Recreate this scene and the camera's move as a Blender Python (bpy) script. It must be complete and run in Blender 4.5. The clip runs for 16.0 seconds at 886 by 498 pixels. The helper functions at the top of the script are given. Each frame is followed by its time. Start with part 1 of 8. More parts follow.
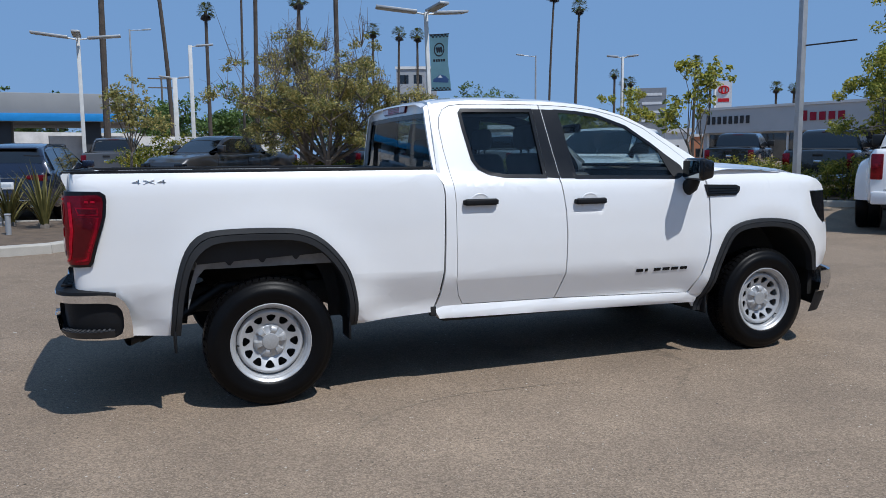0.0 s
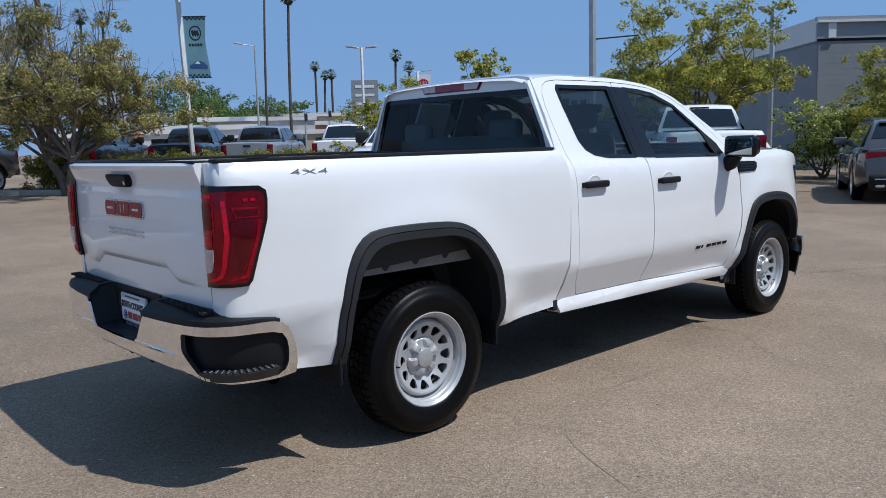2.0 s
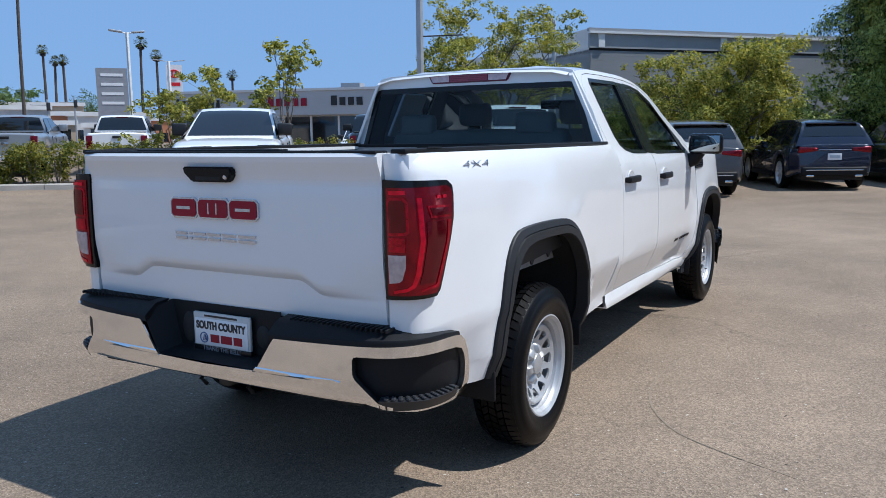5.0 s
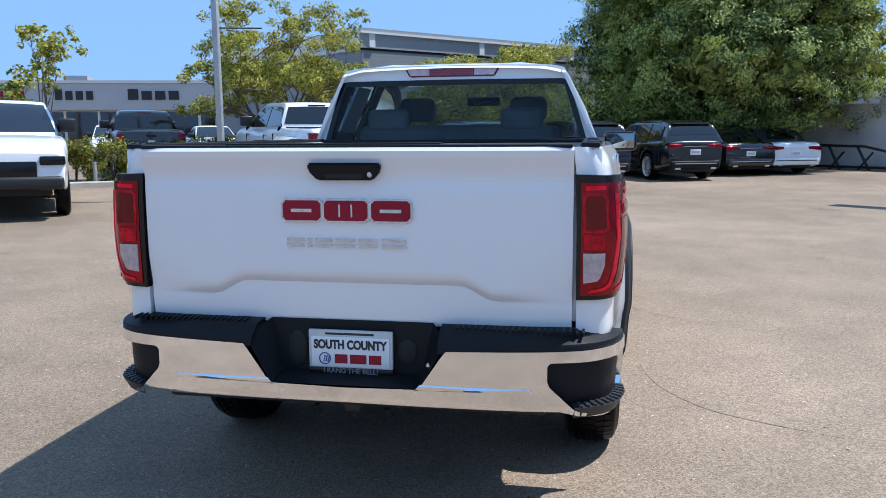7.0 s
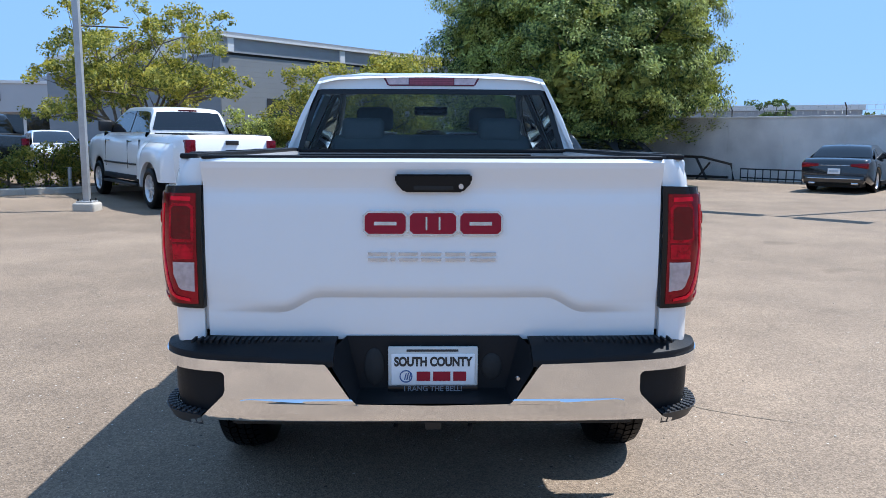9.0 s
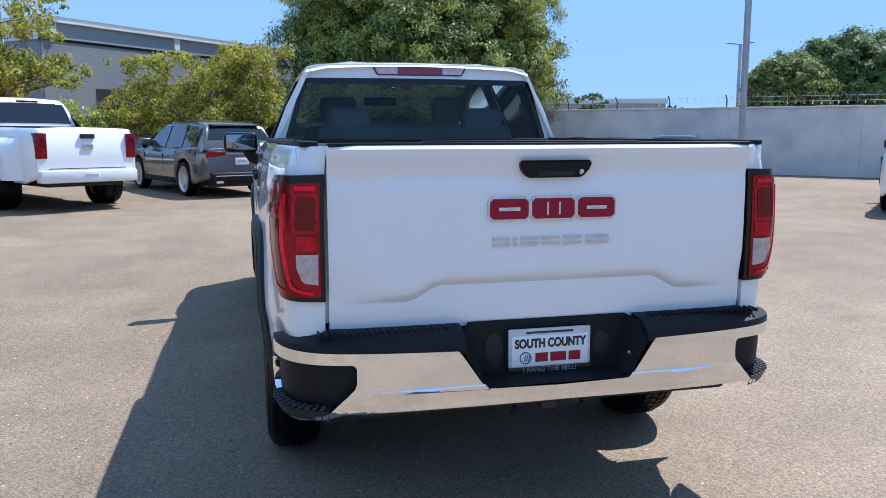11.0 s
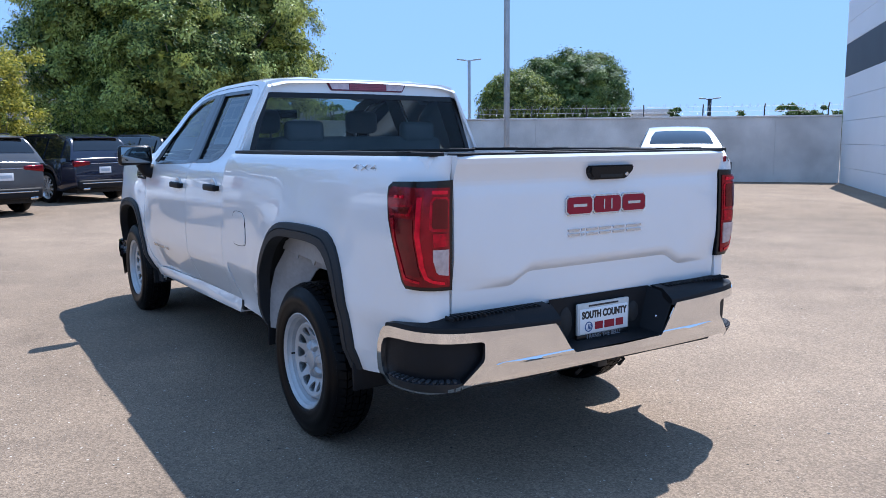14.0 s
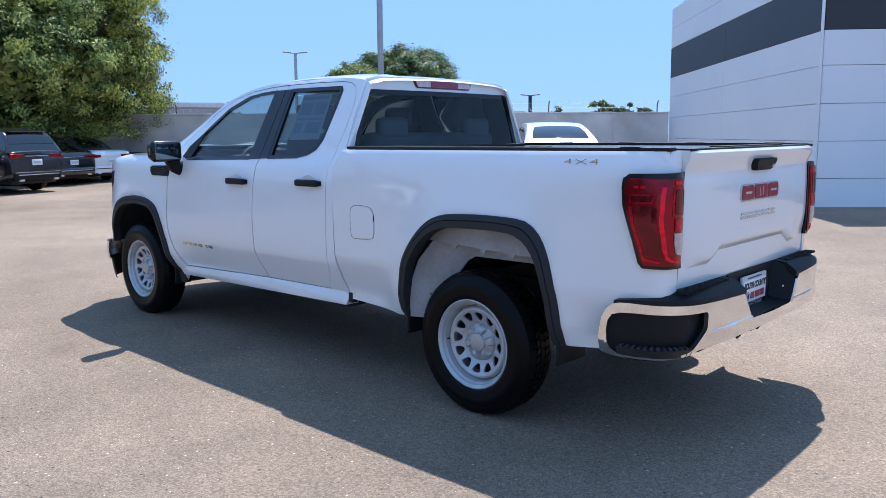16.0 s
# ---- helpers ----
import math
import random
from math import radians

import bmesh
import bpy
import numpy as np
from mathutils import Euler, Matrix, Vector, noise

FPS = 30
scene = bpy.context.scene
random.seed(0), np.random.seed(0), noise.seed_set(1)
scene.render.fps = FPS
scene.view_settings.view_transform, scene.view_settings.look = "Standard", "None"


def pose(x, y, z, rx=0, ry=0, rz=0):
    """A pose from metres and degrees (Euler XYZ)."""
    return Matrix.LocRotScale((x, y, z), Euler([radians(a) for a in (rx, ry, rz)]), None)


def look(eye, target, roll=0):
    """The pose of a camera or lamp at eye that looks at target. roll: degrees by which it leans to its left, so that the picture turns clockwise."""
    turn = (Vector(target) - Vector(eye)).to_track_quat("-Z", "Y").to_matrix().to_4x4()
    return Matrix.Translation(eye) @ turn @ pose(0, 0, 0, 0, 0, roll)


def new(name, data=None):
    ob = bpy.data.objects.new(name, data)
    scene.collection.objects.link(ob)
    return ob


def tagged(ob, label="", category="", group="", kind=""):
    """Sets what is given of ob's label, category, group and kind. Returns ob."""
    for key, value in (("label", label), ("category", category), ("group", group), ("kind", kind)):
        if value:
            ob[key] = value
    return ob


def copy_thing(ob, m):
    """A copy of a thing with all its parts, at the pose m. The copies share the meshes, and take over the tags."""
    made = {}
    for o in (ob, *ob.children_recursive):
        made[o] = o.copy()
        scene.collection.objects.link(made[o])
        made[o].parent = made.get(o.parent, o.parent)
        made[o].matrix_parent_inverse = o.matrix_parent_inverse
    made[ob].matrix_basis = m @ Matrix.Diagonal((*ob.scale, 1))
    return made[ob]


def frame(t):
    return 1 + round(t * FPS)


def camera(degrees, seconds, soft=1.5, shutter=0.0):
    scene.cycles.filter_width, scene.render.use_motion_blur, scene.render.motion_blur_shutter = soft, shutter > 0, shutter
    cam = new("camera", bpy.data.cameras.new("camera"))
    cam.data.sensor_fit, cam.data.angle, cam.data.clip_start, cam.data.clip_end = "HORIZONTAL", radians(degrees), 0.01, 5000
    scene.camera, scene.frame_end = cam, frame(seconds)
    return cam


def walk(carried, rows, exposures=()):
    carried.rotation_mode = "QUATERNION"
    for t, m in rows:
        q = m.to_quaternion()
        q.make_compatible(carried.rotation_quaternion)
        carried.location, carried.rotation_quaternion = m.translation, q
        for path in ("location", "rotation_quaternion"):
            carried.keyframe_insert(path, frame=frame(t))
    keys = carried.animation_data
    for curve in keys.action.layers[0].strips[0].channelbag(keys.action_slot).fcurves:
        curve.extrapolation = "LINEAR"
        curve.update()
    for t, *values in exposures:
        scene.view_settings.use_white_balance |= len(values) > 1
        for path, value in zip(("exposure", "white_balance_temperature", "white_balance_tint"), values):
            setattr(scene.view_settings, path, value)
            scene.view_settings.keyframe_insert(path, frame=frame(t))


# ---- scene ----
cam = camera(58.8, 16.0, 0.7)
PATH = [
    (0, (-0.638, -5.631, 1.479), (0.054, -3.769, 1.246), -0.5),
    (0.5, (-1.212, -5.29, 1.466), (-0.346, -3.503, 1.228), -0.9),
    (1, (-1.702, -4.861, 1.464), (-0.669, -3.165, 1.218), -1.4),
    (1.5, (-2.16, -4.38, 1.464), (-0.967, -2.795, 1.206), -1.7),
    (2, (-2.527, -3.86, 1.454), (-1.194, -2.392, 1.189), -1.6),
    (2.5, (-2.853, -3.356, 1.453), (-1.396, -2.012, 1.187), -1.3),
    (3, (-3.062, -2.871, 1.454), (-1.506, -1.641, 1.19), -1.0),
    (3.5, (-3.258, -2.495, 1.456), (-1.63, -1.365, 1.19), -0.8),
    (4, (-3.311, -2.368, 1.456), (-1.64, -1.303, 1.184), -0.9),
    (4.5, (-3.361, -2.331, 1.459), (-1.665, -1.309, 1.179), -0.9),
    (5, (-3.36, -2.324, 1.461), (-1.639, -1.346, 1.176), -0.7),
    (5.2, (-3.353, -2.314, 1.463), (-1.618, -1.361, 1.177), -0.6),
    (7.5, (-3.776, -0.291, 1.45), (-1.805, -0.111, 1.163), -0.3),
    (8, (-3.722, 0.014, 1.464), (-1.742, 0.067, 1.186), -0.1),
    (8.5, (-3.745, 0.007, 1.466), (-1.764, -0.004, 1.191), 0.1),
    (9, (-3.749, 0.015, 1.463), (-1.768, -0.021, 1.19), 0.2),
    (9.5, (-3.742, 0.054, 1.47), (-1.762, -0.023, 1.194), 0.5),
    (11.8, (-3.589, 1.739, 1.432), (-1.759, 0.989, 1.136), -0.5),
    (12, (-3.562, 1.899, 1.44), (-1.759, 1.084, 1.144), -0.5),
    (12.5, (-3.473, 2.253, 1.442), (-1.733, 1.31, 1.152), -0.4),
    (13, (-3.535, 2.473, 1.439), (-1.839, 1.451, 1.157), -0.5),
    (13.5, (-3.568, 2.475, 1.452), (-1.896, 1.412, 1.18), -0.5),
    (14, (-3.564, 2.459, 1.453), (-1.905, 1.374, 1.185), -0.5),
    (14.5, (-3.513, 2.562, 1.461), (-1.88, 1.438, 1.191), -0.5),
    (15, (-3.358, 3.016, 1.454), (-1.78, 1.818, 1.178), -0.6),
    (15.5, (-2.993, 3.46, 1.461), (-1.51, 2.148, 1.18), -0.5),
    (16, (-2.648, 4.022, 1.48), (-1.298, 2.574, 1.193), -0.5),
]
walk(cam, [(t, look(eye, target, roll)) for t, eye, target, roll in PATH],
     exposures=[(0, -0.34, 5550, 14), (2, -0.23, 5550, 14), (5, 0.02, 5500, 14), (7.5, 0.52, 5450, 14), (9, 0.56, 5450, 14), (12.5, 0.60, 5420, 17), (16, 0.64, 5420, 18)])

# ---- light ----
SUN_DIR = Vector((0.26, -0.53, 1.0)).normalized()
world = bpy.data.worlds.new("sky")
scene.world = world
world.use_nodes = True
wn = world.node_tree
sky = wn.nodes.new("ShaderNodeTexSky")
sky.sky_type = "NISHITA"
sky.sun_disc = False
sky.sun_elevation = math.asin(SUN_DIR.z)
sky.sun_rotation = math.atan2(SUN_DIR.x, SUN_DIR.y)
sky.air_density, sky.dust_density, sky.ozone_density = 1.0, 0.0, 4.0
wn.nodes["Background"].inputs["Strength"].default_value = 0.085
tone = wn.nodes.new("ShaderNodeMix")
tone.data_type, tone.blend_type = "RGBA", "MULTIPLY"
tone.inputs[0].default_value = 1.0
tone.inputs[7].default_value = (0.935, 0.965, 1.08, 1)
wn.links.new(sky.outputs[0], tone.inputs[6])
# flat blue added over the sky evens out the sun's side and far side
flat_sky = wn.nodes.new("ShaderNodeMix")
flat_sky.data_type, flat_sky.inputs[0].default_value = "RGBA", 0.9
flat_sky.inputs[7].default_value = (2.98, 4.93, 7.45, 1)
wn.links.new(tone.outputs[2], flat_sky.inputs[6])
wn.links.new(flat_sky.outputs[2], wn.nodes["Background"].inputs["Color"])
sun = new("sun", bpy.data.lights.new("sun", "SUN"))
sun.data.energy, sun.data.angle, sun.data.color = 5.0, radians(0.53), (1.0, 0.93, 0.775)
sun.matrix_world = look(SUN_DIR * 60, (0, 0, 0))


# ---- materials ----
def ramp(nt, a, b, lo=0.35, hi=0.65):
    r = nt.nodes.new("ShaderNodeValToRGB")
    r.color_ramp.elements[0].position, r.color_ramp.elements[1].position = lo, hi
    r.color_ramp.elements[0].color, r.color_ramp.elements[1].color = (*a, 1), (*b, 1)
    return r


def surface(name, base, rough=0.5, metal=0.0, coat=0.0, var=0.08, scale=3.0, bump=0.0, bscale=60.0, other=None, rvar=0.06, spec=0.5, island=0.0):
    """A plain material with variation of colour at two scales, of roughness, and fine relief."""
    m = bpy.data.materials.new(name)
    m.use_nodes = True
    nt = m.node_tree
    p = nt.nodes["Principled BSDF"]
    co = nt.nodes.new("ShaderNodeTexCoord")
    big, fine = nt.nodes.new("ShaderNodeTexNoise"), nt.nodes.new("ShaderNodeTexNoise")
    big.inputs["Scale"].default_value, big.inputs["Detail"].default_value = scale, 4
    fine.inputs["Scale"].default_value, fine.inputs["Detail"].default_value = bscale, 3
    for n in (big, fine):
        nt.links.new(co.outputs["Object"], n.inputs["Vector"])
    dark = other or tuple(c * (1 - var) for c in base)
    light = base if other else tuple(min(1, c * (1 + var)) for c in base)
    r = ramp(nt, dark, light)
    mixn = nt.nodes.new("ShaderNodeMath")
    mixn.operation = "MULTIPLY_ADD"
    mixn.inputs[1].default_value = 0.35
    nt.links.new(fine.outputs[0], mixn.inputs[0])
    add = nt.nodes.new("ShaderNodeMath")
    add.operation = "MULTIPLY"
    add.inputs[1].default_value = 0.65
    nt.links.new(big.outputs[0], add.inputs[0])
    nt.links.new(add.outputs[0], mixn.inputs[2])
    src = mixn.outputs[0]
    if island:
        geo = nt.nodes.new("ShaderNodeNewGeometry")
        isl = nt.nodes.new("ShaderNodeMath")
        isl.operation = "MULTIPLY_ADD"
        isl.inputs[1].default_value = island
        nt.links.new(geo.outputs["Random Per Island"], isl.inputs[0])
        nt.links.new(src, isl.inputs[2])
        sub = nt.nodes.new("ShaderNodeMath")
        sub.operation = "SUBTRACT"
        sub.inputs[1].default_value = island * 0.5
        nt.links.new(isl.outputs[0], sub.inputs[0])
        src = sub.outputs[0]
    nt.links.new(src, r.inputs[0])
    nt.links.new(r.outputs[0], p.inputs["Base Color"])
    mr = nt.nodes.new("ShaderNodeMapRange")
    mr.inputs["To Min"].default_value, mr.inputs["To Max"].default_value = max(0.01, rough - rvar), min(1, rough + rvar)
    nt.links.new(big.outputs[0], mr.inputs["Value"])
    nt.links.new(mr.outputs[0], p.inputs["Roughness"])
    p.inputs["Metallic"].default_value = metal
    p.inputs["Coat Weight"].default_value = coat
    p.inputs["Coat Roughness"].default_value = 0.03
    p.inputs["Specular IOR Level"].default_value = spec
    if bump:
        b = nt.nodes.new("ShaderNodeBump")
        b.inputs["Strength"].default_value, b.inputs["Distance"].default_value = bump, 0.01
        nt.links.new(fine.outputs[0], b.inputs["Height"])
        nt.links.new(b.outputs[0], p.inputs["Normal"])
    return m


def glass(name, tint, ior=1.45):
    """A thin tinted pane: clear straight through, with a real reflection on it."""
    m = bpy.data.materials.new(name)
    m.use_nodes = True
    nt = m.node_tree
    nt.nodes.remove(nt.nodes["Principled BSDF"])
    out = nt.nodes["Material Output"]
    tr, gl, mx, fr = (nt.nodes.new(n) for n in ("ShaderNodeBsdfTransparent", "ShaderNodeBsdfGlossy", "ShaderNodeMixShader", "ShaderNodeFresnel"))
    tr.inputs[0].default_value = (*tint, 1)
    gl.inputs["Roughness"].default_value = 0.01
    fr.inputs["IOR"].default_value = ior
    nt.links.new(fr.outputs[0], mx.inputs[0])
    nt.links.new(tr.outputs[0], mx.inputs[1])
    nt.links.new(gl.outputs[0], mx.inputs[2])
    nt.links.new(mx.outputs[0], out.inputs["Surface"])
    return m


def asphalt_material():
    m = bpy.data.materials.new("asphalt")
    m.use_nodes = True
    nt = m.node_tree
    N, L = nt.nodes.new, nt.links.new
    p = nt.nodes["Principled BSDF"]
    co = N("ShaderNodeTexCoord")

    def tex(kind, scale, detail=4, rough=0.6):
        n = N("ShaderNodeTexNoise")
        n.inputs["Scale"].default_value, n.inputs["Detail"].default_value, n.inputs["Roughness"].default_value = scale, detail, rough
        L(co.outputs["Object"], n.inputs["Vector"])
        return n

    def mix(kind, fac, a, b):
        x = N("ShaderNodeMix")
        x.data_type, x.blend_type = "RGBA", kind
        if isinstance(fac, float):
            x.inputs[0].default_value = fac
        else:
            L(fac, x.inputs[0])
        for sock, v in ((x.inputs[6], a), (x.inputs[7], b)):
            if isinstance(v, tuple):
                sock.default_value = (*v, 1)
            else:
                L(v, sock)
        return x.outputs[2]

    large, mid, grit = tex("n", 0.16, 5), tex("n", 1.3, 5), tex("n", 160, 2, 0.7)
    base = ramp(nt, (0.197, 0.153, 0.114), (0.298, 0.233, 0.174), 0.32, 0.70)
    L(large.outputs[0], base.inputs[0])
    patch = ramp(nt, (0.86, 0.865, 0.875), (1.07, 1.065, 1.05), 0.28, 0.7)
    L(mid.outputs[0], patch.inputs[0])
    col = mix("MULTIPLY", 1.0, base.outputs[0], patch.outputs[0])
    # stones of the aggregate, each its own tone
    vor = N("ShaderNodeTexVoronoi")
    vor.inputs["Scale"].default_value = 115
    L(co.outputs["Object"], vor.inputs["Vector"])
    sep = N("ShaderNodeSeparateColor")
    L(vor.outputs["Color"], sep.inputs[0])
    stone = ramp(nt, (0.5, 0.49, 0.48), (1.6, 1.58, 1.52), 0.08, 0.97)
    L(sep.outputs[0], stone.inputs[0])
    col = mix("MULTIPLY", 0.5, col, stone.outputs[0])
    pit = tex("n", 34, 5, 0.75)
    pits = ramp(nt, (0.86, 0.855, 0.85), (1.11, 1.105, 1.095), 0.34, 0.66)
    L(pit.outputs[0], pits.inputs[0])
    col = mix("MULTIPLY", 0.8, col, pits.outputs[0])
    dots = ramp(nt, (0.45, 0.44, 0.43), (1.5, 1.48, 1.44), 0.28, 0.74)
    L(grit.outputs[0], dots.inputs[0])
    col = mix("MULTIPLY", 0.38, col, dots.outputs[0])
    # sparse pale chips in the surface
    chip = N("ShaderNodeTexVoronoi")
    chip.inputs["Scale"].default_value = 48
    L(co.outputs["Object"], chip.inputs["Vector"])
    chips = ramp(nt, (1, 1, 1), (0, 0, 0), 0.10, 0.16)
    L(chip.outputs["Distance"], chips.inputs[0])
    csep = N("ShaderNodeSeparateColor")
    L(chip.outputs["Color"], csep.inputs[0])
    some = ramp(nt, (0, 0, 0), (0.9, 0.9, 0.9), 0.66, 0.86)
    L(csep.outputs[0], some.inputs[0])
    cm = N("ShaderNodeMath")
    cm.operation = "MULTIPLY"
    L(chips.outputs[0], cm.inputs[0])
    L(some.outputs[0], cm.inputs[1])
    col = mix("MIX", cm.outputs[0], col, (0.60, 0.54, 0.46))
    # a few larger stones, pale or nearly black
    for scale, lo, hi, tone_, size_ in ((17, 0.80, 0.84, (0.55, 0.50, 0.43), 0.13), (13, 0.86, 0.89, (0.03, 0.027, 0.024), 0.11), (26, 0.72, 0.8, (0.075, 0.062, 0.05), 0.15)):
        big = N("ShaderNodeTexVoronoi")
        big.inputs["Scale"].default_value = scale
        L(co.outputs["Object"], big.inputs["Vector"])
        dot = ramp(nt, (0.9, 0.9, 0.9), (0, 0, 0), size_ * 0.6, size_)
        L(big.outputs["Distance"], dot.inputs[0])
        bsep = N("ShaderNodeSeparateColor")
        L(big.outputs["Color"], bsep.inputs[0])
        few = ramp(nt, (0, 0, 0), (1, 1, 1), lo, hi)
        L(bsep.outputs[1], few.inputs[0])
        bm_ = N("ShaderNodeMath")
        bm_.operation = "MULTIPLY"
        L(dot.outputs[0], bm_.inputs[0])
        L(few.outputs[0], bm_.inputs[1])
        col = mix("MIX", bm_.outputs[0], col, tone_)
    # dark oil spots and worn tracks
    spot = tex("n", 0.75, 3, 0.5)
    spots = ramp(nt, (1, 1, 1), (0.5, 0.49, 0.49), 0.66, 0.78)
    L(spot.outputs[0], spots.inputs[0])
    col = mix("MULTIPLY", 0.75, col, spots.outputs[0])
    # cracks: cell edges, bent, shown only here and there
    bend = tex("n", 1.1, 6, 0.7)
    warp = N("ShaderNodeVectorMath")
    warp.operation = "MULTIPLY_ADD"
    warp.inputs[1].default_value = (1.1, 1.1, 0)
    L(bend.outputs["Color"], warp.inputs[0])
    L(co.outputs["Object"], warp.inputs[2])
    edge = N("ShaderNodeTexVoronoi")
    edge.feature = "DISTANCE_TO_EDGE"
    edge.inputs["Scale"].default_value = 0.21
    L(warp.outputs[0], edge.inputs["Vector"])
    line = ramp(nt, (0.34, 0.34, 0.34), (0, 0, 0), 0.0, 0.0017)
    L(edge.outputs["Distance"], line.inputs[0])
    where = tex("n", 0.5, 3)
    gate = ramp(nt, (0, 0, 0), (1, 1, 1), 0.50, 0.62)
    L(where.outputs[0], gate.inputs[0])
    crack = N("ShaderNodeMath")
    crack.operation = "MULTIPLY"
    L(line.outputs[0], crack.inputs[0])
    L(gate.outputs[0], crack.inputs[1])
    col = mix("MIX", crack.outputs[0], col, (0.045, 0.04, 0.035))
    L(col, p.inputs["Base Color"])
    p.inputs["Roughness"].default_value = 0.78
    p.inputs["Specular IOR Level"].default_value = 0.12
    h = N("ShaderNodeMath")
    h.operation = "MULTIPLY_ADD"
    h.inputs[1].default_value = -2.0
    L(crack.outputs[0], h.inputs[0])
    L(vor.outputs["Distance"], h.inputs[2])
    b = N("ShaderNodeBump")
    b.inputs["Strength"].default_value, b.inputs["Distance"].default_value = 0.55, 0.006
    L(h.outputs[0], b.inputs["Height"])
    L(b.outputs[0], p.inputs["Normal"])
    return m


ASPHALT = asphalt_material()
PAINT = surface("white_paint", (0.785, 0.785, 0.782), 0.32, coat=1.0, var=0.012, scale=0.8, bscale=9, rvar=0.02)
# white inner sheet greyed down: shade inside the arch is put into its colour
INNER_PAINT = surface("shaded_white_sheet", (0.27, 0.275, 0.28), 0.5, var=0.14, scale=5, bscale=40)
CHROME = surface("chrome", (0.84, 0.84, 0.85), 0.07, metal=1.0, var=0.02, rvar=0.02, scale=6)
BADGE_SILVER = surface("badge_silver", (0.58, 0.60, 0.64), 0.22, metal=0.7, var=0.1, scale=30)
DULL_CHROME = surface("satin_chrome", (0.62, 0.62, 0.63), 0.22, metal=1.0, var=0.04)
MOULDING = surface("grey_moulding_plastic", (0.021, 0.022, 0.024), 0.55, var=0.15, scale=8, bump=0.12, bscale=350, spec=0.3)
PLASTIC = surface("charcoal_plastic", (0.0085, 0.009, 0.0105), 0.55, var=0.15, scale=8, bump=0.12, bscale=350, spec=0.22)
GLOSS_BLACK = surface("gloss_black", (0.006, 0.006, 0.007), 0.2, coat=0.15, var=0.1, spec=0.3)
BLACK_IN = surface("black_underbody", (0.012, 0.012, 0.012), 0.75, var=0.25, scale=7, bump=0.2, bscale=60)
RUBBER = surface("tyre_rubber", (0.004, 0.004, 0.0045), 0.4, var=0.2, scale=10, bump=0.06, bscale=90, other=(0.003, 0.003, 0.0034), spec=0.13)
RIM_SILVER = surface("silver_wheel_paint", (0.47, 0.475, 0.48), 0.42, metal=0.35, var=0.12, scale=14, bscale=220)
CAR_RIM = surface("bright_alloy", (0.62, 0.62, 0.63), 0.3, metal=0.45, coat=0.3, var=0.06, scale=14)
HUB_SILVER = surface("hub_cap_paint", (0.42, 0.425, 0.43), 0.36, metal=0.4, var=0.14, scale=20, bscale=160)
RED_LENS = surface("red_lens", (0.22, 0.003, 0.012), 0.16, metal=0.7, coat=0.25, var=0.35, scale=16, bscale=70)
RED_BRIGHT = surface("bright_red_lens", (0.75, 0.008, 0.035), 0.2, metal=0.7, coat=0.2, var=0.25, scale=30)
RED_MID = surface("mid_red_lens", (0.42, 0.004, 0.020), 0.2, metal=0.7, coat=0.2, var=0.3, scale=30)
RED_DEEP = surface("deep_red_lens", (0.12, 0.002, 0.008), 0.12, metal=0.6, coat=0.3, var=0.3, scale=12)
CLEAR_LENS = surface("clear_lens", (0.46, 0.37, 0.37), 0.12, coat=1.0, var=0.15, scale=30)
RED_BADGE = surface("red_badge", (0.26, 0.003, 0.022), 0.3, coat=0.1, var=0.08, spec=0.25)
BRAKE_LENS = surface("pale_red_lens", (0.34, 0.045, 0.075), 0.12, coat=0.4, var=0.15, scale=20)
BRAKE_RIM = surface("dark_red_lens_rim", (0.13, 0.012, 0.03), 0.12, coat=0.4, var=0.15, scale=20)
CARGO_LENS = surface("milky_pink_lens", (0.58, 0.44, 0.46), 0.15, coat=0.5, var=0.12, scale=30)
CLOTH = surface("dark_seat_cloth", (0.17, 0.172, 0.18), 0.9, var=0.2, bump=0.3, bscale=220)
DASH = surface("dark_dashboard_plastic", (0.03, 0.03, 0.032), 0.6, var=0.15, bump=0.1, bscale=200)
WHITE_PLASTIC = surface("white_plate", (0.78, 0.78, 0.78), 0.35, var=0.03, scale=12)
CREAM = surface("cream_plate_frame", (0.56, 0.55, 0.52), 0.4, var=0.06, scale=20)
INK = surface("black_ink", (0.02, 0.02, 0.022), 0.45, var=0.05)
DIM_INK = surface("dim_grey_ink", (0.16, 0.17, 0.19), 0.45, var=0.1)
BLUE_INK = surface("blue_ink", (0.05, 0.10, 0.25), 0.45, var=0.05)
PAPER = surface("window_paper", (0.72, 0.73, 0.74), 0.7, var=0.03)
PAPER_GREY = surface("window_paper_print", (0.45, 0.50, 0.55), 0.7, var=0.05)
PRIVACY = glass("tinted_glass", (0.36, 0.44, 0.47), 1.6)
REAR_TINT = glass("tinted_rear_glass", (0.50, 0.60, 0.63), 1.36)
MIRROR = surface("dim_mirror", (0.30, 0.33, 0.34), 0.03, metal=1.0, var=0.02)
CLEAR_GLASS = glass("clear_glass", (0.62, 0.70, 0.70), 1.5)
BLACK_GLASS = surface("dark_car_glass", (0.008, 0.009, 0.011), 0.03, coat=0.5, var=0.1, spec=0.7)
CONCRETE = surface("concrete", (0.42, 0.39, 0.34), 0.85, var=0.16, scale=2.2, bump=0.4, bscale=90)
GALVANISED = surface("galvanised_steel", (0.40, 0.41, 0.42), 0.5, metal=0.4, var=0.12, scale=6)
WHITE_POLE = surface("painted_pole", (0.62, 0.62, 0.60), 0.5, var=0.1, scale=4)
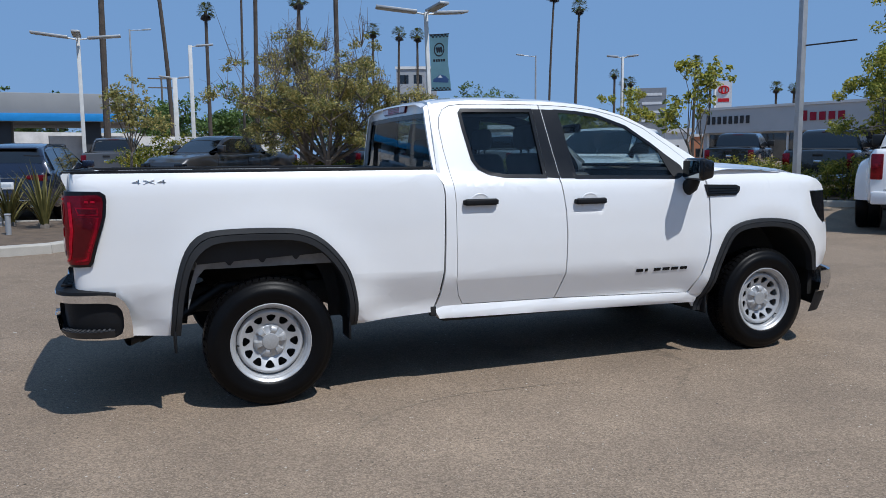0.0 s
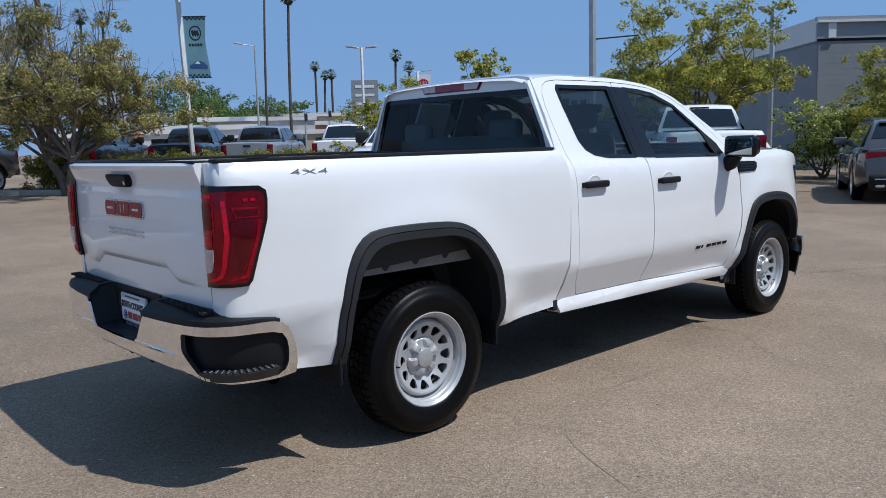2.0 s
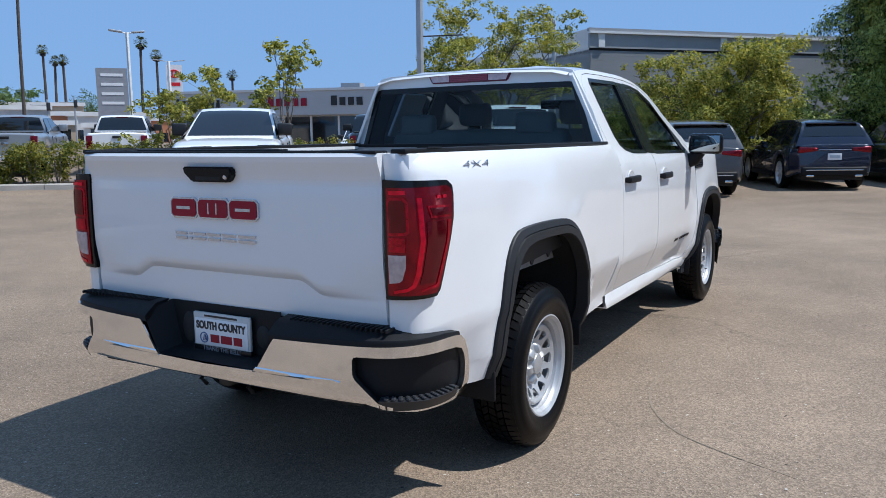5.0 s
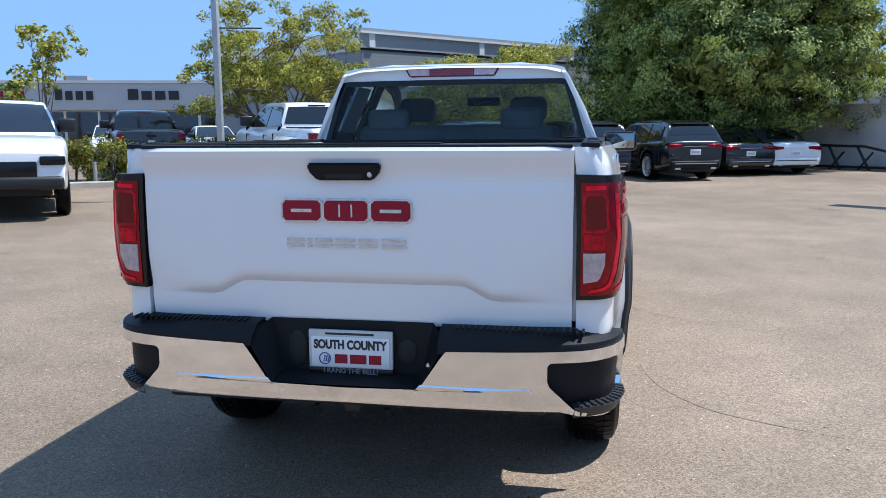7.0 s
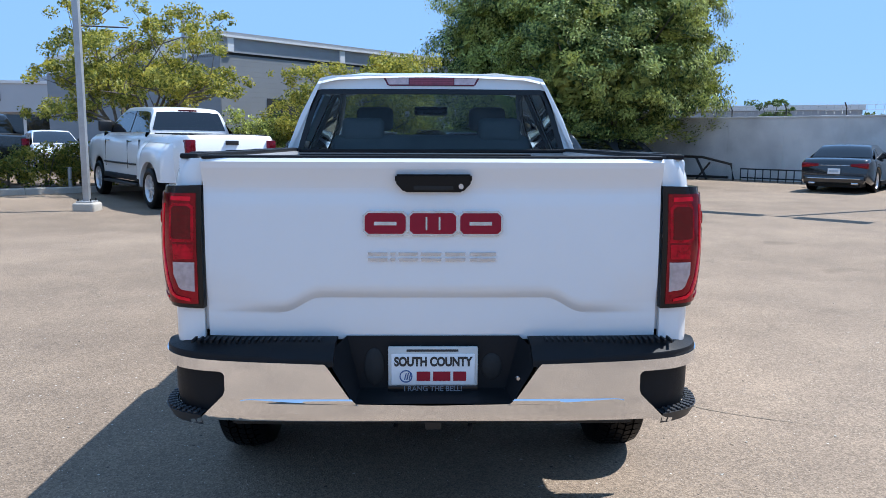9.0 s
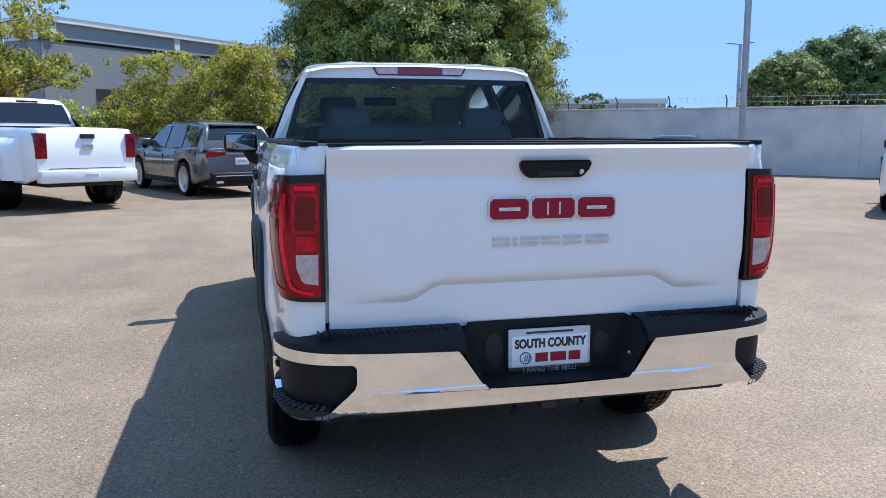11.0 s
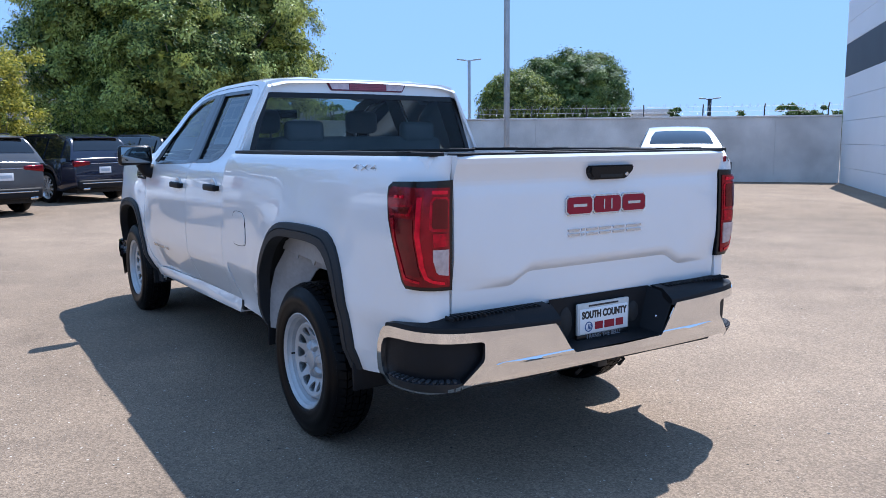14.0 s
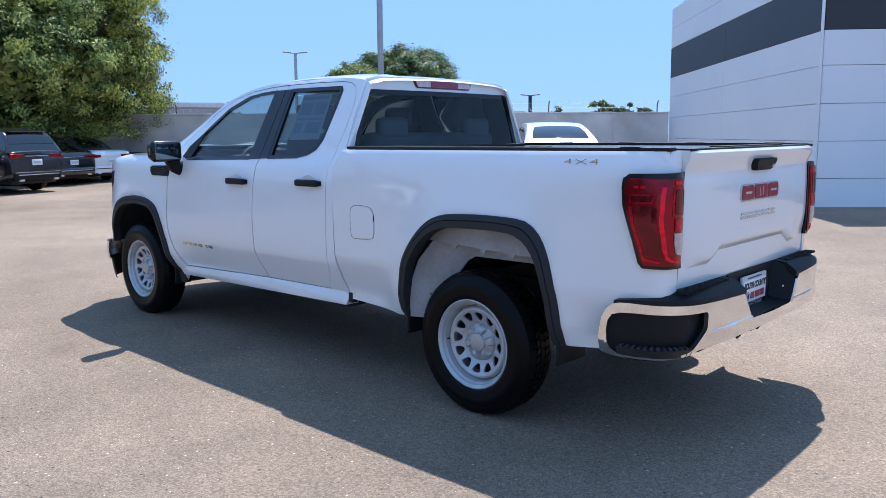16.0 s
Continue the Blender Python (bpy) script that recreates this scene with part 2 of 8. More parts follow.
BARK = surface("grey_bark", (0.20, 0.17, 0.14), 0.95, var=0.3, scale=6, bump=0.8, bscale=35, other=(0.09, 0.075, 0.06))
PALM_BARK = surface("palm_bark", (0.10, 0.08, 0.065), 0.95, var=0.3, scale=4, bump=0.8, bscale=14, other=(0.05, 0.042, 0.035))


def leafy(name, a, b, trans=0.35, island=0.55):
    m = surface(name, a, 0.45, other=b, scale=0.9, bscale=6, island=island, spec=0.18)
    p = m.node_tree.nodes["Principled BSDF"]
    nt = m.node_tree
    tl, mx = nt.nodes.new("ShaderNodeBsdfTranslucent"), nt.nodes.new("ShaderNodeMixShader")
    hs = nt.nodes.new("ShaderNodeHueSaturation")
    hs.inputs["Value"].default_value, hs.inputs["Saturation"].default_value, hs.inputs["Hue"].default_value = 1.5, 1.15, 0.48
    nt.links.new(p.inputs["Base Color"].links[0].from_socket, hs.inputs["Color"])
    nt.links.new(hs.outputs[0], tl.inputs[0])
    mx.inputs[0].default_value = trans
    nt.links.new(p.outputs[0], mx.inputs[1])
    nt.links.new(tl.outputs[0], mx.inputs[2])
    nt.links.new(mx.outputs[0], nt.nodes["Material Output"].inputs["Surface"])
    return m


LEAF_YELLOW = leafy("yellow_green_leaves", (0.46, 0.44, 0.10), (0.12, 0.15, 0.035))
LEAF_OLIVE = leafy("olive_leaves", (0.44, 0.385, 0.14), (0.15, 0.165, 0.06))
LEAF_FICUS = leafy("ficus_leaves", (0.52, 0.56, 0.15), (0.035, 0.075, 0.02), 0.16, 0.3)
LEAF_MIX = leafy("far_light_leaves", (0.26, 0.31, 0.08), (0.06, 0.10, 0.03), 0.25)
LEAF_HEDGE = leafy("hedge_leaves", (0.31, 0.29, 0.06), (0.07, 0.10, 0.02))
LEAF_PALM = leafy("palm_fronds", (0.12, 0.135, 0.035), (0.04, 0.05, 0.015), 0.2)
LEAF_FAR = leafy("far_tree_leaves", (0.17, 0.24, 0.07), (0.04, 0.08, 0.025), 0.2, 0.25)
LEAF_DRY = leafy("flax_leaves", (0.22, 0.19, 0.06), (0.07, 0.07, 0.025), 0.2)
WALL_WHITE = surface("white_block_wall", (0.62, 0.60, 0.57), 0.85, var=0.24, scale=0.9, bump=0.4, bscale=45)
PANEL_WHITE = surface("white_wall_panel", (0.78, 0.785, 0.79), 0.6, var=0.03, scale=0.6, bump=0.1, bscale=60)
PANEL_DARK = surface("charcoal_wall_band", (0.030, 0.032, 0.036), 0.55, var=0.1, scale=0.7)
GREY_SIDING = surface("grey_siding", (0.24, 0.25, 0.26), 0.7, var=0.08, scale=0.8)
OFFWHITE = surface("offwhite_fascia", (0.68, 0.67, 0.65), 0.7, var=0.08, scale=0.7)
STORE_GREY = surface("silver_cladding", (0.42, 0.43, 0.44), 0.5, var=0.06, scale=0.4)
BLUE_TRIM = surface("blue_canopy_edge", (0.02, 0.22, 0.55), 0.5, var=0.08)
TAN = surface("tan_stucco", (0.45, 0.36, 0.26), 0.85, var=0.12, scale=0.4)
TERRACOTTA = surface("orange_stucco", (0.48, 0.20, 0.10), 0.85, var=0.12, scale=0.4)
BANNER = surface("pale_blue_banner", (0.17, 0.32, 0.38), 0.8, var=0.12, scale=2)
SIGN_WHITE = surface("sign_white", (0.72, 0.72, 0.72), 0.5, var=0.03)
SIGN_GREY = surface("sign_grey", (0.33, 0.34, 0.36), 0.5, var=0.04)
SIGN_DIM = surface("sign_dim_grey", (0.25, 0.26, 0.28), 0.5, var=0.06)
SIGN_RED = surface("sign_red", (0.55, 0.01, 0.015), 0.4, var=0.05)
LAMP_LENS = surface("lamp_diffuser", (0.22, 0.23, 0.235), 0.3, var=0.05)
BLACK_METAL = surface("black_metal", (0.014, 0.014, 0.015), 0.45, var=0.15)
SOIL = surface("planter_soil", (0.12, 0.085, 0.055), 0.95, var=0.3, scale=4, bump=0.8, bscale=40)
CAR_COLOURS = dict(
    charcoal=surface("charcoal_metallic", (0.045, 0.044, 0.046), 0.3, metal=0.3, coat=1.0, var=0.03),
    grey=surface("grey_metallic", (0.10, 0.098, 0.10), 0.3, metal=0.4, coat=1.0, var=0.03),
    navy=surface("navy_metallic", (0.009, 0.014, 0.036), 0.25, metal=0.2, coat=1.0, var=0.03),
    black=surface("black_car_paint", (0.008, 0.009, 0.011), 0.2, coat=1.0, var=0.03),
    silver=surface("silver_metallic", (0.36, 0.37, 0.38), 0.3, metal=0.5, coat=1.0, var=0.03),
    white=surface("white_car_paint", (0.78, 0.78, 0.78), 0.3, coat=1.0, var=0.015),
    red=surface("red_car_paint", (0.30, 0.012, 0.012), 0.3, coat=1.0, var=0.03))


# ---- building helpers ----
def part(name, bm, material, parent=None, label="", sharp=35, flat=False):
    """One bmesh as ONE mesh object, under its thing or part."""
    me = bpy.data.meshes.new(name)
    bm.to_mesh(me)
    bm.free()
    me.materials.append(material)
    if not flat:
        me.shade_smooth()
        me.set_sharp_from_angle(angle=radians(sharp))
    ob = new(name, me)
    if parent:
        ob.parent = parent
    return tagged(ob, label) if label else ob


def thing(name, label, category, m=None, group="", kind=""):
    ob = new(name)
    ob.empty_display_size = 0.1
    if m:
        ob.matrix_basis = m
    return tagged(ob, label, category, group, kind)


def soft_step(u):
    return (math.sqrt(u * u + 4) + u) / 2


def ground_z(x, y):
    """The lot is level under the truck and rises gently towards the street and the east."""
    return 0.016 * soft_step(y - 2) + 0.007 * soft_step(x - 4) - 0.0086


def box(bm, a, b, bevel=0.0, seg=2):
    x0, y0, z0 = a
    x1, y1, z1 = b
    r = bmesh.ops.create_cube(bm, size=1)
    vs = r["verts"]
    for v in vs:
        v.co = Vector((x0 + (v.co.x + 0.5) * (x1 - x0), y0 + (v.co.y + 0.5) * (y1 - y0), z0 + (v.co.z + 0.5) * (z1 - z0)))
    if bevel:
        es = list({e for v in vs for e in v.link_edges})
        bmesh.ops.bevel(bm, geom=es, offset=bevel, segments=seg, affect="EDGES", profile=0.5)
    return bm


def boxed(a, b, bevel=0.0, seg=2):
    return box(bmesh.new(), a, b, bevel, seg)


def tube(bm, pts, radii, n=10, cap=True):
    """A tapered tube through points."""
    pts = [Vector(p) for p in pts]
    if not isinstance(radii, (list, tuple)):
        radii = [radii] * len(pts)
    rings = []
    up = Vector((0.31, 0.17, 0.93)).normalized()
    for i, p in enumerate(pts):
        d = (pts[min(i + 1, len(pts) - 1)] - pts[max(i - 1, 0)]).normalized()
        s = d.cross(up)
        if s.length < 0.05:
            s = d.cross(Vector((1, 0, 0)))
        s.normalize()
        w = d.cross(s)
        rings.append([bm.verts.new(p + (s * math.cos(a) + w * math.sin(a)) * radii[i]) for a in (2 * math.pi * k / n for k in range(n))])
    for r0, r1 in zip(rings, rings[1:]):
        for k in range(n):
            bm.faces.new((r0[k], r0[(k + 1) % n], r1[(k + 1) % n], r1[k]))
    if cap:
        bm.faces.new(rings[0][::-1])
        bm.faces.new(rings[-1])
    return bm


def lathe(bm, profile, n=48, closed=False):
    """Turns (radius, y) points round the y axis."""
    rings = []
    for r, h in profile:
        rings.append([bm.verts.new((r * math.cos(a), h, r * math.sin(a))) for a in (2 * math.pi * k / n for k in range(n))] if r > 1e-6 else [bm.verts.new((0, h, 0))])
    pairs = list(zip(rings, rings[1:])) + ([(rings[-1], rings[0])] if closed else [])
    for a, b in pairs:
        for k in range(n):
            j = (k + 1) % n
            q = [a[k % len(a)], b[k % len(b)], b[j % len(b)], a[j % len(a)]]
            q = list(dict.fromkeys(q))
            if len(q) > 2:
                bm.faces.new(q)
    return bm


def prism(bm, outline, to3, depth):
    """A flat outline made solid: to3(u, v, d) gives the place at depth d."""
    a = [bm.verts.new(to3(u, v, 0)) for u, v in outline]
    b = [bm.verts.new(to3(u, v, depth)) for u, v in outline]
    bm.faces.new(a)
    bm.faces.new(b[::-1])
    n = len(a)
    for i in range(n):
        bm.faces.new((a[(i + 1) % n], a[i], b[i], b[(i + 1) % n]))
    bmesh.ops.recalc_face_normals(bm, faces=bm.faces)
    return bm


def spline(pts, n):
    """A smooth curve through points, in n even steps."""
    P = np.array(pts, float)
    out = []
    for i in range(len(P) - 1):
        p0, p1, p2, p3 = P[max(i - 1, 0)], P[i], P[i + 1], P[min(i + 2, len(P) - 1)]
        for t in np.linspace(0, 1, 16, endpoint=False):
            out.append(0.5 * (2 * p1 + (p2 - p0) * t + (2 * p0 - 5 * p1 + 4 * p2 - p3) * t * t + (3 * p1 - p0 - 3 * p2 + p3) * t ** 3))
    out.append(P[-1])
    out = np.array(out)
    d = np.r_[0, np.cumsum(np.linalg.norm(np.diff(out, axis=0), axis=1))]
    s = np.linspace(0, d[-1], n)
    return [tuple(float(np.interp(v, d, out[:, k])) for k in range(P.shape[1])) for v in s]


def inset(poly, d):
    """A closed outline drawn in by d."""
    P = [Vector((x, z)) for x, z in poly]
    area = sum(P[i - 1].x * P[i].y - P[i].x * P[i - 1].y for i in range(len(P)))
    s = 1 if area > 0 else -1
    out = []
    for i, p in enumerate(P):
        a, b = (p - P[i - 1]).normalized(), (P[(i + 1) % len(P)] - p).normalized()
        na, nb = Vector((-a.y, a.x)) * s, Vector((-b.y, b.x)) * s
        k = (na + nb)
        k = k / max(0.35, 1 + na.dot(nb))
        out.append((p.x + k.x * d, p.y + k.y * d))
    return out


def panel(bm, outline, to3, back, holes=(), step=0.06, extra=(), flange=0.02, round_=0.004):
    """Sheet metal: the outline, with holes, laid on the curved surface to3(u, v), with its edges turned in along back(u, v)."""
    loops = []
    t = bmesh.new()
    for loop in (outline, *holes):
        vs = [t.verts.new((u, v, 0)) for u, v in loop]
        loops += [t.edges.new((vs[i], vs[(i + 1) % len(vs)])) for i in range(len(vs))]
    bmesh.ops.triangle_fill(t, use_beauty=True, use_dissolve=False, edges=loops)
    us, zs = [u for u, v in outline], [v for u, v in outline]
    cuts = [((k, 0, 0), (1, 0, 0)) for k in np.arange(min(us) + step / 2, max(us), step)] + [((k, 0, 0), (1, 0, 0)) for k in extra]
    cuts += [((0, k, 0), (0, 1, 0)) for k in np.arange(min(zs) + step / 2, max(zs), step)]
    for co, no in cuts:
        bmesh.ops.bisect_plane(t, geom=t.verts[:] + t.edges[:] + t.faces[:], plane_co=co, plane_no=no, dist=1e-5)
    bmesh.ops.dissolve_degenerate(t, dist=1e-5, edges=t.edges[:])
    made = {}
    for v in t.verts:
        made[v] = (v.co.x, v.co.y)
    rim = [e for e in t.edges if len(e.link_faces) == 1]
    new_v = {v: bm.verts.new(to3(*uv)) for v, uv in made.items()}
    for f in t.faces:
        try:
            bm.faces.new([new_v[v] for v in f.verts])
        except ValueError:
            pass
    if flange:
        ring1, ring2 = {}, {}
        for e in rim:
            f = e.link_faces[0]
            c = f.calc_center_median()
            for v in e.verts:
                if v not in ring1:
                    u, w = made[v]
                    p, bk = Vector(to3(u, w)), Vector(back(u, w))
                    ring1[v] = bm.verts.new(p + bk * round_)
                    ring2[v] = bm.verts.new(p + bk * flange)
            a, b = e.verts
            loop = [l for l in f.loops if l.edge == e][0]
            if loop.vert != a:
                a, b = b, a
            bm.faces.new((new_v[b], new_v[a], ring1[a], ring1[b]))
            bm.faces.new((ring1[b], ring1[a], ring2[a], ring2[b]))
    t.free()
    return bm


def text_mesh(bm, body, size, to3, depth=0.004, bold=0.0, align="CENTER", stretch=1.0):
    """Words in Blender's own font, laid by to3(u, v, d)."""
    cu = bpy.data.curves.new("words", "FONT")
    cu.body, cu.size, cu.extrude, cu.offset, cu.align_x, cu.align_y = body, size, depth / 2, bold, align, "CENTER"
    ob = new("words", cu)
    bpy.context.view_layer.update()
    me = bpy.data.meshes.new_from_object(ob)
    t = bmesh.new()
    t.from_mesh(me)
    vs = {v: bm.verts.new(to3(v.co.x * stretch, v.co.y, v.co.z + depth / 2)) for v in t.verts}
    for f in t.faces:
        bm.faces.new([vs[v] for v in f.verts])
    t.free()
    bpy.data.objects.remove(ob)
    bpy.data.meshes.remove(me)
    bpy.data.curves.remove(cu)
    return bm


# ---- the ground ----
def make_ground():
    bm = bmesh.new()
    xs = sorted(set([-1500, -600, -250, -120, -70] + list(np.arange(-45, 61, 1.5)) + [75, 110, 200, 500, 1500]))
    ys = sorted(set([-1500, -600, -250, -120, -70] + list(np.arange(-45, 61, 1.5)) + [75, 110, 200, 500, 1500]))
    grid = [[bm.verts.new((x, y, ground_z(min(x, 45), min(y, 40)))) for y in ys] for x in xs]
    for i in range(len(xs) - 1):
        for j in range(len(ys) - 1):
            bm.faces.new((grid[i][j], grid[i + 1][j], grid[i + 1][j + 1], grid[i][j + 1]))
    return tagged(part("ground", bm, ASPHALT, None, "sunlit tan-grey worn asphalt of a sales lot"), "", "ground", "", "structure")


make_ground()

# ---- the white pickup: x ahead from the rear axle, y to its left ----
WB, HUB = 3.69, 0.384
truck = thing("pickup_truck", "clean white double-cab work pickup with chrome rear bumper", "pickup truck")
Z_BED = ([0.40, 0.475, 0.53, 0.545, 0.72, 0.755, 0.90, 1.10, 1.20, 1.28, 1.34, 1.375, 1.395, 1.408], [0.885, 0.900, 0.898, 0.902, 0.966, 0.975, 0.977, 0.976, 0.972, 0.966, 0.957, 0.945, 0.932, 0.915])
Z_CAB = ([0.40, 0.50, 0.515, 0.60, 0.685, 0.715, 0.90, 1.10, 1.20, 1.26, 1.295, 1.32, 1.345, 1.37, 1.78, 1.80, 1.83, 1.85, 1.866], [0.872, 0.888, 0.893, 0.927, 0.960, 0.969, 0.973, 0.966, 0.958, 0.950, 0.940, 0.924, 0.905, 0.889, 0.697, 0.686, 0.672, 0.662, 0.645])
CORNER = spline([(-0.5, 0.966), (-0.85, 0.930), (-0.95, 0.919), (-1.01, 0.903), (-1.045, 0.872), (-1.058, 0.83), (-1.06, 0.785)], 90)
_c = np.array(CORNER)
_cs = -0.5 - np.r_[0, np.cumsum(np.linalg.norm(np.diff(_c, axis=0), axis=1))]


def plan(s):
    """The bed side seen from above: s runs along x, then round the rear corner."""
    if s >= -0.5:
        return s, 0.966 + 0.012 * min(1, (s + 0.5) / 0.6)
    return float(np.interp(-s, -_cs, _c[:, 0])), float(np.interp(-s, -_cs, _c[:, 1]))


def bulge(x, z):
    y = 0
    for c in (0, WB):
        r = math.hypot(x - c, z - 0.5)
        if z > 0.45:
            y += 0.02 * math.exp(-((r - 0.56) / 0.13) ** 2)
    return y


def flare(x, z):
    """How much of the lower tuck is filled out beside a wheel arch."""
    if z > 0.80:
        return 0.0
    r = min(math.hypot(x - c, z - 0.5) for c in (0, WB))
    return 0.85 * math.exp(-(max(0, r - 0.50) / 0.15) ** 2) * min(1, max(0, (z - 0.40) / 0.17))


def bed_at(s, z, off=0.0):
    x, y = plan(s)
    prof = float(np.interp(z, *Z_BED)) - 0.976
    prof += max(0, -0.008 - prof) * flare(x, z)
    k = min(1.0, max(0.0, (y - 0.70) / 0.2)) if s < -0.9 else 1.0
    y2 = y + prof * k + bulge(x, z)
    if off:
        a, b = plan(s - 0.01), plan(s + 0.01)
        n = Vector((b[1] - a[1], a[0] - b[0])).normalized()
        if n.y < 0 and s > -1.0:
            n = -n
        return Vector((x - abs(n.x) * off if s < -0.6 else x, y2 + abs(n.y) * off, z))
    return Vector((x, y2, z))


def cab_at(x, z, off=0.0):
    y = float(np.interp(z, *Z_CAB))
    y += max(0, 0.966 - y) * flare(x, z) + bulge(x, z) * (1 if z < 1.25 else 0)
    y -= 0.12 * max(0.0, (x - 3.95) / 0.45) ** 2
    if z > 1.3:
        y -= 0.035 * max(0.0, (x - 2.1) / 0.9) ** 2 * min(1, (z - 1.3) / 0.3)
    return Vector((x, y + off, z))


def both(fn):
    """Lays a surface on the left (+1) and on the right (-1) side."""
    for s in (1, -1):
        fn(s, lambda p, s=s: Vector((p[0], p[1] * s, p[2])))


def side_panel(name, outline, at, s, material, parent, off=0.0, holes=(), step=0.06, extra=(), flange=0.022, label="", back=None):
    bm = bmesh.new()

    def to3(u, v):
        p = at(u, v, off)
        return Vector((p.x, p.y * s, p.z))

    def turn(u, v):
        if back:
            b = back(u, v)
            return Vector((b[0], b[1] * s, b[2]))
        return Vector((0, -s, 0))
    panel(bm, outline, to3, turn, holes, step, extra, flange)
    bmesh.ops.recalc_face_normals(bm, faces=bm.faces)
    c = sum((f.normal.y * s * f.calc_area() for f in bm.faces if abs(f.normal.y) > 0.6))
    if c < 0:
        bmesh.ops.reverse_faces(bm, faces=bm.faces)
    return part(name, bm, material, parent, label, 40)


ARCH_R_OUT = spline([(-0.566, 0.47), (-0.536, 0.73), (-0.482, 0.93), (-0.40, 1.04), (-0.28, 1.074), (0.01, 1.077), (0.206, 1.055), (0.345, 0.976), (0.472, 0.815), (0.528, 0.62), (0.534, 0.445)], 40)
ARCH_R_IN = spline([(-0.510, 0.47), (-0.478, 0.71), (-0.428, 0.88), (-0.345, 0.975), (-0.23, 1.003), (0.01, 1.004), (0.18, 0.99), (0.312, 0.92), (0.423, 0.78), (0.470, 0.62), (0.476, 0.445)], 40)
ARCH_F_OUT = spline([(3.10, 0.33), (3.14, 0.461), (3.208, 0.70), (3.30, 0.906), (3.408, 0.976), (3.58, 1.004), (3.794, 0.998), (3.955, 0.960), (4.07, 0.876), (4.165, 0.755), (4.205, 0.59)], 40)
ARCH_F_IN = spline([(3.155, 0.33), (3.19, 0.46), (3.262, 0.69), (3.348, 0.865), (3.435, 0.921), (3.60, 0.939), (3.76, 0.936), (3.90, 0.908), (4.005, 0.84), (4.105, 0.72), (4.145, 0.58)], 40)


def between(a, b, k):
    return [(p[0] + (q[0] - p[0]) * k, p[1] + (q[1] - p[1]) * k) for p, q in zip(a, b)]


CUT_R, CUT_F = between(ARCH_R_OUT, ARCH_R_IN, 0.45), between(ARCH_F_OUT, ARCH_F_IN, 0.45)
GAP = [(1.045, 0.478), (1.082, 0.60), (1.100, 0.76), (1.108, 1.05), (1.111, 1.24), (1.104, 1.30), (1.085, 1.34), (1.05, 1.400)]
BED = [(-1.145, 1.404), (-1.145, 0.775), (-1.06, 0.765), (-0.92, 0.60), (-0.80, 0.475), (-0.60, 0.468)] + CUT_R + [(0.62, 0.455)] + GAP
TAIL = [(-1.146, 1.312), (-0.885, 1.305), (-0.858, 1.285), (-0.855, 1.25), (-0.864, 1.165), (-0.943, 0.915), (-0.962, 0.892), (-1.146, 0.887)]
REAR_DOOR = [(1.255, 0.513), (1.215, 0.58), (1.19, 0.68), (1.189, 1.20), (1.180, 1.33), (1.156, 1.53), (1.150, 1.66), (1.162, 1.735), (1.195, 1.79), (1.25, 1.818), (1.34, 1.829), (1.60, 1.834), (1.915, 1.832), (1.935, 1.60), (1.955, 1.325), (1.985, 1.12), (1.995, 0.95), (1.988, 0.68), (1.965, 0.60), (1.935, 0.505)]
FRONT_DOOR = [(1.935, 0.505), (1.965, 0.60), (1.988, 0.68), (1.995, 0.95), (1.985, 1.12), (1.955, 1.325), (1.935, 1.60), (1.915, 1.832), (2.10, 1.826), (2.33, 1.806), (2.55, 1.755), (2.74, 1.672), (2.92, 1.546), (3.05, 1.435), (3.105, 1.372), (3.140, 1.28), (3.160, 1.165), (3.168, 0.90), (3.150, 0.77), (3.105, 0.62), (3.03, 0.473)]
REAR_WIN = [(1.335, 1.785), (1.845, 1.790), (1.852, 1.345), (1.56, 1.352), (1.45, 1.372), (1.385, 1.405), (1.352, 1.46), (1.325, 1.66), (1.318, 1.765)]
FRONT_WIN = [(2.045, 1.787), (2.20, 1.778), (2.36, 1.757), (2.585, 1.678), (2.76, 1.558), (2.90, 1.44), (2.93, 1.40), (2.935, 1.335), (2.90, 1.322), (2.085, 1.337)]


def roof_z(x, y):
    c = float(np.interp(x, [1.06, 1.10, 1.2, 1.4, 1.7, 2.0, 2.25, 2.40, 2.55], [1.838, 1.858, 1.876, 1.892, 1.897, 1.892, 1.872, 1.848, 1.81]))
    a = abs(y) / 0.66
    return c - 0.022 * a ** 2 - 0.016 * max(0, a - 0.86) / 0.14


def cab_outline():
    top = [(x, roof_z(x, 0.652)) for x in np.arange(1.085, 2.42, 0.08)] + [(2.45, 1.800), (2.62, 1.752), (2.80, 1.665), (3.0, 1.54), (3.17, 1.43), (3.20, 1.39)]
    down = [(3.16, 1.35), (3.105, 1.372), (3.05, 1.435), (2.92, 1.546), (2.74, 1.672), (2.55, 1.755), (2.33, 1.806), (2.10, 1.826), (1.915, 1.832), (1.60, 1.834), (1.34, 1.829), (1.25, 1.818), (1.195, 1.79), (1.162, 1.735), (1.150, 1.66), (1.156, 1.53), (1.180, 1.33), (1.189, 1.20), (1.19, 0.68), (1.215, 0.58), (1.255, 0.513), (1.23, 0.490)]
    return [(1.058, 0.487), (1.095, 0.60), (1.113, 0.76), (1.121, 1.05), (1.124, 1.24), (1.117, 1.305), (1.098, 1.345), (1.068, 1.400), (1.064, 1.50), (1.066, 1.70), (1.070, 1.80)] + top + down


corner_cuts = (-0.93, -0.96, -0.98, -1.0, -1.015, -1.03, -1.045, -1.06, -1.08, -1.10, -1.12)


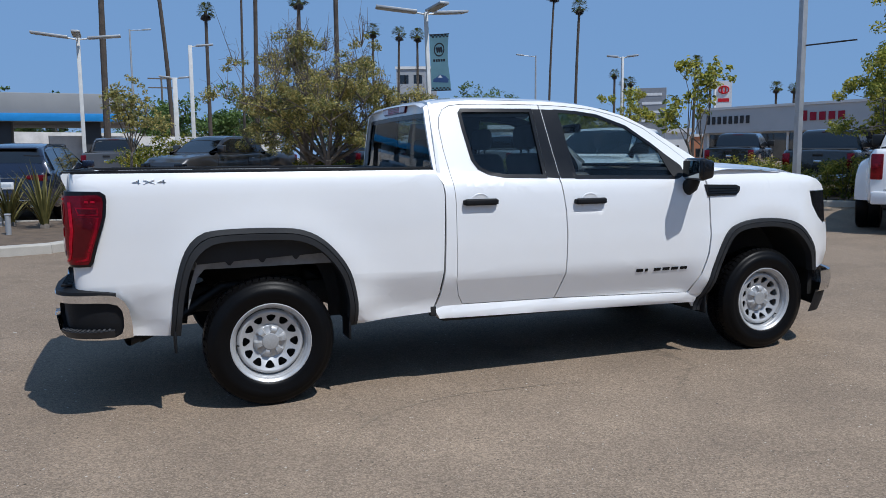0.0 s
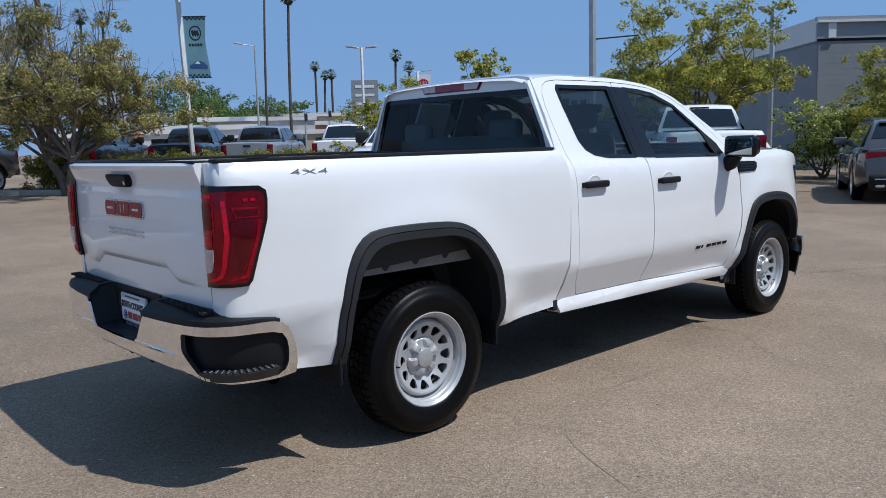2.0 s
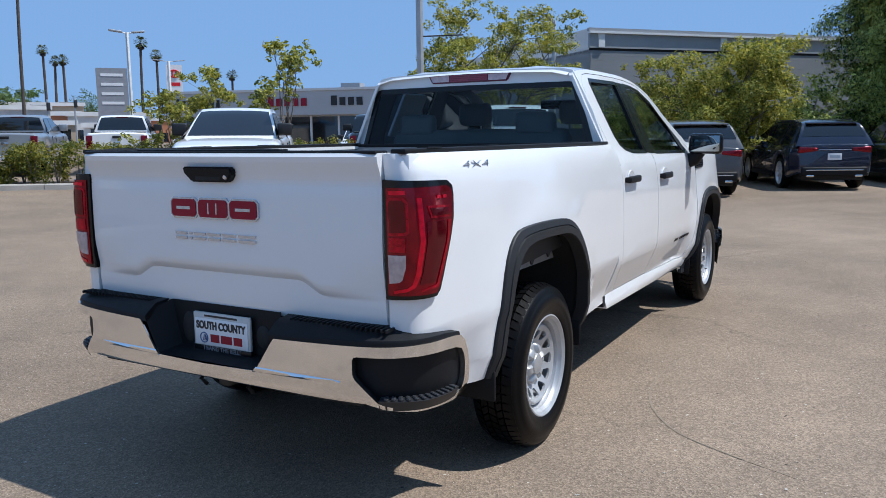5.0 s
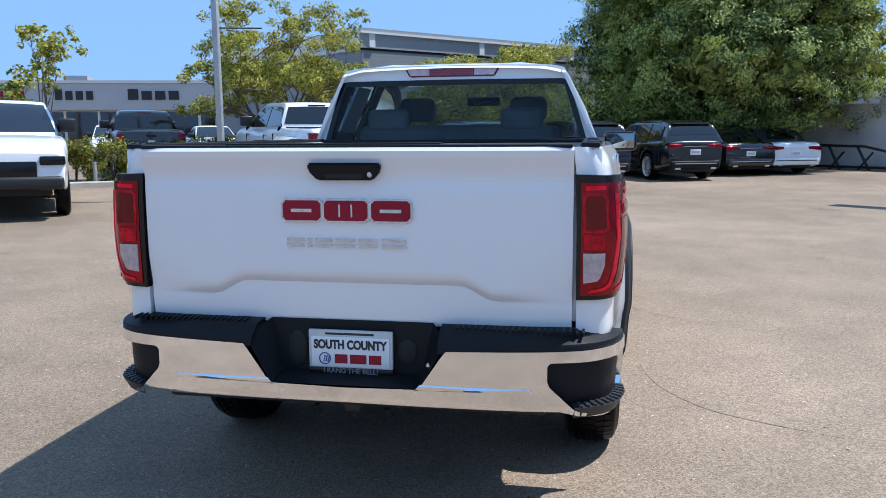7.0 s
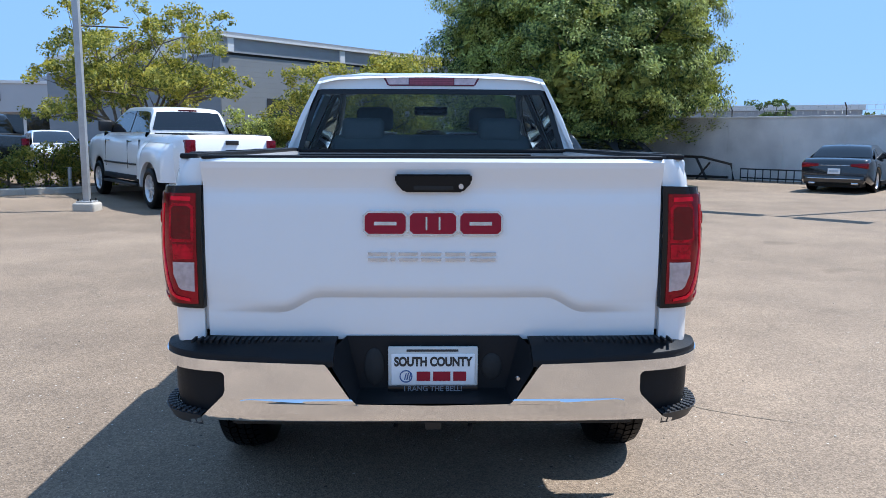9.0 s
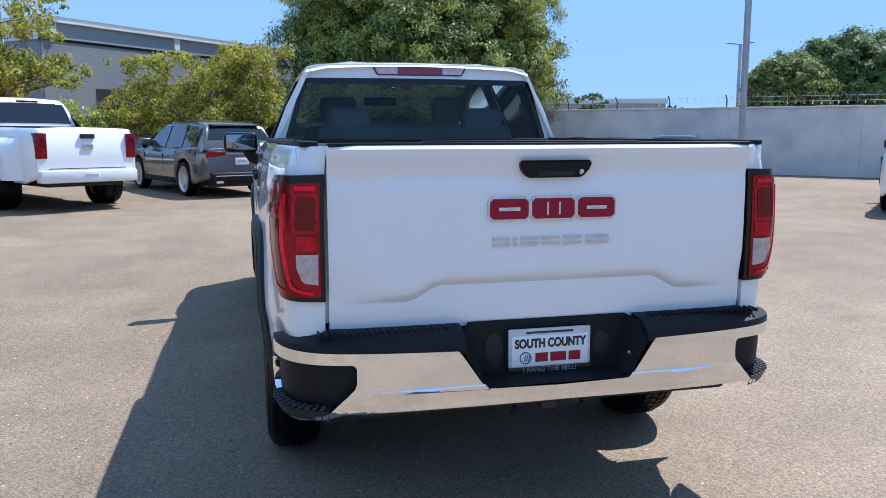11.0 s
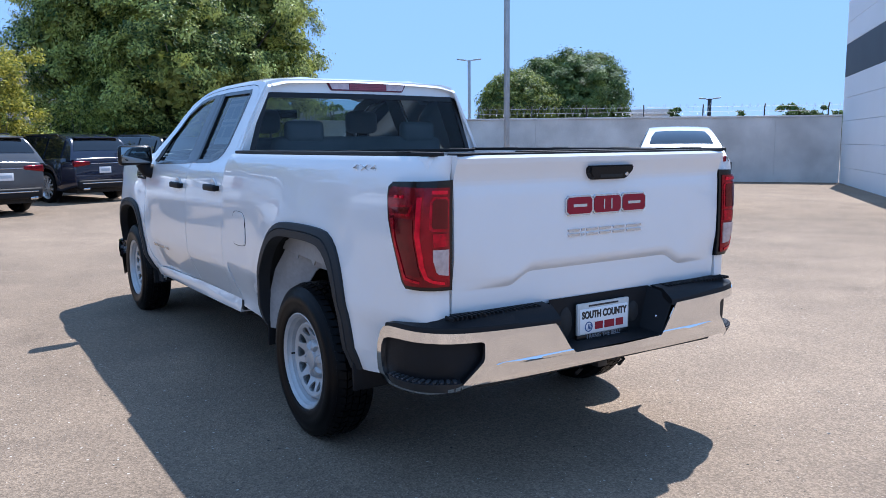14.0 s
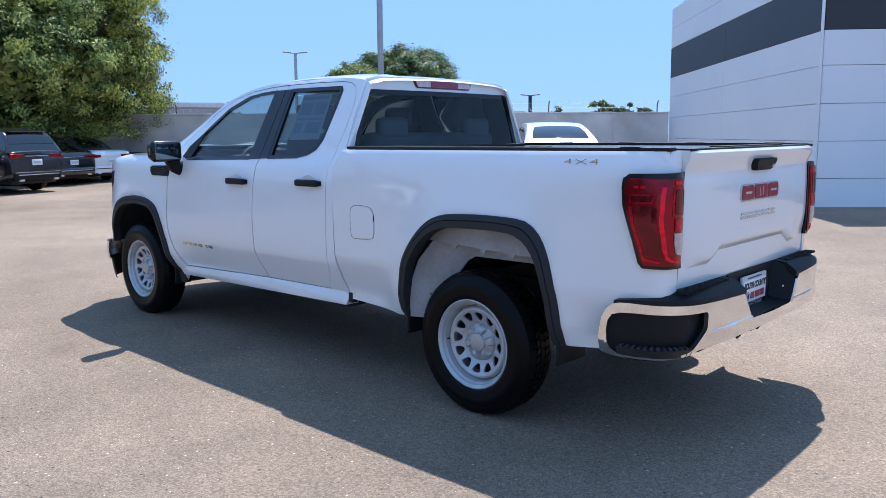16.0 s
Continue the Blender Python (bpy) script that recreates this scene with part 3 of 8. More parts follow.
def bed_back(u, v):
    if u < -1.02:
        k = min(1, (-1.02 - u) / 0.08)
        return Vector((k, -(1 - k), 0)).normalized()
    return Vector((0, -1, 0))


def ry(y):
    """The run along the bed side at which the rear corner has reached y."""
    return float(np.interp(-y, -_c[:, 1], _cs))


def ty(y):
    """The same for the lamps, which keep to the flat rear part of the light."""
    return ry(0.811 + (y - 0.819) * 0.80)


def light_at(s, z, off=0.0):
    """The lamp stands proud of the bed side, fading towards its lower end."""
    p = bed_at(s, z, off)
    k = min(1, max(0, (z - 0.887) / 0.25)) * min(1, max(0, (p.y - 0.81) / 0.10))
    if off:
        q = min(1, max(0, (p.y - 0.805) / 0.17))
        p.y += 0.014 * k * (2 - k)
        p.x -= 0.016 * math.sin(math.pi * q ** 0.8) * min(1, max(0, (z - 0.887) / 0.12))
    return p


def truck_side(s, _):
    side_panel("bed_side", inset(BED, 0.002), bed_at, s, PAINT, truck, step=0.05, extra=corner_cuts, back=bed_back)
    light = side_panel("tail_light", TAIL, light_at, s, GLOSS_BLACK, truck, off=0.016, step=0.05, extra=corner_cuts, flange=0.055, label="red wraparound tail light in a black housing", back=bed_back)
    lens = [(ry(0.802), 1.290), (-0.895, 1.292), (-0.872, 1.275), (-0.868, 1.245), (-0.877, 1.165), (-0.952, 0.925), (-0.968, 0.902), (ry(0.800), 0.899)]
    bits = corner_cuts + tuple(ry(y) for y in (0.91, 0.90, 0.89, 0.87, 0.85, 0.83, 0.82))
    side_panel("lens", inset(lens, 0.005), light_at, s, RED_LENS, light, off=0.023, step=0.04, extra=bits, flange=0.01, back=bed_back)

    def lamp(name, outline, m, lift=0.027, label=""):
        side_panel(name, outline, light_at, s, m, light, off=lift, step=0.03, extra=bits, flange=0.005, label=label, back=bed_back)
    lamp("marker_lamp", [(ty(0.83), 1.274), (ty(0.89), 1.276), (ty(0.89), 1.262), (ty(0.83), 1.260)], RED_BRIGHT)
    lamp("brake_lamp", [(ty(0.820), 1.238), (ty(0.832), 1.250), (ty(0.885), 1.252), (ty(0.895), 1.235), (ty(0.895), 1.13), (ty(0.885), 1.121), (ty(0.820), 1.119)], RED_MID, 0.026)
    lamp("brake_lens", [(ty(0.828), 1.232), (ty(0.838), 1.242), (ty(0.88), 1.243), (ty(0.887), 1.232), (ty(0.887), 1.137), (ty(0.88), 1.131), (ty(0.828), 1.129)], RED_DEEP, 0.0285)
    lamp("turn_lamp", [(ty(0.822), 1.112), (ty(0.884), 1.112), (ty(0.884), 1.062), (ty(0.822), 1.062)], RED_MID)
    lamp("reversing_lamp", [(ty(0.820), 1.050), (ty(0.886), 1.052), (ty(0.887), 1.01), (ty(0.876), 0.965), (ty(0.866), 0.955), (ty(0.822), 0.948)], CLEAR_LENS, 0.028, "clear white reversing lens")
    lamp("light_guide", [(-1.038, 1.25), (-1.024, 1.25), (-1.020, 1.10), (-1.032, 0.985), (-1.047, 0.936), (-1.07, 0.921), (ty(0.84), 0.913), (ty(0.84), 0.923), (-1.07, 0.933), (-1.056, 0.946), (-1.046, 0.985), (-1.034, 1.10)], RED_BRIGHT, 0.0264)
    lamp("side_lamp", [(-1.008, 1.222), (-0.900, 1.218), (-0.901, 1.176), (-0.998, 1.178)], RED_MID)
    lamp("side_lens", [(-1.000, 1.213), (-0.908, 1.210), (-0.909, 1.185), (-0.992, 1.186)], RED_DEEP, 0.0288)
    lamp("side_strip", [(-0.914, 1.165), (-0.899, 1.165), (-0.913, 1.09), (-0.966, 0.930), (-1.03, 0.918), (-1.03, 0.927), (-0.976, 0.940), (-0.926, 1.09)], RED_MID, 0.0265)
    # two glints painted on as small bright red squares
    for u in (-0.925, -0.955):
        lamp("top_glint", [(u - 0.010, 1.256), (u + 0.010, 1.256), (u + 0.010, 1.244), (u - 0.010, 1.244)], RED_BRIGHT)
    lamp("dark_lens", [(-1.012, 1.166), (-0.926, 1.166), (-0.938, 1.08), (-0.984, 0.952), (-1.036, 0.945), (-1.026, 0.99), (-1.014, 1.09)], RED_DEEP, 0.026)
    side_panel("cab_side", cab_outline(), cab_at, s, PAINT, truck, step=0.05)
    side_panel("bed_gap_backing", [(1.0, 0.47), (1.13, 0.47), (1.16, 0.8), (1.16, 1.25), (1.12, 1.37), (1.0, 1.38), (1.04, 1.2), (1.04, 0.7)], cab_at, s, BLACK_IN, truck, off=-0.035, step=0.1, flange=0.0)
    for name, outline, win in (("rear_door", REAR_DOOR, REAR_WIN), ("front_door", FRONT_DOOR, FRONT_WIN)):
        door = side_panel(name, inset(outline, 0.0042), cab_at, s, PAINT, truck, holes=[inset(win, -0.012)], step=0.05)
        side_panel("door_jamb", inset(outline, -0.02), cab_at, s, BLACK_IN, truck, off=-0.024, holes=[inset(win, -0.004)], step=0.10, flange=0.0)
        side_panel("window_seal", inset(win, -0.014), cab_at, s, GLOSS_BLACK, door, off=0.003, holes=[inset(win, 0.010)], step=0.08, flange=0.02)
        side_panel("window_glass", inset(win, 0.008), cab_at, s, PRIVACY if name == "rear_door" else CLEAR_GLASS, door, off=-0.012, step=0.09, flange=0.0).visible_shadow = False
    side_panel("pillar_trim", [(1.862, 1.80), (1.922, 1.80), (1.946, 1.50), (1.962, 1.33), (1.868, 1.338)], cab_at, s, GLOSS_BLACK, truck, off=0.005, step=0.1, flange=0.01)
    side_panel("pillar_trim", [(1.93, 1.80), (2.03, 1.797), (2.07, 1.328), (1.968, 1.33), (1.953, 1.50)], cab_at, s, GLOSS_BLACK, truck, off=0.005, step=0.1, flange=0.01)
    side_panel("mirror_sail", [(2.80, 1.535), (2.97, 1.405), (2.99, 1.33), (2.87, 1.325)], cab_at, s, PLASTIC, truck, off=0.006, step=0.1, flange=0.01)
    # sill
    side_panel("sill", [(1.06, 0.490), (1.12, 0.511), (1.26, 0.5125), (1.93, 0.5045), (3.03, 0.473), (3.12, 0.45), (3.105, 0.395), (1.09, 0.432)], lambda u, v, off=0: Vector((u, 0.892 + 0.018 * math.sin(max(0, min(1, (v - 0.40) / 0.1)) * math.pi), v)), s, PAINT, truck, step=0.05, flange=0.10)
    # front fender
    fender = [(3.033, 0.465), (3.108, 0.615), (3.155, 0.765), (3.174, 0.90), (3.166, 1.168), (3.146, 1.285), (3.110, 1.378), (3.2, 1.392), (3.40, 1.378), (3.70, 1.358), (3.95, 1.338), (4.12, 1.315), (4.22, 1.285), (4.29, 1.24), (4.315, 1.195), (4.115, 1.195), (4.14, 1.09), (4.22, 0.995), (4.315, 0.935), (4.36, 0.945), (4.40, 0.82), (4.41, 0.60), (4.215, 0.59)]
    side_panel("front_fender", inset(fender + CUT_F[::-1], 0.002), cab_at, s, PAINT, truck, step=0.05)
    side_panel("headlight", [(4.12, 1.19), (4.315, 1.19), (4.345, 0.955), (4.315, 0.94), (4.225, 1.0), (4.145, 1.09)], cab_at, s, GLOSS_BLACK, truck, off=-0.004, step=0.05, label="dark headlight wrapping the front corner")
    vent = side_panel("fender_vent", [(3.122, 1.264), (3.40, 1.257), (3.432, 1.243), (3.428, 1.214), (3.395, 1.182), (3.145, 1.180)], cab_at, s, PLASTIC, truck, off=0.008, step=0.07)
    for k in range(3):
        side_panel("vent_slat", [(3.15, 1.198 + k * 0.018), (3.405, 1.198 + k * 0.018), (3.408, 1.206 + k * 0.018), (3.15, 1.206 + k * 0.018)], cab_at, s, GLOSS_BLACK, vent, off=0.012, step=0.1, flange=0.006)
    # wheel arch mouldings
    for name, outer, inner, at in (("rear_arch_moulding", ARCH_R_OUT, ARCH_R_IN, bed_at), ("front_arch_moulding", ARCH_F_OUT, ARCH_F_IN, cab_at)):
        bm = bmesh.new()
        rows = []
        for (ox, oz), (ix, iz) in zip(outer, inner):
            row = []
            for k, h in ((0.0, -0.012), (0.0, 0.010), (0.04, 0.014), (0.40, 0.022), (0.43, 0.016), (0.46, 0.016), (0.49, 0.025), (0.96, 0.027), (1.0, 0.022), (1.02, -0.035)):
                x, z = ox + (ix - ox) * k, oz + (iz - oz) * k
                p = at(x, z)
                plumb = p.y
                row.append(bm.verts.new((p.x, (plumb + h) * s, p.z)))
            rows.append(row)
        for a, b in zip(rows, rows[1:]):
            for k in range(9):
                bm.faces.new((a[k], a[k + 1], b[k + 1], b[k]))
        bm.faces.new(rows[0])
        bm.faces.new(rows[-1][::-1])
        bmesh.ops.recalc_face_normals(bm, faces=bm.faces)
        part(name, bm, MOULDING, truck, "dark grey plastic wheel arch moulding", 20)
    # wheel housings: sheet metal liners from the arch edge inwards
    for name, curve, m, at, y1 in (("rear_wheel_liner", ARCH_R_IN, BLACK_IN, bed_at, 0.60), ("front_wheel_liner", ARCH_F_IN, BLACK_IN, cab_at, 0.56)):
        bm = bmesh.new()
        rows = []
        for i, (x, z) in enumerate(curve):
            p = at(x, z)
            dz = 0.018
            cx = 0 if name.startswith("rear") else WB
            rows.append([bm.verts.new((cx + (x - cx) * k, y * s, 0.4 + (z - 0.4) * k + dz * q)) for y, k, q in ((p.y - 0.02, 1.02, 0), (p.y - 0.05, 1.04, 0), (0.80, 1.06, 0), (y1, 1.05, 0), (y1 - 0.03, 0.9, 0))])
        for a, b in zip(rows, rows[1:]):
            for k in range(4):
                bm.faces.new((a[k], a[k + 1], b[k + 1], b[k]))
        part(name, bm, m, truck)
    # liner's folded flange with bolt tabs
    tabs = []
    for x in (0.17, -0.03, -0.22):
        z = 0.905 - 0.035 * (0.36 - x) / 0.76
        tabs += [(x + 0.024, z), (x + 0.006, z - 0.022), (x - 0.006, z - 0.022), (x - 0.024, z)]
    bm = bmesh.new()
    prism(bm, [(0.36, 0.905)] + tabs + [(-0.40, 0.870), (-0.41, 0.90), (-0.33, 0.985), (-0.22, 1.012), (0.17, 1.0), (0.31, 0.95)], lambda u, v, d: Vector((u, s * (0.905 - 0.05 * max(0, 0.95 - v) + d), v)), 0.006)
    # same sheet on both sides; the right one's dark material stands in for shade
    part("liner_flange", bm, INNER_PAINT if s > 0 else MOULDING, truck)
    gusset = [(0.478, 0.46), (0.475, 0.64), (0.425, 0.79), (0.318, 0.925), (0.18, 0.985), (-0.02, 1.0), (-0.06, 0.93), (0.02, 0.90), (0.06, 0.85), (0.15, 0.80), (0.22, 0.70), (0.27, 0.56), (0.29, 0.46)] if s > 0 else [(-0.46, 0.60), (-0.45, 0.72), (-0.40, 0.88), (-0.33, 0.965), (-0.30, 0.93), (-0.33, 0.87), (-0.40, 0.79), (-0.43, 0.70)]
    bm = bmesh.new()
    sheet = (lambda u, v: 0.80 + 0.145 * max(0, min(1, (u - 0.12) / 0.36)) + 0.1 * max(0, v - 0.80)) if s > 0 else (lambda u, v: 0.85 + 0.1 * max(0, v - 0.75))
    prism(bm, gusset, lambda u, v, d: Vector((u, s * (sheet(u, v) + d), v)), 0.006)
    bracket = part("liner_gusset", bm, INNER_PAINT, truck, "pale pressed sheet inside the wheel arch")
    if s > 0:
        # holes are black discs on the sheet, their dark put into the colour
        for hx, hz in ((0.03, 0.925), (0.10, 0.925), (0.17, 0.92), (0.24, 0.905), (0.19, 0.84), (0.29, 0.74), (0.36, 0.60)):
            bm = bmesh.new()
            lathe(bm, [(0.0, 0.0), (0.007, 0.0), (0.008, -0.003)], 10)
            for v in bm.verts:
                v.co = Vector((hx + v.co.x, sheet(hx, hz) + 0.0075 + v.co.y, hz + v.co.z))
            part("bolt_hole", bm, BLACK_IN, bracket)
    part("gap_plug", boxed((1.03, min(0.86 * s, 0.905 * s), 0.452), (1.068, max(0.86 * s, 0.905 * s), 0.515), 0.004), BLACK_IN, truck)
    # mud flaps
    part("mud_flap", boxed((0.474, min(0.78 * s, 0.962 * s), 0.36), (0.490, max(0.78 * s, 0.962 * s), 0.50), 0.007), PLASTIC, truck)
    part("mud_flap", boxed((-0.548, min(0.72 * s, 0.962 * s), 0.37), (-0.532, max(0.72 * s, 0.962 * s), 0.50), 0.007), PLASTIC, truck)
    part("mud_flap", boxed((3.168, min(0.80 * s, 0.935 * s), 0.31), (3.184, max(0.80 * s, 0.935 * s), 0.5), 0.007), PLASTIC, truck)
    # door handles
    for x0, z0 in ((1.36, 1.185), (2.17, 1.170)):
        y0 = cab_at(x0, z0).y
        cup = bmesh.new()
        lathe(cup, [(0.0, 0.0012), (0.05, 0.0015), (0.058, 0.0022), (0.065, 0.0045), (0.071, 0.003), (0.073, -0.002)], 28)
        for v in cup.verts:
            v.co = Vector((x0 + v.co.x, (y0 + v.co.y) * s, z0 + v.co.z * 0.82))
        part("handle_cup", cup, PAINT, truck)
        bm = bmesh.new()
        box(bm, (x0 - 0.118, min(s * (y0 + 0.012), s * (y0 + 0.038)), z0 - 0.018), (x0 + 0.108, max(s * (y0 + 0.012), s * (y0 + 0.038)), z0 + 0.024), 0.012, 3)
        for dx in (-0.10, 0.095):
            box(bm, (x0 + dx - 0.022, min(s * (y0 - 0.004), s * (y0 + 0.03)), z0 - 0.014), (x0 + dx + 0.022, max(s * (y0 - 0.004), s * (y0 + 0.03)), z0 + 0.018), 0.006)
        part("door_handle", bm, PLASTIC, truck, "black plastic pull door handle")
    # mirror
    bm = bmesh.new()
    box(bm, (2.925, min(s * 0.945, s * 1.212), 1.298), (3.055, max(s * 0.945, s * 1.212), 1.456), 0.035, 4)
    for v in bm.verts:
        if v.co.x > 3.0:
            v.co.z = 1.377 + (v.co.z - 1.377) * 0.82
            v.co.y = s * (1.08 + (abs(v.co.y) - 1.08) * 0.9)
        v.co.x -= 0.16 * (abs(v.co.y) - 0.95)
    mirror = part("door_mirror", bm, GLOSS_BLACK, truck, "black door mirror on a stalk", 50)
    bm = boxed((2.921, min(s * 0.968, s * 1.19), 1.318), (2.926, max(s * 0.968, s * 1.19), 1.438), 0.002)
    for v in bm.verts:
        v.co.x -= 0.16 * (abs(v.co.y) - 0.95)
    part("mirror_glass", bm, MIRROR, mirror)
    bm = bmesh.new()
    tube(bm, [(2.985, s * 0.93, 1.245), (2.98, s * 0.985, 1.262), (2.975, s * 1.03, 1.32)], [0.062, 0.056, 0.048], 12)
    for v in bm.verts:
        v.co.x = 2.98 + (v.co.x - 2.98) * 0.85
    part("mirror_stalk", bm, PLASTIC, mirror)
    # model badge on the door, plain bars for its letters, and the drive badge on the bed
    for k in range(6):
        x0 = 2.555 + k * 0.074
        w = 0.022 if k == 1 else 0.056
        bm = bmesh.new()
        prism(bm, [(x0, 0.657), (x0 + w, 0.657), (x0 + w, 0.679), (x0, 0.679)], lambda u, v, d: Vector((u, s * (cab_at(u, v).y - 0.002 + d), v)), 0.005)
        # same bars on both sides, but darker on the right
        part("badge_bar", bm, DULL_CHROME if s > 0 else PLASTIC, truck)
    bm = bmesh.new()
    a, b = bed_at(-0.735, 1.352), bed_at(-0.54, 1.352)
    text_mesh(bm, "4X4", 0.040, lambda u, v, d: Vector((-0.638 - s * u, s * (float(np.interp(-0.638 - s * u, [a.x, b.x], [a.y, b.y])) + d - 0.002), 1.352 + v)), 0.006, -0.0012, stretch=2.75)
    part("drive_badge", bm, CHROME, truck, "small silver badge reading 4X4")


both(truck_side)

# fuel flap, on the left only
side_panel("fuel_flap", spline([(0.74, 1.022), (0.74, 0.918), (0.76, 0.889), (0.90, 0.880), (0.935, 0.902), (0.94, 1.022), (0.925, 1.056), (0.87, 1.069), (0.77, 1.06), (0.74, 1.022)], 28)[:-1], bed_at, 1, PAINT, truck, off=0.004, step=0.06, flange=0.006)
bm = bmesh.new()
rim = spline([(0.735, 1.022), (0.735, 0.918), (0.756, 0.884), (0.90, 0.875), (0.94, 0.897), (0.945, 1.022), (0.93, 1.061), (0.87, 1.074), (0.768, 1.065), (0.735, 1.022)], 40)
tube(bm, [bed_at(u, v, 0.0005) for u, v in rim], 0.0012, 6, False)
part("fuel_flap_joint", bm, BLACK_IN, truck)
part("flap_hinge_notch", boxed((0.735, 0.972, 0.985), (0.752, 0.9815, 1.02), 0.003), BLACK_IN, truck)

# roof, rear cab wall, windscreen
bm = bmesh.new()
xs = [1.062, 1.068, 1.08, 1.1] + list(np.arange(1.15, 2.46, 0.07)) + [2.46]
ysr = [0.655, 0.63, 0.6, 0.56] + list(np.arange(0.5, -0.51, -0.1)) + [-0.56, -0.6, -0.63, -0.655]
grid = [[bm.verts.new((x, y, roof_z(x, y) + (0.010 * math.exp(-((abs(y) - 0.42) / 0.05) ** 2) if 1.2 < x < 2.3 else 0))) for y in ysr] for x in xs]
for i in range(len(xs) - 1):
    for j in range(len(ysr) - 1):
        bm.faces.new((grid[i][j], grid[i][j + 1], grid[i + 1][j + 1], grid[i + 1][j]))
bmesh.ops.recalc_face_normals(bm, faces=bm.faces)
if sum(f.normal.z for f in bm.faces) < 0:
    bmesh.ops.reverse_faces(bm, faces=bm.faces)
part("roof", bm, PAINT, truck, "", 60)


def back_wall(y, z, off=0.0):
    """The rear of the cab leans forward a little and bows backwards in the middle."""
    return Vector((1.064 + 0.055 * max(0, (z - 1.38)) + 0.02 * (y / 0.8) ** 2 - off, y, z))


wall_out = [(0.885, 1.385), (0.86, 1.45), (0.80, 1.60), (0.705, 1.78), (0.672, 1.835), (0.60, 1.850), (0.30, 1.856), (0, 1.857)]
wall_out = wall_out + [(-y, z) for y, z in wall_out[::-1][1:]] + [(-0.90, 1.30), (-0.90, 0.60), (0.90, 0.60), (0.90, 1.30)]
win_half = [(0, 1.382), (0.70, 1.382), (0.795, 1.388), (0.808, 1.41), (0.705, 1.735), (0.69, 1.757), (0.66, 1.765), (0, 1.768)]
REAR_GLASS = win_half + [(-y, z) for y, z in win_half[::-1][1:-1]]
bm = bmesh.new()
panel(bm, wall_out, back_wall, lambda u, v: Vector((1, 0, 0)), [REAR_GLASS], 0.08, (), 0.02)
bmesh.ops.recalc_face_normals(bm, faces=bm.faces)
cabback = part("cab_rear_wall", bm, PAINT, truck, "", 40)
bm = bmesh.new()
panel(bm, inset(REAR_GLASS, -0.004), lambda y, z: back_wall(y, z, 0.004), lambda u, v: Vector((1, 0, 0)), [inset(REAR_GLASS, 0.028)], 0.1, (), 0.015)
part("window_seal", bm, GLOSS_BLACK, cabback)
bm = bmesh.new()
panel(bm, inset(REAR_GLASS, 0.01), lambda y, z: back_wall(y, z, -0.001), lambda u, v: Vector((1, 0, 0)), [], 0.12, (), 0)
part("rear_window_glass", bm, REAR_TINT, cabback, "tinted rear window glass").visible_shadow = False
bm = bmesh.new()
prism(bm, [(-0.287, 1.846), (0.287, 1.846), (0.290, 1.836), (0.262, 1.788), (-0.262, 1.788), (-0.290, 1.836)], lambda u, v, d: Vector((back_wall(u, v).x + 0.012 - d, u, v)), 0.026)
bmesh.ops.bevel(bm, geom=bm.edges[:], offset=0.006, segments=2, affect="EDGES")
ch = part("high_brake_light", bm, BRAKE_RIM, truck, "pale red high brake light with clear ends")
for outline, name, m in (([(-0.132, 1.836), (0.132, 1.836), (0.132, 1.797), (-0.132, 1.797)], "brake_lens", BRAKE_LENS),
                         ([(0.138, 1.836), (0.276, 1.836), (0.256, 1.797), (0.138, 1.797)], "cargo_lamp", CARGO_LENS),
                         ([(-0.276, 1.836), (-0.138, 1.836), (-0.138, 1.797), (-0.256, 1.797)], "cargo_lamp", CARGO_LENS)):
    bm = bmesh.new()
    prism(bm, outline, lambda u, v, d: Vector((back_wall(u, v).x - 0.010 - d, u, v)), 0.006)
    lens = part(name, bm, m, ch)
for k in range(3):
    bm = bmesh.new()
    box(bm, (1.0668, -0.128, 1.804 + k * 0.011), (1.0705, 0.128, 1.8055 + k * 0.011))
    part("lens_rib", bm, BRAKE_RIM, ch)
bm = bmesh.new()
rows = []
for i in range(9):
    k = i / 8
    hw = 0.655 + 0.13 * k
    rows.append([bm.verts.new((2.46 + 0.72 * k + 0.16 * (1 - (j / 6) ** 2) * k - 0.0, hw * j / 6, 1.822 - 0.012 * abs(j / 6) - 0.44 * k + 0.06 * k * (1 - k))) for j in range(-6, 7)])
for a, b in zip(rows, rows[1:]):
    for j in range(12):
        bm.faces.new((a[j], a[j + 1], b[j + 1], b[j]))
part("windscreen", bm, CLEAR_GLASS, truck, "clear windscreen glass").visible_shadow = False

# bonnet and nose
bm = bmesh.new()
prof = [(3.16, 1.39), (3.2, 1.402), (3.35, 1.415), (3.6, 1.41), (3.9, 1.385), (4.17, 1.355), (4.36, 1.31), (4.46, 1.23), (4.51, 1.10), (4.54, 0.90), (4.55, 0.70), (4.53, 0.56)]
rows = []
for x, z in prof:
    row = []
    for j in range(-10, 11):
        k = j / 10
        f = max(0, (x - 3.2) / 1.3)
        hw = 0.925 - 0.085 * f ** 2
        px = x + 0.10 * f * (1 - k * k) - (0.05 * k * k + 0.16 * k ** 6) * f ** 2
        pz = z - 0.045 * k * k * (1 if z > 1.25 else 0.3) + 0.02 * math.exp(-((abs(k) - 0.55) / 0.12) ** 2) * (z > 1.25)
        row.append(bm.verts.new((px, hw * k, pz)))
    rows.append(row)
for a, b in zip(rows, rows[1:]):
    for j in range(20):
        bm.faces.new((a[j], a[j + 1], b[j + 1], b[j]))
part("bonnet", bm, PAINT, truck, "", 50)
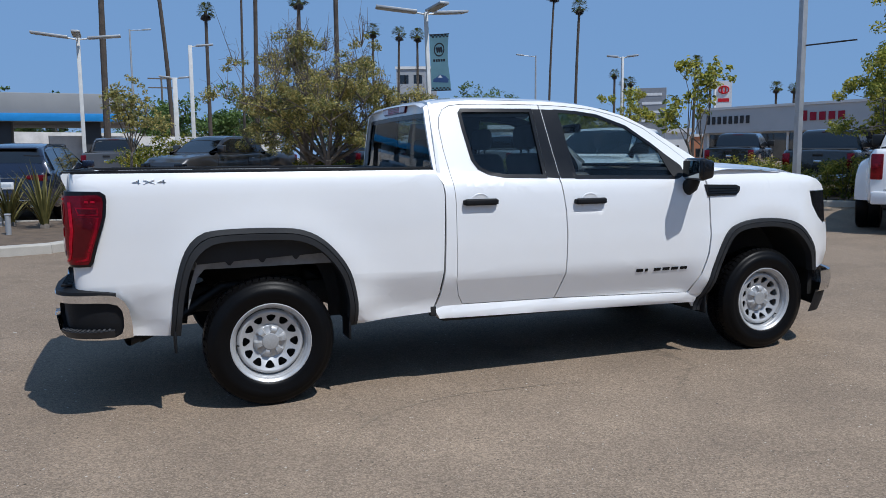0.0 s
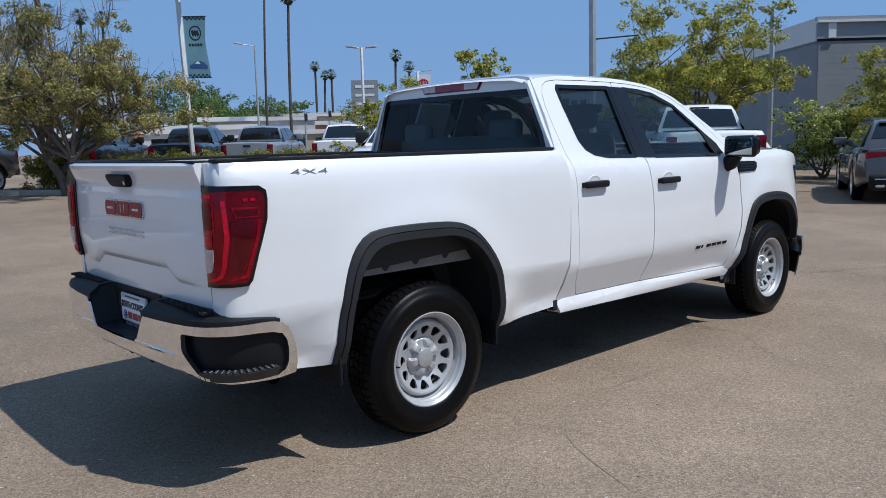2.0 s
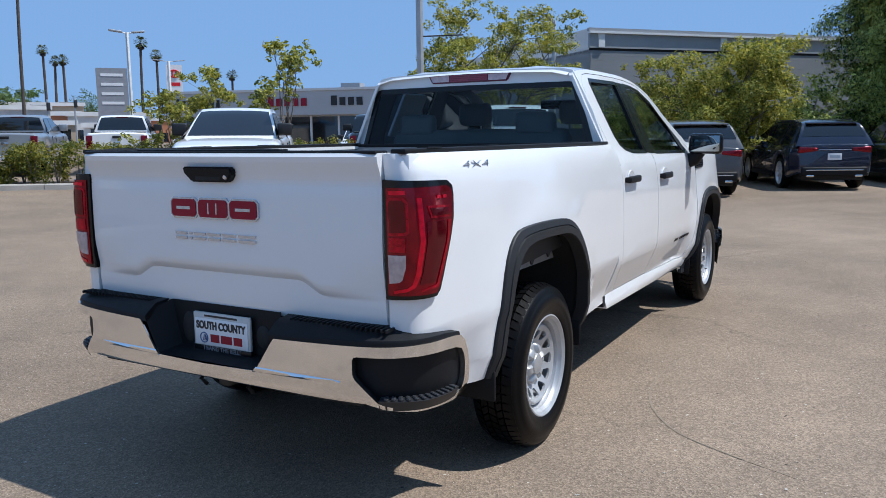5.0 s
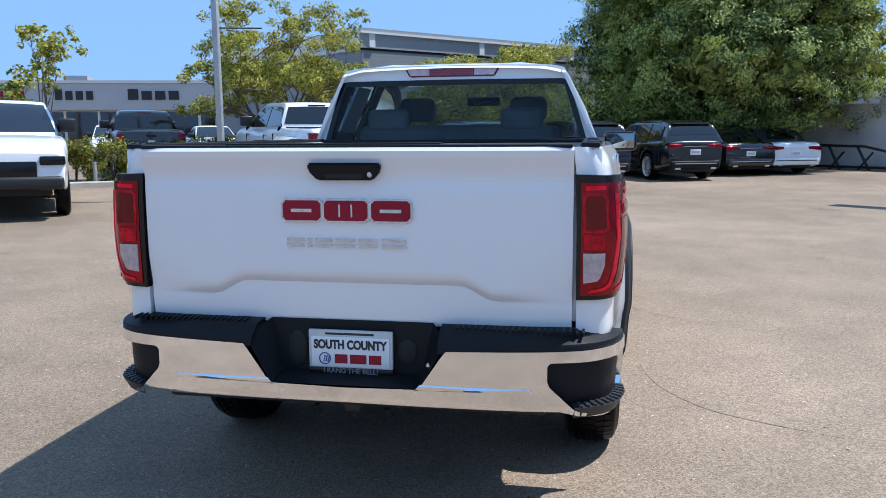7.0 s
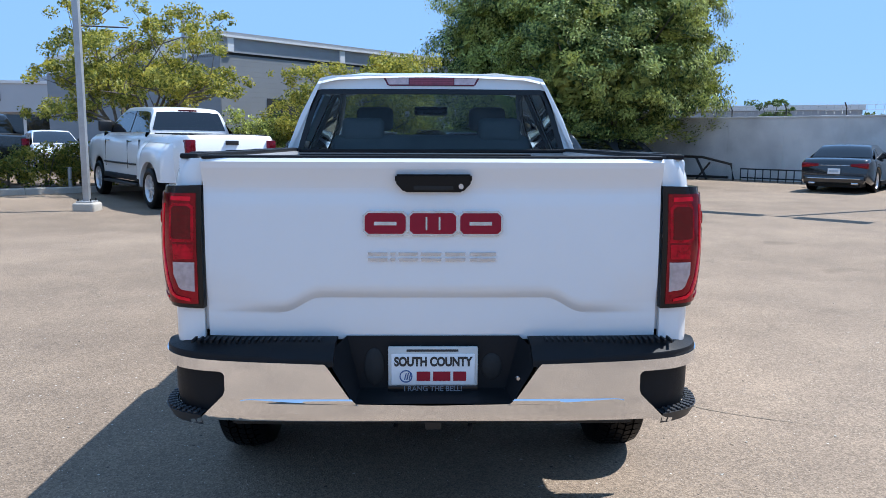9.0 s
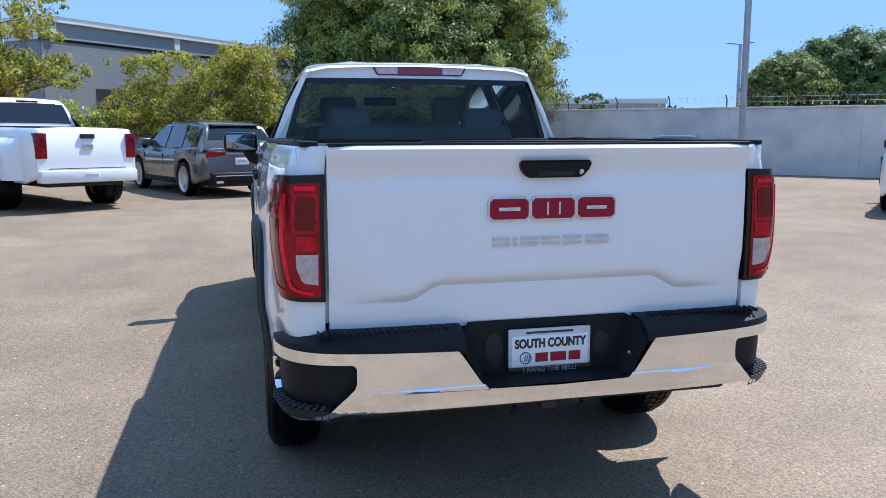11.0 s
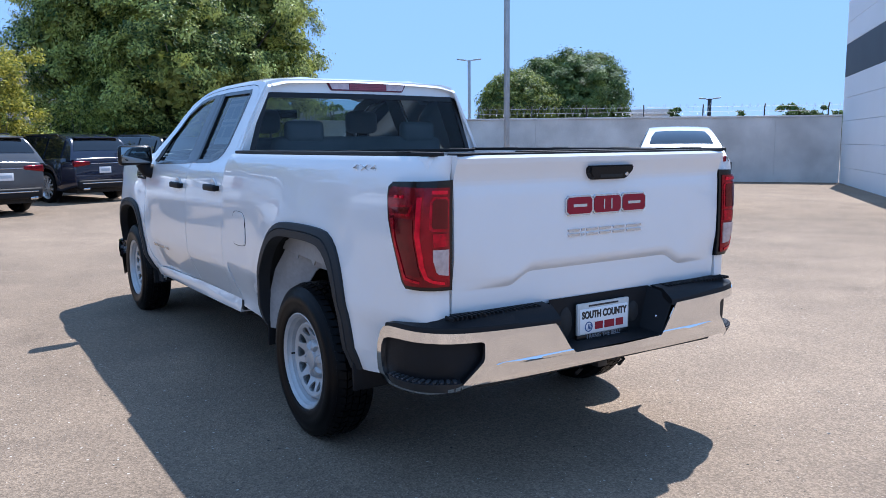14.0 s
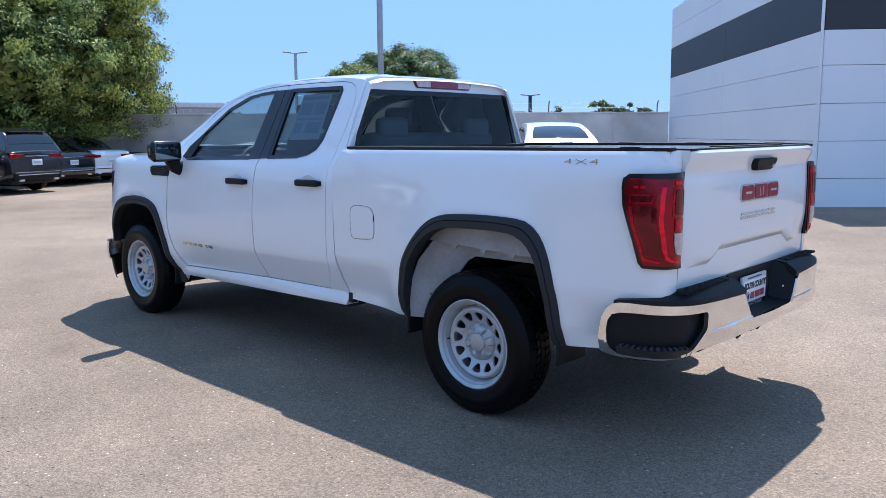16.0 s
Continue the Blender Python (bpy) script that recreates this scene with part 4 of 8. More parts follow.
grille = part("front_grille", boxed((4.53, -0.55, 0.78), (4.64, 0.55, 1.16), 0.03, 3), GLOSS_BLACK, truck, "black front grille")
for k in range(4):
    part("grille_bar", boxed((4.62, -0.5, 0.83 + k * 0.085), (4.655, 0.5, 0.85 + k * 0.085), 0.006), DULL_CHROME, grille)
bm = bmesh.new()
fb = spline([(4.205, 1.0), (4.32, 0.965), (4.40, 0.905), (4.49, 0.76), (4.58, 0.5), (4.64, 0.2), (4.65, 0.0), (4.64, -0.2), (4.58, -0.5), (4.49, -0.76), (4.40, -0.905), (4.32, -0.965), (4.205, -1.0)], 49)
rows = [[bm.verts.new((x - 0.03 * q, y * (1 - 0.01 * q), z)) for z, q in ((0.572, 0.9), (0.576, 0.1), (0.50, -0.2), (0.425, 0.3), (0.412, 1.2))] for x, y in fb]
for a, b in zip(rows, rows[1:]):
    for k in range(4):
        bm.faces.new((a[k], a[k + 1], b[k + 1], b[k]))
part("front_bumper", bm, DULL_CHROME, truck, "chrome front bumper", 50)
bm = bmesh.new()
rows = [[bm.verts.new((x - q, y * 0.985, z)) for z, q in ((0.43, 0.03), (0.34, 0.06), (0.26, 0.10))] for x, y in fb]
for a, b in zip(rows, rows[1:]):
    for k in range(2):
        bm.faces.new((a[k], a[k + 1], b[k + 1], b[k]))
part("front_valance", bm, PLASTIC, truck)
bm = bmesh.new()
box(bm, (3.12, -0.78, 1.385), (3.26, 0.78, 1.412), 0.01)
part("cowl_panel", bm, PLASTIC, truck)

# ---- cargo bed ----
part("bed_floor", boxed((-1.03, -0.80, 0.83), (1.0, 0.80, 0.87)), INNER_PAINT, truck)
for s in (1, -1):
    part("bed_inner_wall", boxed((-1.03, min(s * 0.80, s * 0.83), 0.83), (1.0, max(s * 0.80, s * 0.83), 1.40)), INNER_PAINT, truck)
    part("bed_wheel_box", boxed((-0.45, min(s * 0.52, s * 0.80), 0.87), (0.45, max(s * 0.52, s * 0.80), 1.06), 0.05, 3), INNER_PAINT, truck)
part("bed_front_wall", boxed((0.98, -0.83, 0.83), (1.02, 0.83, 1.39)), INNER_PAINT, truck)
for s in (1, -1):
    bm = bmesh.new()
    rows = []
    for u in np.linspace(1.02, -1.13, 60):
        p = bed_at(u, 1.400, -0.004)
        rows.append([bm.verts.new(q) for q in ((p.x, p.y * s, 1.3985), (max(p.x, -1.04), s * min(p.y, 0.79), 1.3985), (max(p.x, -1.04), s * min(p.y, 0.79), 1.38))])
    for a, b in zip(rows, rows[1:]):
        for k in range(2):
            bm.faces.new((a[k], a[k + 1], b[k + 1], b[k]))
    part("bed_rail_top", bm, PAINT, truck)
    part("bed_corner_post", boxed((-1.035, min(s * 0.775, s * 0.872), 0.80), (-0.93, max(s * 0.775, s * 0.872), 1.402), 0.012), PAINT, truck)
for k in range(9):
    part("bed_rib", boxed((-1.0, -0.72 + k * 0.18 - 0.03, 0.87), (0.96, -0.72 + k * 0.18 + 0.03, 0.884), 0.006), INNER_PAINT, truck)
for s in (1, -1):
    bm = bmesh.new()
    box(bm, (-1.045, min(s * 0.80, s * 0.918), 1.400), (1.035, max(s * 0.80, s * 0.918), 1.418), 0.006)
    for v in bm.verts:
        if v.co.x < -0.9 and abs(v.co.y) > 0.85:
            v.co.y = s * (abs(v.co.y) - 0.055)
    for k in range(4):
        box(bm, (-0.9 + k * 0.5, min(s * 0.82, s * 0.87), 1.416), (-0.8 + k * 0.5, max(s * 0.82, s * 0.87), 1.421), 0.002)
    part("bed_rail_cap", bm, PLASTIC, truck, "black plastic bed rail cap")
part("bed_rail_cap", boxed((0.985, -0.83, 1.392), (1.035, 0.83, 1.412), 0.006), PLASTIC, truck)

# ---- tailgate ----


def crease(y):
    a = abs(y)
    k = min(1, max(0, (a - 0.39) / 0.13))
    k = k * k * (3 - 2 * k)
    return 0.958 - 0.052 * k


def gate_at(y, z, off=0.0):
    a = abs(y)
    c = crease(y)
    x = float(np.interp(z, [0.77, 0.80, 0.85], [-1.066, -1.072, -1.076]))
    if z > 0.85:
        x = -1.076
    depth = 0.024 * max(0, 1 - max(0, a - 0.52) / 0.26)
    t = min(1, max(0, (z - (c - 0.033)) / 0.052))
    x -= depth * t * (2 - t)
    top = float(np.interp(z, [c, 1.10, 1.25, 1.29, 1.305, 1.33, 1.37, 1.392, 1.403], [0, 0.002, 0.000, -0.003, -0.002, 0.006, 0.022, 0.026, 0.016]))
    x -= top
    x += 0.012 * (a / 0.78) ** 4 + 0.006 * (a / 0.78) ** 2
    if z > c and a > 0.52:
        x -= 0.014 * min(1, (z - c) / 0.1) * min(1, (a - 0.52) / 0.2)
    return Vector((x - off, y, z))


bm = bmesh.new()
zs = sorted(set([round(v, 4) for v in list(np.arange(0.775, 1.404, 0.022)) + list(np.arange(0.877, 0.99, 0.008)) + [1.29, 1.305, 1.33, 1.35, 1.37, 1.38, 1.392, 1.4, 1.404]]))
ysg = list(np.linspace(-0.779, 0.779, 97))
grid = []
for z in zs:
    # rows follow the crease line near it
    pull = min(1, max(0, (z - 0.775) / 0.085), 1) * min(1, max(0, (1.25 - z) / 0.24))
    grid.append([bm.verts.new(gate_at(y, z + (crease(y) - 0.958) * pull)) for y in ysg])
for i in range(len(zs) - 1):
    for j in range(len(ysg) - 1):
        bm.faces.new((grid[i][j], grid[i][j + 1], grid[i + 1][j + 1], grid[i + 1][j]))
rim = [e for e in bm.edges if len(e.link_faces) == 1]
ex = bmesh.ops.extrude_edge_only(bm, edges=rim)
for v in [g for g in ex["geom"] if isinstance(g, bmesh.types.BMVert)]:
    v.co.x += 0.055 if v.co.z < 1.39 else 0.075
bmesh.ops.recalc_face_normals(bm, faces=bm.faces)
gate = part("tailgate", bm, PAINT, truck, "white pressed tailgate with a shallow crease", 40)
part("tailgate_inner", boxed((-1.035, -0.775, 0.78), (-1.02, 0.775, 1.40)), INNER_PAINT, gate)
bm = bmesh.new()
box(bm, (-1.10, -0.775, 1.400), (-1.02, 0.775, 1.413), 0.005)
box(bm, (-1.085, -0.33, 1.411), (-1.03, 0.45, 1.419), 0.004)
part("tailgate_cap", bm, PLASTIC, gate, "black plastic tailgate top cap")
bm = bmesh.new()
prism(bm, [(-0.128, 1.352), (0.128, 1.352), (0.128, 1.325), (0.098, 1.292), (-0.098, 1.292), (-0.128, 1.325)], lambda u, v, d: gate_at(u, v, -0.012 + d), 0.040)
bmesh.ops.bevel(bm, geom=bm.edges[:], offset=0.006, segments=2, affect="EDGES")
handle = part("tailgate_handle", bm, PLASTIC, gate, "black plastic tailgate handle with a lock")
hx = gate_at(0, 1.315).x - 0.028
part("handle_recess", boxed((hx - 0.0015, -0.066, 1.299), (hx + 0.02, 0.066, 1.324), 0.001), BLACK_IN, handle)
bm = bmesh.new()
lathe(bm, [(0, -0.003), (0.008, -0.003), (0.011, 0.002)], 16)
for v in bm.verts:
    v.co = Vector((hx - 0.001 + v.co.y, -0.092 + v.co.x, 1.313 + v.co.z))
part("lock", bm, DULL_CHROME, handle)


def gate_shape(bm, outline, d0, d1):
    prism(bm, outline, lambda u, v, d: gate_at(u, v, d0 + d), d1)


def chamfered(y0, y1, z0, z1, r):
    return [(y0, z0 + r), (y0 - r, z0), (y1 + r, z0), (y1, z0 + r), (y1, z1 - r), (y1 + r, z1), (y0 - r, z1), (y0, z1 - r)]


# the maker's badge as plain blocks: red, with a pale rim and pale slots
for slots, (a, b) in ((((0.03, 0.0, 0.0, 0.006),), (0.232, 0.092)), (((0.0, 0.022, 0.003, 0.022), (0.0, -0.022, 0.003, 0.022)), (0.080, -0.078)), (((-0.03, 0.0, 0.0, 0.006),), (-0.090, -0.230))):
    shape = chamfered(a, b, 1.150, 1.222, 0.012)
    bm = bmesh.new()
    gate_shape(bm, inset(shape, -0.006), 0.0, 0.009)
    edge = part("badge_edge", bm, BADGE_SILVER, gate, "chrome outline of the red tailgate badge")
    bm = bmesh.new()
    gate_shape(bm, inset(shape, 0.001), 0.008, 0.004)
    part("badge_block", bm, RED_BADGE, edge, "red block of the tailgate badge")
    m, h = (a + b) / 2, 1.186
    for _, dy, hy, hz in slots:
        hy = hy or 0.038
        bm = bmesh.new()
        gate_shape(bm, [(m + dy - hy, h - hz), (m + dy + hy, h - hz), (m + dy + hy, h + hz), (m + dy - hy, h + hz)], 0.011, 0.003)
        part("badge_slot", bm, BADGE_SILVER, edge)
for k, (y0, w) in enumerate(((0.222, 0.066), (0.146, 0.018), (0.118, 0.066), (0.042, 0.07), (-0.04, 0.07), (-0.124, 0.09))):
    bm = bmesh.new()
    for z0, z1 in ((1.077, 1.087), (1.057, 1.067)):
        gate_shape(bm, [(y0 - 0.002, z0), (y0 - w + 0.002, z0), (y0 - w, z1), (y0, z1)], 0.0, 0.006)
    part("badge_bar", bm, BADGE_SILVER, gate, "chrome bar of the model badge")

# ---- rear bumper ----
BP = spline([(-1.205, 0.0), (-1.20, 0.3), (-1.185, 0.6), (-1.158, 0.78), (-1.110, 0.876), (-1.028, 0.938), (-0.90, 0.966), (-0.74, 0.960)], 80)
_bp = np.array(BP)
_bs = np.r_[0, np.cumsum(np.linalg.norm(np.diff(_bp, axis=0), axis=1))]


def bump_plan(s):
    return float(np.interp(s, _bs, _bp[:, 0])), float(np.interp(s, _bs, _bp[:, 1]))


def bump_at(s, z, deep=0.0):
    a = abs(s)
    x, y = bump_plan(a)
    lean = float(np.interp(z, [0.47, 0.53, 0.60, 0.70, 0.765], [0.030, 0.006, 0.0, 0.0, 0.001]))
    p, q = bump_plan(max(0, a - 0.02)), bump_plan(a + 0.02)
    n = Vector((-(q[1] - p[1]), q[0] - p[0])).normalized()
    x, y = x - n.x * (lean + deep), y - n.y * (lean + deep)
    return Vector((x, math.copysign(y, s) if s else 0, z))


def bump_back(u, v):
    p = bump_at(u, v, 0.03) - bump_at(u, v)
    return p.normalized()


def deep(u):
    """How far the corner pocket is sunk: shallower where the bed comes near."""
    return float(np.interp(abs(u), [0.70, 0.88, 1.02, 1.2], [0.046, 0.038, 0.030, 0.024]))


half = [(0.0, 0.580), (0.268, 0.584), (0.350, 0.704), (0.364, 0.721), (0.95, 0.733), (1.10, 0.735), (1.15, 0.732), (1.19, 0.722), (1.222, 0.696), (1.247, 0.648), (1.262, 0.57), (1.266, 0.482), (1.18, 0.474), (0.95, 0.481), (0.82, 0.497), (0.75, 0.517), (0.0, 0.525)]
pocket = [(0.705, 0.676), (0.711, 0.686), (0.722, 0.690), (0.92, 0.692), (1.08, 0.692), (1.145, 0.687), (1.19, 0.673), (1.212, 0.642), (1.219, 0.60), (1.219, 0.55), (1.206, 0.510), (1.17, 0.490), (1.08, 0.487), (0.96, 0.493), (0.86, 0.505), (0.82, 0.513), (0.80, 0.522), (0.735, 0.584), (0.712, 0.607), (0.705, 0.625)]
bm = bmesh.new()
outl = half + [(-u, v) for u, v in half[::-1][1:-1]]
panel(bm, outl, bump_at, bump_back, [pocket, [(-u, v) for u, v in pocket]], 0.022, (), 0.022, 0.003)
bmesh.ops.recalc_face_normals(bm, faces=bm.faces)
bumper = part("rear_bumper", bm, CHROME, truck, "polished chrome rear bumper with corner steps", 40)
for s in (1, -1):
    bm = bmesh.new()
    groove = [(0.252, 0.578), (0.274, 0.602), (0.62, 0.597), (0.652, 0.591), (0.62, 0.584), (0.274, 0.582)]
    panel(bm, [(u * s, v - 0.0) for u, v in groove], lambda u, v: bump_at(u, v, -0.006 + 0.006 * abs(v - 0.591) / 0.012), bump_back, [], 0.012, (), 0.010)
    bmesh.ops.recalc_face_normals(bm, faces=bm.faces)
    part("bumper_rib", bm, CHROME, bumper)
    # corner step pocket: a back shell, a ledge with raised treads
    bm = bmesh.new()
    panel(bm, [(u * s, v) for u, v in inset(pocket, -0.015)], lambda u, v: bump_at(u, v, deep(u)), lambda u, v: -bump_back(u, v) * (deep(u) / 0.075), [], 0.06, (), 0.07)
    part("step_pocket", bm, PLASTIC, bumper, "black step pocket in the bumper corner")
    bm = bmesh.new()
    run = np.linspace(0.80, 1.17, 14)
    out = [-float(np.interp(u, [0.86, 0.98, 1.10, 1.17], [0.0, 0.016, 0.014, 0.002])) for u in run]
    top = [bump_at(s * u, 0.530, o) for u, o in zip(run, out)]
    inn = [bump_at(s * u, 0.535, deep(u)) for u in run]
    lo = [bump_at(s * u, 0.492, o * 0.6) for u, o in zip(run, out)]
    va, vb, vc = ([bm.verts.new(p) for p in q] for q in (inn, top, lo))
    for i in range(13):
        bm.faces.new((va[i], va[i + 1], vb[i + 1], vb[i]))
        bm.faces.new((vb[i], vb[i + 1], vc[i + 1], vc[i]))
    for i in range(1, 13):
        for k in (0.25, 0.5, 0.75):
            p = top[i].lerp(inn[i], k) + Vector((0, 0, 0.004))
            box(bm, (p.x - 0.007, p.y - 0.007, p.z - 0.005), (p.x + 0.007, p.y + 0.007, p.z + 0.004), 0.002, 1)
    part("step_tread", bm, surface("worn_grey_step", (0.022, 0.023, 0.026), 0.45, var=0.2, scale=14), bumper, "grey studded corner step tread")
# step pads on top, with ridges
for s in (1, -1):
    bm = bmesh.new()
    rows = []
    for u in np.linspace(0.335, 1.185, 48):
        wide = float(np.interp(u, [0.70, 0.90, 1.0, 1.15], [0.14, 0.085, 0.056, 0.046]))
        lip = float(np.interp(u, [0.36, 0.84, 1.09, 1.185], [0.012, 0.0, 0.0, 0.014]))
        row = (bump_at(u, 0.722 - lip, 0.008), bump_at(u, 0.741 - lip, 0.004), bump_at(u, 0.752 - lip, 0.008), bump_at(u, float(np.interp(u, [0.82, 1.0, 1.185], [0.780, 0.760, 0.738])), min(0.060, wide - 0.02)), bump_at(u, float(np.interp(u, [0.82, 1.0, 1.185], [0.788, 0.764, 0.740])), wide))
        rows.append([bm.verts.new((p.x, p.y * s, p.z)) for p in row])
    for a, b in zip(rows, rows[1:]):
        for j in range(4):
            bm.faces.new((a[j], a[j + 1], b[j + 1], b[j]))
    bm.faces.new(rows[0])
    pad = part("step_pad", bm, PLASTIC, bumper, "black ribbed step pad on the bumper top")
    for k in range(21):
        y = s * (0.39 + k * 0.0215)
        part("pad_ridge", boxed((-1.128, y - 0.004, 0.776), (-1.072, y + 0.004, 0.789), 0.0015, 1), PLASTIC, pad)
# plate recess
bm = bmesh.new()
back = [bm.verts.new(p) for p in ((-1.075, 0.30, 0.790), (-1.075, 0.255, 0.60), (-1.075, -0.255, 0.60), (-1.075, -0.30, 0.790))]
frontv = [bm.verts.new(p) for p in ((-1.182, 0.362, 0.745), (-1.193, 0.268, 0.584), (-1.193, -0.268, 0.584), (-1.182, -0.362, 0.745))]
bm.faces.new(back)
for i in range(3):
    bm.faces.new((back[i], back[i + 1], frontv[i + 1], frontv[i]))
part("plate_recess", bm, PLASTIC, bumper)
for s in (1, -1):
    bm = bmesh.new()
    lathe(bm, [(0, 0.0), (0.034, 0.001), (0.042, 0.006), (0.044, 0.014)], 28)
    for v in bm.verts:
        v.co = Vector((-1.084 + v.co.y, s * 0.205 + v.co.x * 0.85, 0.680 + v.co.z * (1.55 if s > 0 else 1.1)))
    part("recess_cap", bm, BLACK_IN, bumper)
    bm = bmesh.new()
    lathe(bm, [(0, -0.006), (0.006, -0.006), (0.009, 0.0)], 12)
    for v in bm.verts:
        v.co = Vector((-1.14 + v.co.y, s * 0.292 + v.co.x, 0.655 + v.co.z))
    part("plate_lamp", bm, DULL_CHROME, bumper)
bm = bmesh.new()
box(bm, (-1.10, -0.156, 0.616), (-1.085, 0.156, 0.756), 0.005)
plate = part("plate_frame", bm, CREAM, truck, "dealer plate in a pale frame with a black foot")
part("frame_foot", boxed((-1.1005, -0.157, 0.590), (-1.084, 0.157, 0.6185), 0.003), GLOSS_BLACK, plate, "black lower bar of the plate frame")
part("plate_insert", boxed((-1.1035, -0.145, 0.6215), (-1.098, 0.145, 0.732), 0.003), WHITE_PLASTIC, plate, "white dealer plate insert")
on_plate = lambda z0, y0=0.0: (lambda u, v, d: Vector((-1.1035 - d, y0 - u, z0 + v)))
bm = bmesh.new()
text_mesh(bm, "SOUTH COUNTY", 0.044, on_plate(0.703), 0.002, 0.0019, stretch=0.78)
part("plate_lettering", bm, INK, plate, "black words SOUTH COUNTY")
bm = bmesh.new()
text_mesh(bm, "I RANG THE BELL!", 0.026, lambda u, v, d: Vector((-1.1 - d, -u, 0.6065 + v)), 0.002, 0.0004, stretch=0.98)
part("frame_lettering", bm, DIM_INK, plate, "pale words on the black plate frame")
bm = bmesh.new()
box(bm, (-1.1015, -0.088, 0.739), (-1.0985, 0.092, 0.747), 0.001, 1)
part("small_print_bar", bm, INK, plate)
for y0, y1 in ((0.057, 0.01), (-0.0, -0.06), (-0.07, -0.115)):
    bm = bmesh.new()
    prism(bm, [(y0, 0.636), (y1, 0.636), (y1, 0.669), (y0, 0.669)], lambda u, v, d: Vector((-1.1035 - d, u, v)), 0.002)
    part("plate_mark", bm, RED_BADGE, plate)
bm = bmesh.new()
lathe(bm, [(0.0185, 0.0), (0.0185, -0.002), (0.0225, -0.002), (0.0225, 0.0)], 28)
for k in (-1, 0, 1):
    tube(bm, [(-0.009 + k * 0.008, -0.001, 0.012), (-0.003 + k * 0.008, -0.001, -0.012)], 0.002, 6)
for v in bm.verts:
    v.co = Vector((-1.1035 + v.co.y, 0.094 + v.co.x, 0.652 + v.co.z))
part("plate_mark", bm, BLUE_INK, plate)

# ---- chassis ----
bm = bmesh.new()
for s in (1, -1):
    box(bm, (-1.08, min(s * 0.42, s * 0.52), 0.52), (4.3, max(s * 0.42, s * 0.52), 0.68), 0.02)
for x in (-1.0, -0.45, 0.5, 1.4, 2.6, 3.9):
    box(bm, (x - 0.06, -0.45, 0.54), (x + 0.06, 0.45, 0.64), 0.01)
part("chassis_frame", bm, BLACK_IN, truck)
part("bumper_valance", boxed((-1.13, -0.70, 0.485), (-1.02, 0.70, 0.54), 0.02), BLACK_IN, truck)
bm = bmesh.new()
tube(bm, [(0, -0.74, HUB), (0, -0.3, HUB), (0, -0.17, HUB), (0, 0.17, HUB), (0, 0.3, HUB), (0, 0.74, HUB)], [0.05, 0.05, 0.14, 0.14, 0.05, 0.05], 16)
part("rear_axle", bm, BLACK_IN, truck)
bm = bmesh.new()
tube(bm, [(WB, -0.72, HUB), (WB, 0.72, HUB)], 0.06, 12)
part("front_axle", bm, BLACK_IN, truck)
part("transmission", boxed((1.2, -0.3, 0.42), (3.6, 0.3, 0.75), 0.08, 3), BLACK_IN, truck)
bm = bmesh.new()
tube(bm, [(1.2, -0.32, 0.45), (0.55, -0.36, 0.47), (0.2, -0.55, 0.70), (-0.25, -0.57, 0.68), (-0.55, -0.64, 0.50), (-0.74, -0.77, 0.442)], 0.034, 12)
part("exhaust_pipe", bm, BLACK_METAL, truck)
bm = bmesh.new()
tube(bm, [(-0.70, -0.73, 0.458), (-0.80, -0.795, 0.436)], [0.034, 0.036], 16, False)
part("exhaust_tip", bm, BLACK_METAL, truck)
bm = bmesh.new()
lathe(bm, [(0.20, -0.09), (0.34, -0.1), (0.37, -0.05), (0.37, 0.05), (0.34, 0.1), (0.20, 0.09)], 32, True)
for v in bm.verts:
    v.co = Vector((-0.66 + v.co.x, v.co.z, 0.55 + v.co.y))
part("spare_wheel", bm, RUBBER, truck)
bm = bmesh.new()
box(bm, (-1.10, -0.03, 0.455), (-0.95, 0.03, 0.51), 0.008)
part("tow_hitch", bm, BLACK_METAL, truck)
for s in (1, -1):
    bm = bmesh.new()
    tube(bm, [(-1.06, s * 0.13, 0.50), (-1.10, s * 0.13, 0.47), (-1.07, s * 0.13, 0.44)], 0.009, 8)
    part("chain_loop", bm, BLACK_METAL, truck)
for s in (1, -1):
    part("running_rail", boxed((1.12, min(s * 0.72, s * 0.86), 0.40), (3.12, max(s * 0.72, s * 0.86), 0.47), 0.02), BLACK_IN, truck)
    part("fuel_tank_cover", boxed((1.25, min(s * 0.5, s * 0.7), 0.36), (2.9, max(s * 0.5, s * 0.7), 0.45), 0.03), BLACK_IN, truck)
# plain black boxes, added where unseen to block sight through the truck
part("cab_floor", boxed((1.08, -0.88, 0.52), (3.2, 0.88, 0.60)), BLACK_IN, truck)
part("firewall", boxed((3.16, -0.80, 0.5), (3.2, 0.80, 1.36)), BLACK_IN, truck)
part("wheel_house_blocker", boxed((0.55, -0.80, 0.5), (0.60, 0.80, 0.83)), BLACK_IN, truck)
part("engine_bay_block", boxed((3.25, -0.55, 0.5), (4.4, 0.55, 1.15), 0.05), BLACK_IN, truck)
part("radiator_support", boxed((4.30, -0.78, 0.35), (4.34, 0.78, 1.1)), BLACK_IN, truck)


